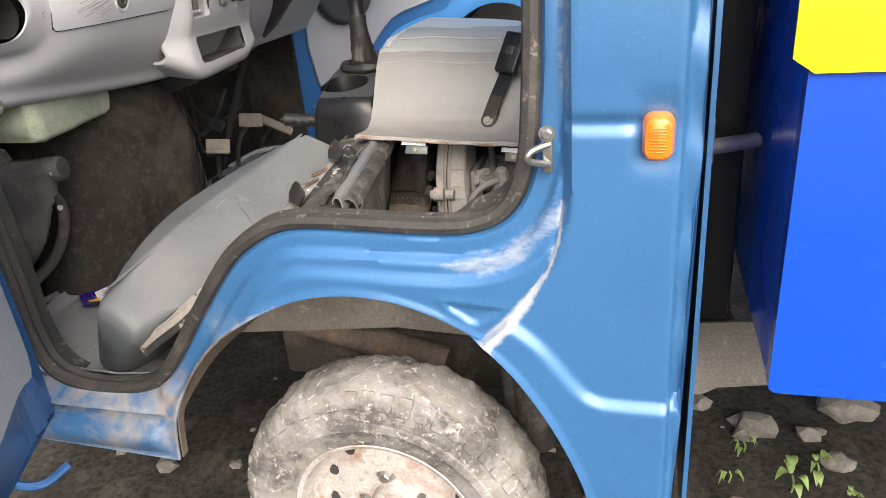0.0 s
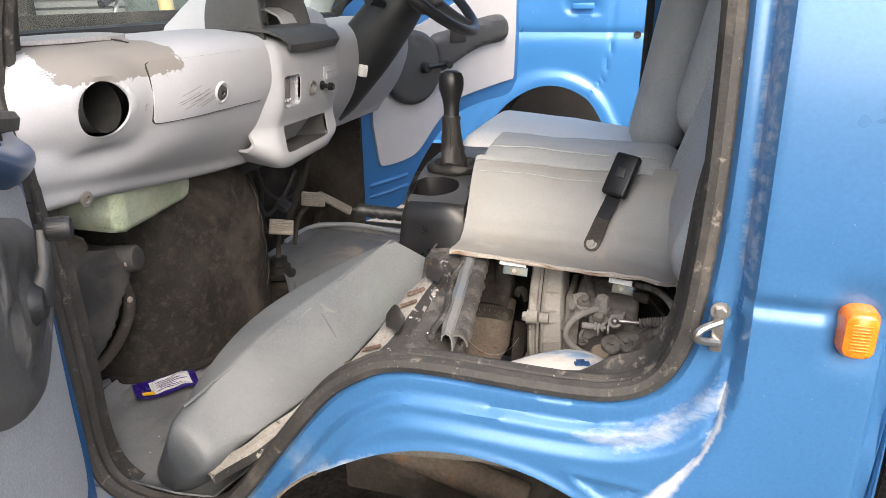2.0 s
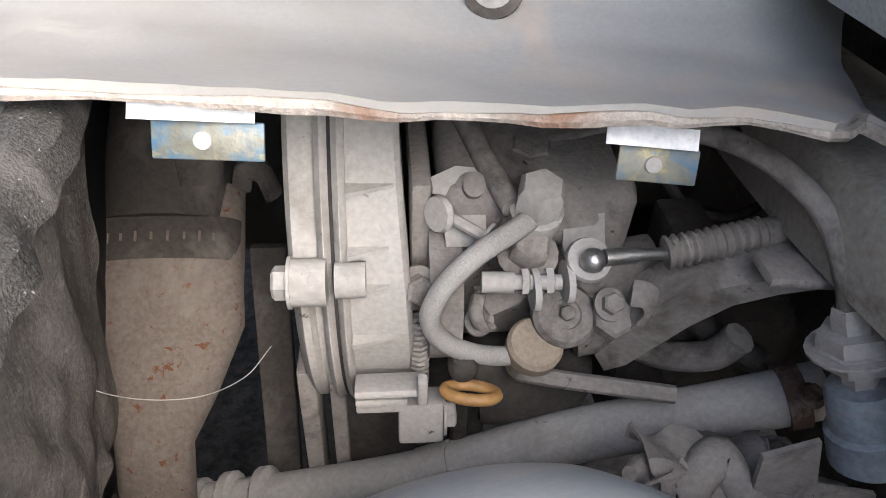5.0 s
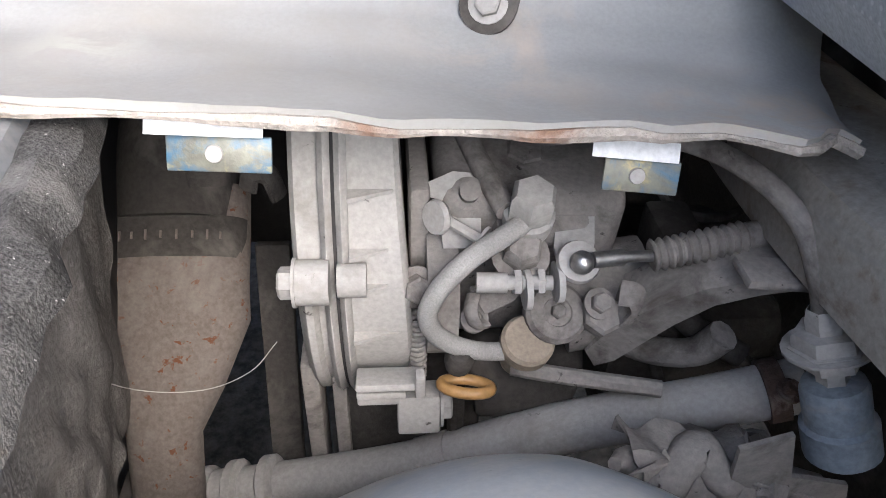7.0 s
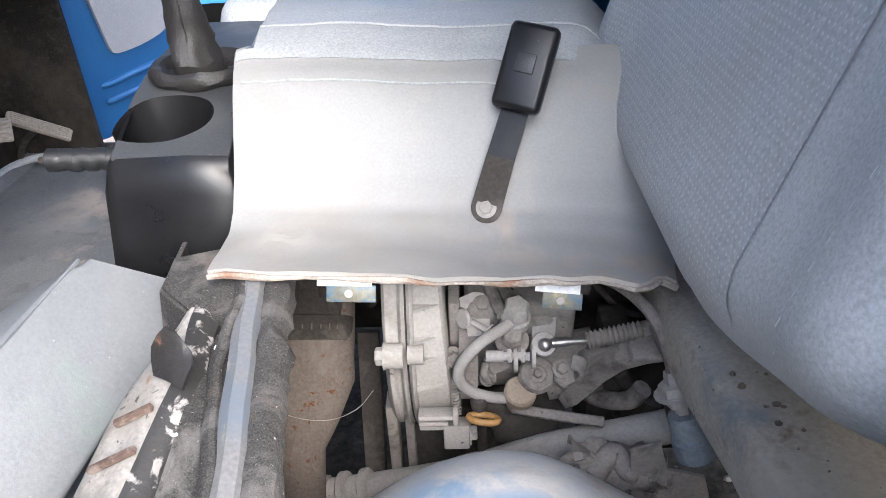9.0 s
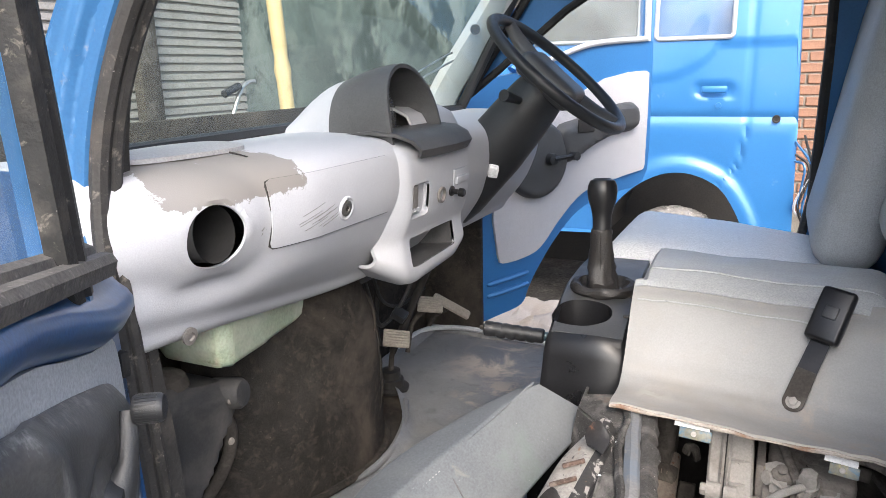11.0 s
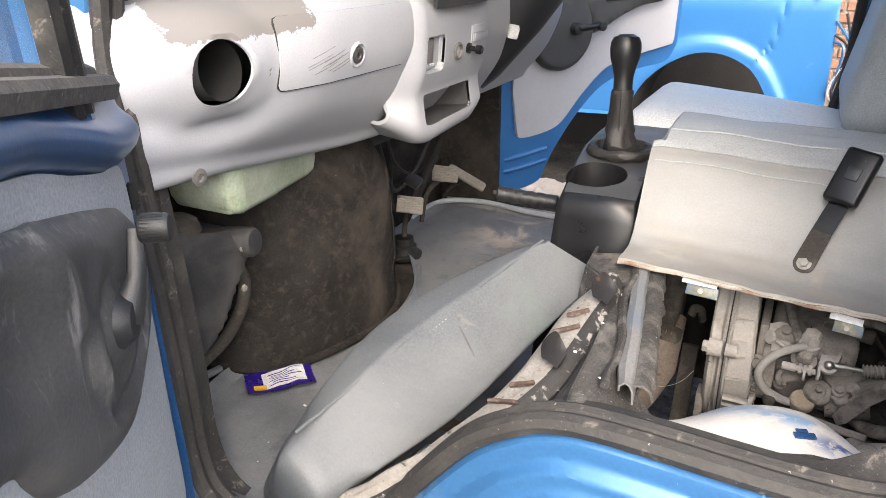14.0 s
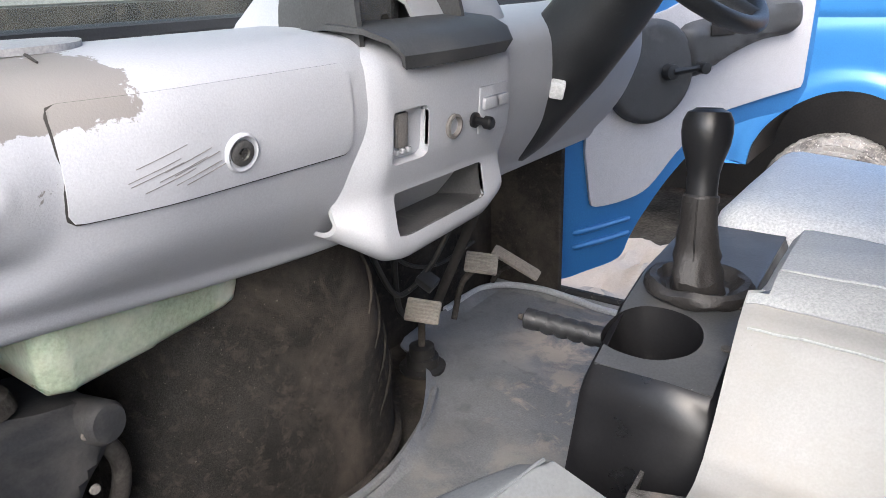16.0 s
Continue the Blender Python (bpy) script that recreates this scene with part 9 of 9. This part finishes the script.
# background hoses on the gearbox side
bm = B()
tube(bm, [(-0.39, 0.50, 0.60), (-0.36, 0.49, 0.585), (-0.335, 0.47, 0.60), (-0.325, 0.46, 0.625)], 0.010, 10)
part("breather_hose", bm, M_dust, eng)
bm = B()
tube(bm, [(-0.345, 0.55, 0.66), (-0.352, 0.52, 0.635), (-0.335, 0.49, 0.61), (-0.30, 0.47, 0.595)], 0.0085, 10)
part("braided_hose", bm, M_dust3, eng)
bm = B()
for k in range(3):
    tube(bm, [(-0.40 + 0.02 * k, 0.62, 0.74), (-0.375 + 0.015 * k, 0.56, 0.715 + 0.01 * k), (-0.345, 0.53, 0.72), (-0.31, 0.52, 0.73)], 0.005, 8)
tube(bm, [(-0.40, 0.52, 0.715), (-0.375, 0.52, 0.712)], 0.010, 10)
tube(bm, [(-0.372, 0.55, 0.705), (-0.352, 0.55, 0.679), (-0.328, 0.55, 0.654), (-0.293, 0.55, 0.651), (-0.26, 0.56, 0.67)], 0.0035, 8)
tube(bm, [(-0.350, 0.51, 0.66), (-0.336, 0.50, 0.616), (-0.312, 0.50, 0.579), (-0.265, 0.50, 0.550), (-0.22, 0.50, 0.54)], 0.006, 8)
tube(bm, [(-0.372, 0.53, 0.64), (-0.362, 0.52, 0.60), (-0.345, 0.51, 0.565), (-0.33, 0.50, 0.53)], 0.0045, 8)
part("wiring", bm, M_dust3, eng, "dusty cables")
bm = B()
box(bm, (0.14, 0.16, 0.12), xf((-0.30, 0.60, 0.52)), 0.02)
box(bm, (0.03, 0.05, 0.10), xf((-0.345, 0.52, 0.62)), 0.005)
part("gearbox", bm, M_dust3, eng, "dark dusty gearbox")
# torn rag and bracket
rag = thing("torn_rag", "dusty shredded rag beside the cross pipe", "rag", (-0.38, 0.36, 0.6))
bm = B()
rows = []
for u in np.linspace(0, 1, 26):
    row = []
    for v in np.linspace(0, 1, 14):
        p = Vector((-0.405 + 0.085 * u, 0.385 + 0.022 * math.cos(v * 5.5), 0.608 + 0.018 * math.sin(v * 5.5) - 0.012 * u))
        p += Vector((noise.noise((u * 5, v * 5, 1)), noise.noise((u * 5, v * 5, 7)), noise.noise((u * 6, v * 6, 3)))) * 0.010 + Vector((0, 0, 1)) * 0.004 * noise.noise((u * 22, v * 22, 3))
        row.append(p)
    rows.append(row)
sheet(bm, rows, 0.002)
part("cloth", bm, M_dust, rag, "dusty grey rolled cloth")
bm = B()
tube(bm, [(-0.415 + 0.012 * k, 0.375 + 0.008 * math.sin(k * 2.1), 0.612 + 0.007 * math.cos(k * 1.7)) for k in range(7)], [0.004, 0.009, 0.012, 0.010, 0.012, 0.008, 0.004], 10, 5)
part("twisted_end", bm, M_dust, rag)
brk = thing("pierced_bracket", "dusty pierced sheet metal bracket", "bracket", (-0.34, 0.36, 0.6))
bm = B()
plate(bm, [(-0.37, 0.655), (-0.345, 0.665), (-0.335, 0.63), (-0.30, 0.62), (-0.285, 0.57), (-0.31, 0.54), (-0.36, 0.55)], lambda uv: (np.stack([uv[:, 0] + 0.012, np.full(len(uv), 0.365), uv[:, 1] - 0.014], 1), np.tile((0, 1.0, 0), (len(uv), 1))), 0.003, 0, [ring2(-0.345, 0.60, 0.005, 0.005, 10), ring2(-0.318, 0.575, 0.003, 0.003, 8)])
part("bracket_plate", bm, M_dust, brk, "pierced dusty sheet")
bm = B()
box(bm, (0.060, 0.020, 0.003), xf((-0.315, 0.374, 0.600), (0, 24, 0)), 0.001)
part("bracket_flange", bm, M_dust, brk, "folded dusty flange")
bm = B()
hexbolt(bm, (-0.300, 0.3635, 0.565), (0, -1, 0.1), 0.006, 0.006)
part("bolt", bm, M_dust2, brk)

# tabs hanging from the seat edge
for (x, y, z, w, rz) in ((-0.600, 0.418, 0.788, 0.042, 0), (-0.420, 0.423, 0.772, 0.034, -6)):
    tb = thing("seat_tab", "white paper over a coloured metal tab", "tab", (x, y, z))
    m = Matrix.Translation((x, y, z)) @ Euler((radians(-22), radians(3), radians(rz))).to_matrix().to_4x4()
    bm = B()
    box(bm, (w, 0.002, 0.015), m @ xf((0.003, 0.002, -0.006)), 0.0008)
    part("metal_plate", bm, M_copper, tb, "oil-stained coloured metal plate")
    bm = B()
    lathe(bm, [(0.0038, 0), (0.0034, 0.0012), (0, 0.0014)], m @ axis((0.001, 0.001, -0.006), (0, -1, 0)), 14)
    lathe(bm, [(0.0018, 0.0018), (0, 0.0018)], m @ axis((0.001, 0.001, -0.006), (0, -1, 0)), 10)
    part("rivet", bm, M_dust2, tb)
    bm = B()
    sheet(bm, [[m @ Vector((-w / 2 - 0.004 + (w + 0.004) * u, -0.001 - 0.002 * v, 0.010 - 0.0085 * v)) for u in np.linspace(0, 1, 6)] for v in np.linspace(0, 1, 4)], 0.0006)
    part("paper", bm, M_white, tb, "white paper flap")
web = thing("cobweb_strand", "thin dusty cobweb strand across the engine hole", "cobweb", (-0.62, 0.45, 0.6))
bm = B()
tube(bm, [(-0.70, 0.42, 0.66), (-0.675, 0.44, 0.615), (-0.645, 0.46, 0.590), (-0.615, 0.46, 0.605), (-0.595, 0.455, 0.635)], 0.00035, 5)
part("strand", bm, M_dust2, web)

# ---- small things ----
def build_seedling(x, y, s, seed):
    rng = random.Random(seed)
    pl = thing("seedling", "small green weed seedling growing in dark dirt", "plant", (x, y, 0.0), group="weeds on the dirt")
    for k in range(6):
        a, h, ln = rng.uniform(0, 6.28), rng.uniform(0.02, 0.07) * s, rng.uniform(0.03, 0.055) * s
        d = Vector((math.cos(a), math.sin(a), 0))
        sd = Vector((-d.y, d.x, 0))
        p = Vector((x, y, h * 0.6))
        bm = B()
        rows = []
        for t in np.linspace(0, 1, 7):
            w = ln * 0.30 * math.sin(math.pi * (0.06 + 0.92 * t) ** 0.8)
            c = p + d * (0.012 + ln * t) + Vector((0, 0, h * 0.6 + 0.02 * math.sin(t * 2.5) * s - 0.02 * t * t))
            rows.append([c - sd * w + Vector((0, 0, w * 0.3)), c, c + sd * w + Vector((0, 0, w * 0.3))])
        sheet(bm, rows, 0.0004)
        part("leaf", bm, M_leaf, pl)
    bm = B()
    tube(bm, [(x, y, -0.01), (x + 0.004, y, 0.03 * s), (x, y + 0.003, 0.06 * s)], 0.002, 6)
    part("stem", bm, M_leaf, pl)
for i, (x, y, s) in enumerate(((0.13, 0.50, 0.75), (0.19, 0.56, 0.6), (0.05, 0.62, 0.4), (0.235, 0.47, 0.45), (-0.24, 0.62, 0.5), (0.01, 0.52, 0.35))):
    build_seedling(x, y, s, i)

def build_stone(x, y, r, seed):
    bm = B()
    lump(bm, (0, 0, 0), r, seed, 2, 0.55, (1.2, 0.85, 0.65))
    st = part("stone", bm, M_stone, None, smooth=False)
    st.location = (x, y, r * 0.32)
    tagged(st, "rough grey rubble stone lying on dark dirt", "stone", "stones on the ground")
for i, (x, y, r) in enumerate(((0.02, 0.42, 0.032), (0.08, 0.70, 0.045), (0.24, 0.60, 0.030), (0.15, 0.34, 0.020), (-0.04, 0.78, 0.028), (-0.86, 0.55, 0.045), (-0.95, 0.42, 0.022),
                                (-0.80, 0.72, 0.035), (-1.02, 0.62, 0.030), (-0.90, 0.30, 0.016), (0.30, 0.80, 0.05), (-1.10, 0.10, 0.020))):
    build_stone(x, y, r, i)

def build_chip(x, y, z, s, seed):
    rng = random.Random(seed)
    bm = B()
    lump(bm, (0, 0, 0), s, seed, 1, 0.7, (1.0, 0.8, 0.45))
    ch = part("glass_chip", bm, M_glassbit, None, smooth=False)
    ch.location = (x, y, z + 0.3 * s)
    tagged(ch, "small pale chip of broken glass on the sill", "glass chip", "broken glass chips")
rng = random.Random(3)
for i in range(26):
    t = rng.random()
    build_chip(-0.64 + 0.26 * t, rng.uniform(0.055, 0.075), 0.785, rng.uniform(0.0012, 0.0035), i)
for i in range(46):
    x, y = rng.uniform(-0.62, -0.36), rng.uniform(0.06, 0.13)
    z = 0.790 - 0.042 * float(smooth(0.055, 0.105, y)) * float(smooth(-0.67, -0.60, x))
    build_chip(x, y, z + 0.002, rng.choice((0.001, 0.0014, 0.002, 0.003)), 100 + i)
for i, (x, y) in enumerate(((-0.685, 0.335), (-0.66, 0.13), (-0.69, 0.25), (-0.70, 0.17), (-0.44, 0.105), (-0.52, 0.11))):
    build_chip(x, y, 0.792 if x < -0.6 else 0.748, 0.0045 if i in (0, 4) else 0.0025, 40 + i)
for i in range(14):
    build_chip(rng.uniform(-1.20, -1.0), rng.uniform(0.10, 0.40), FLOOR_Z + 0.006, rng.uniform(0.0015, 0.004), 60 + i)
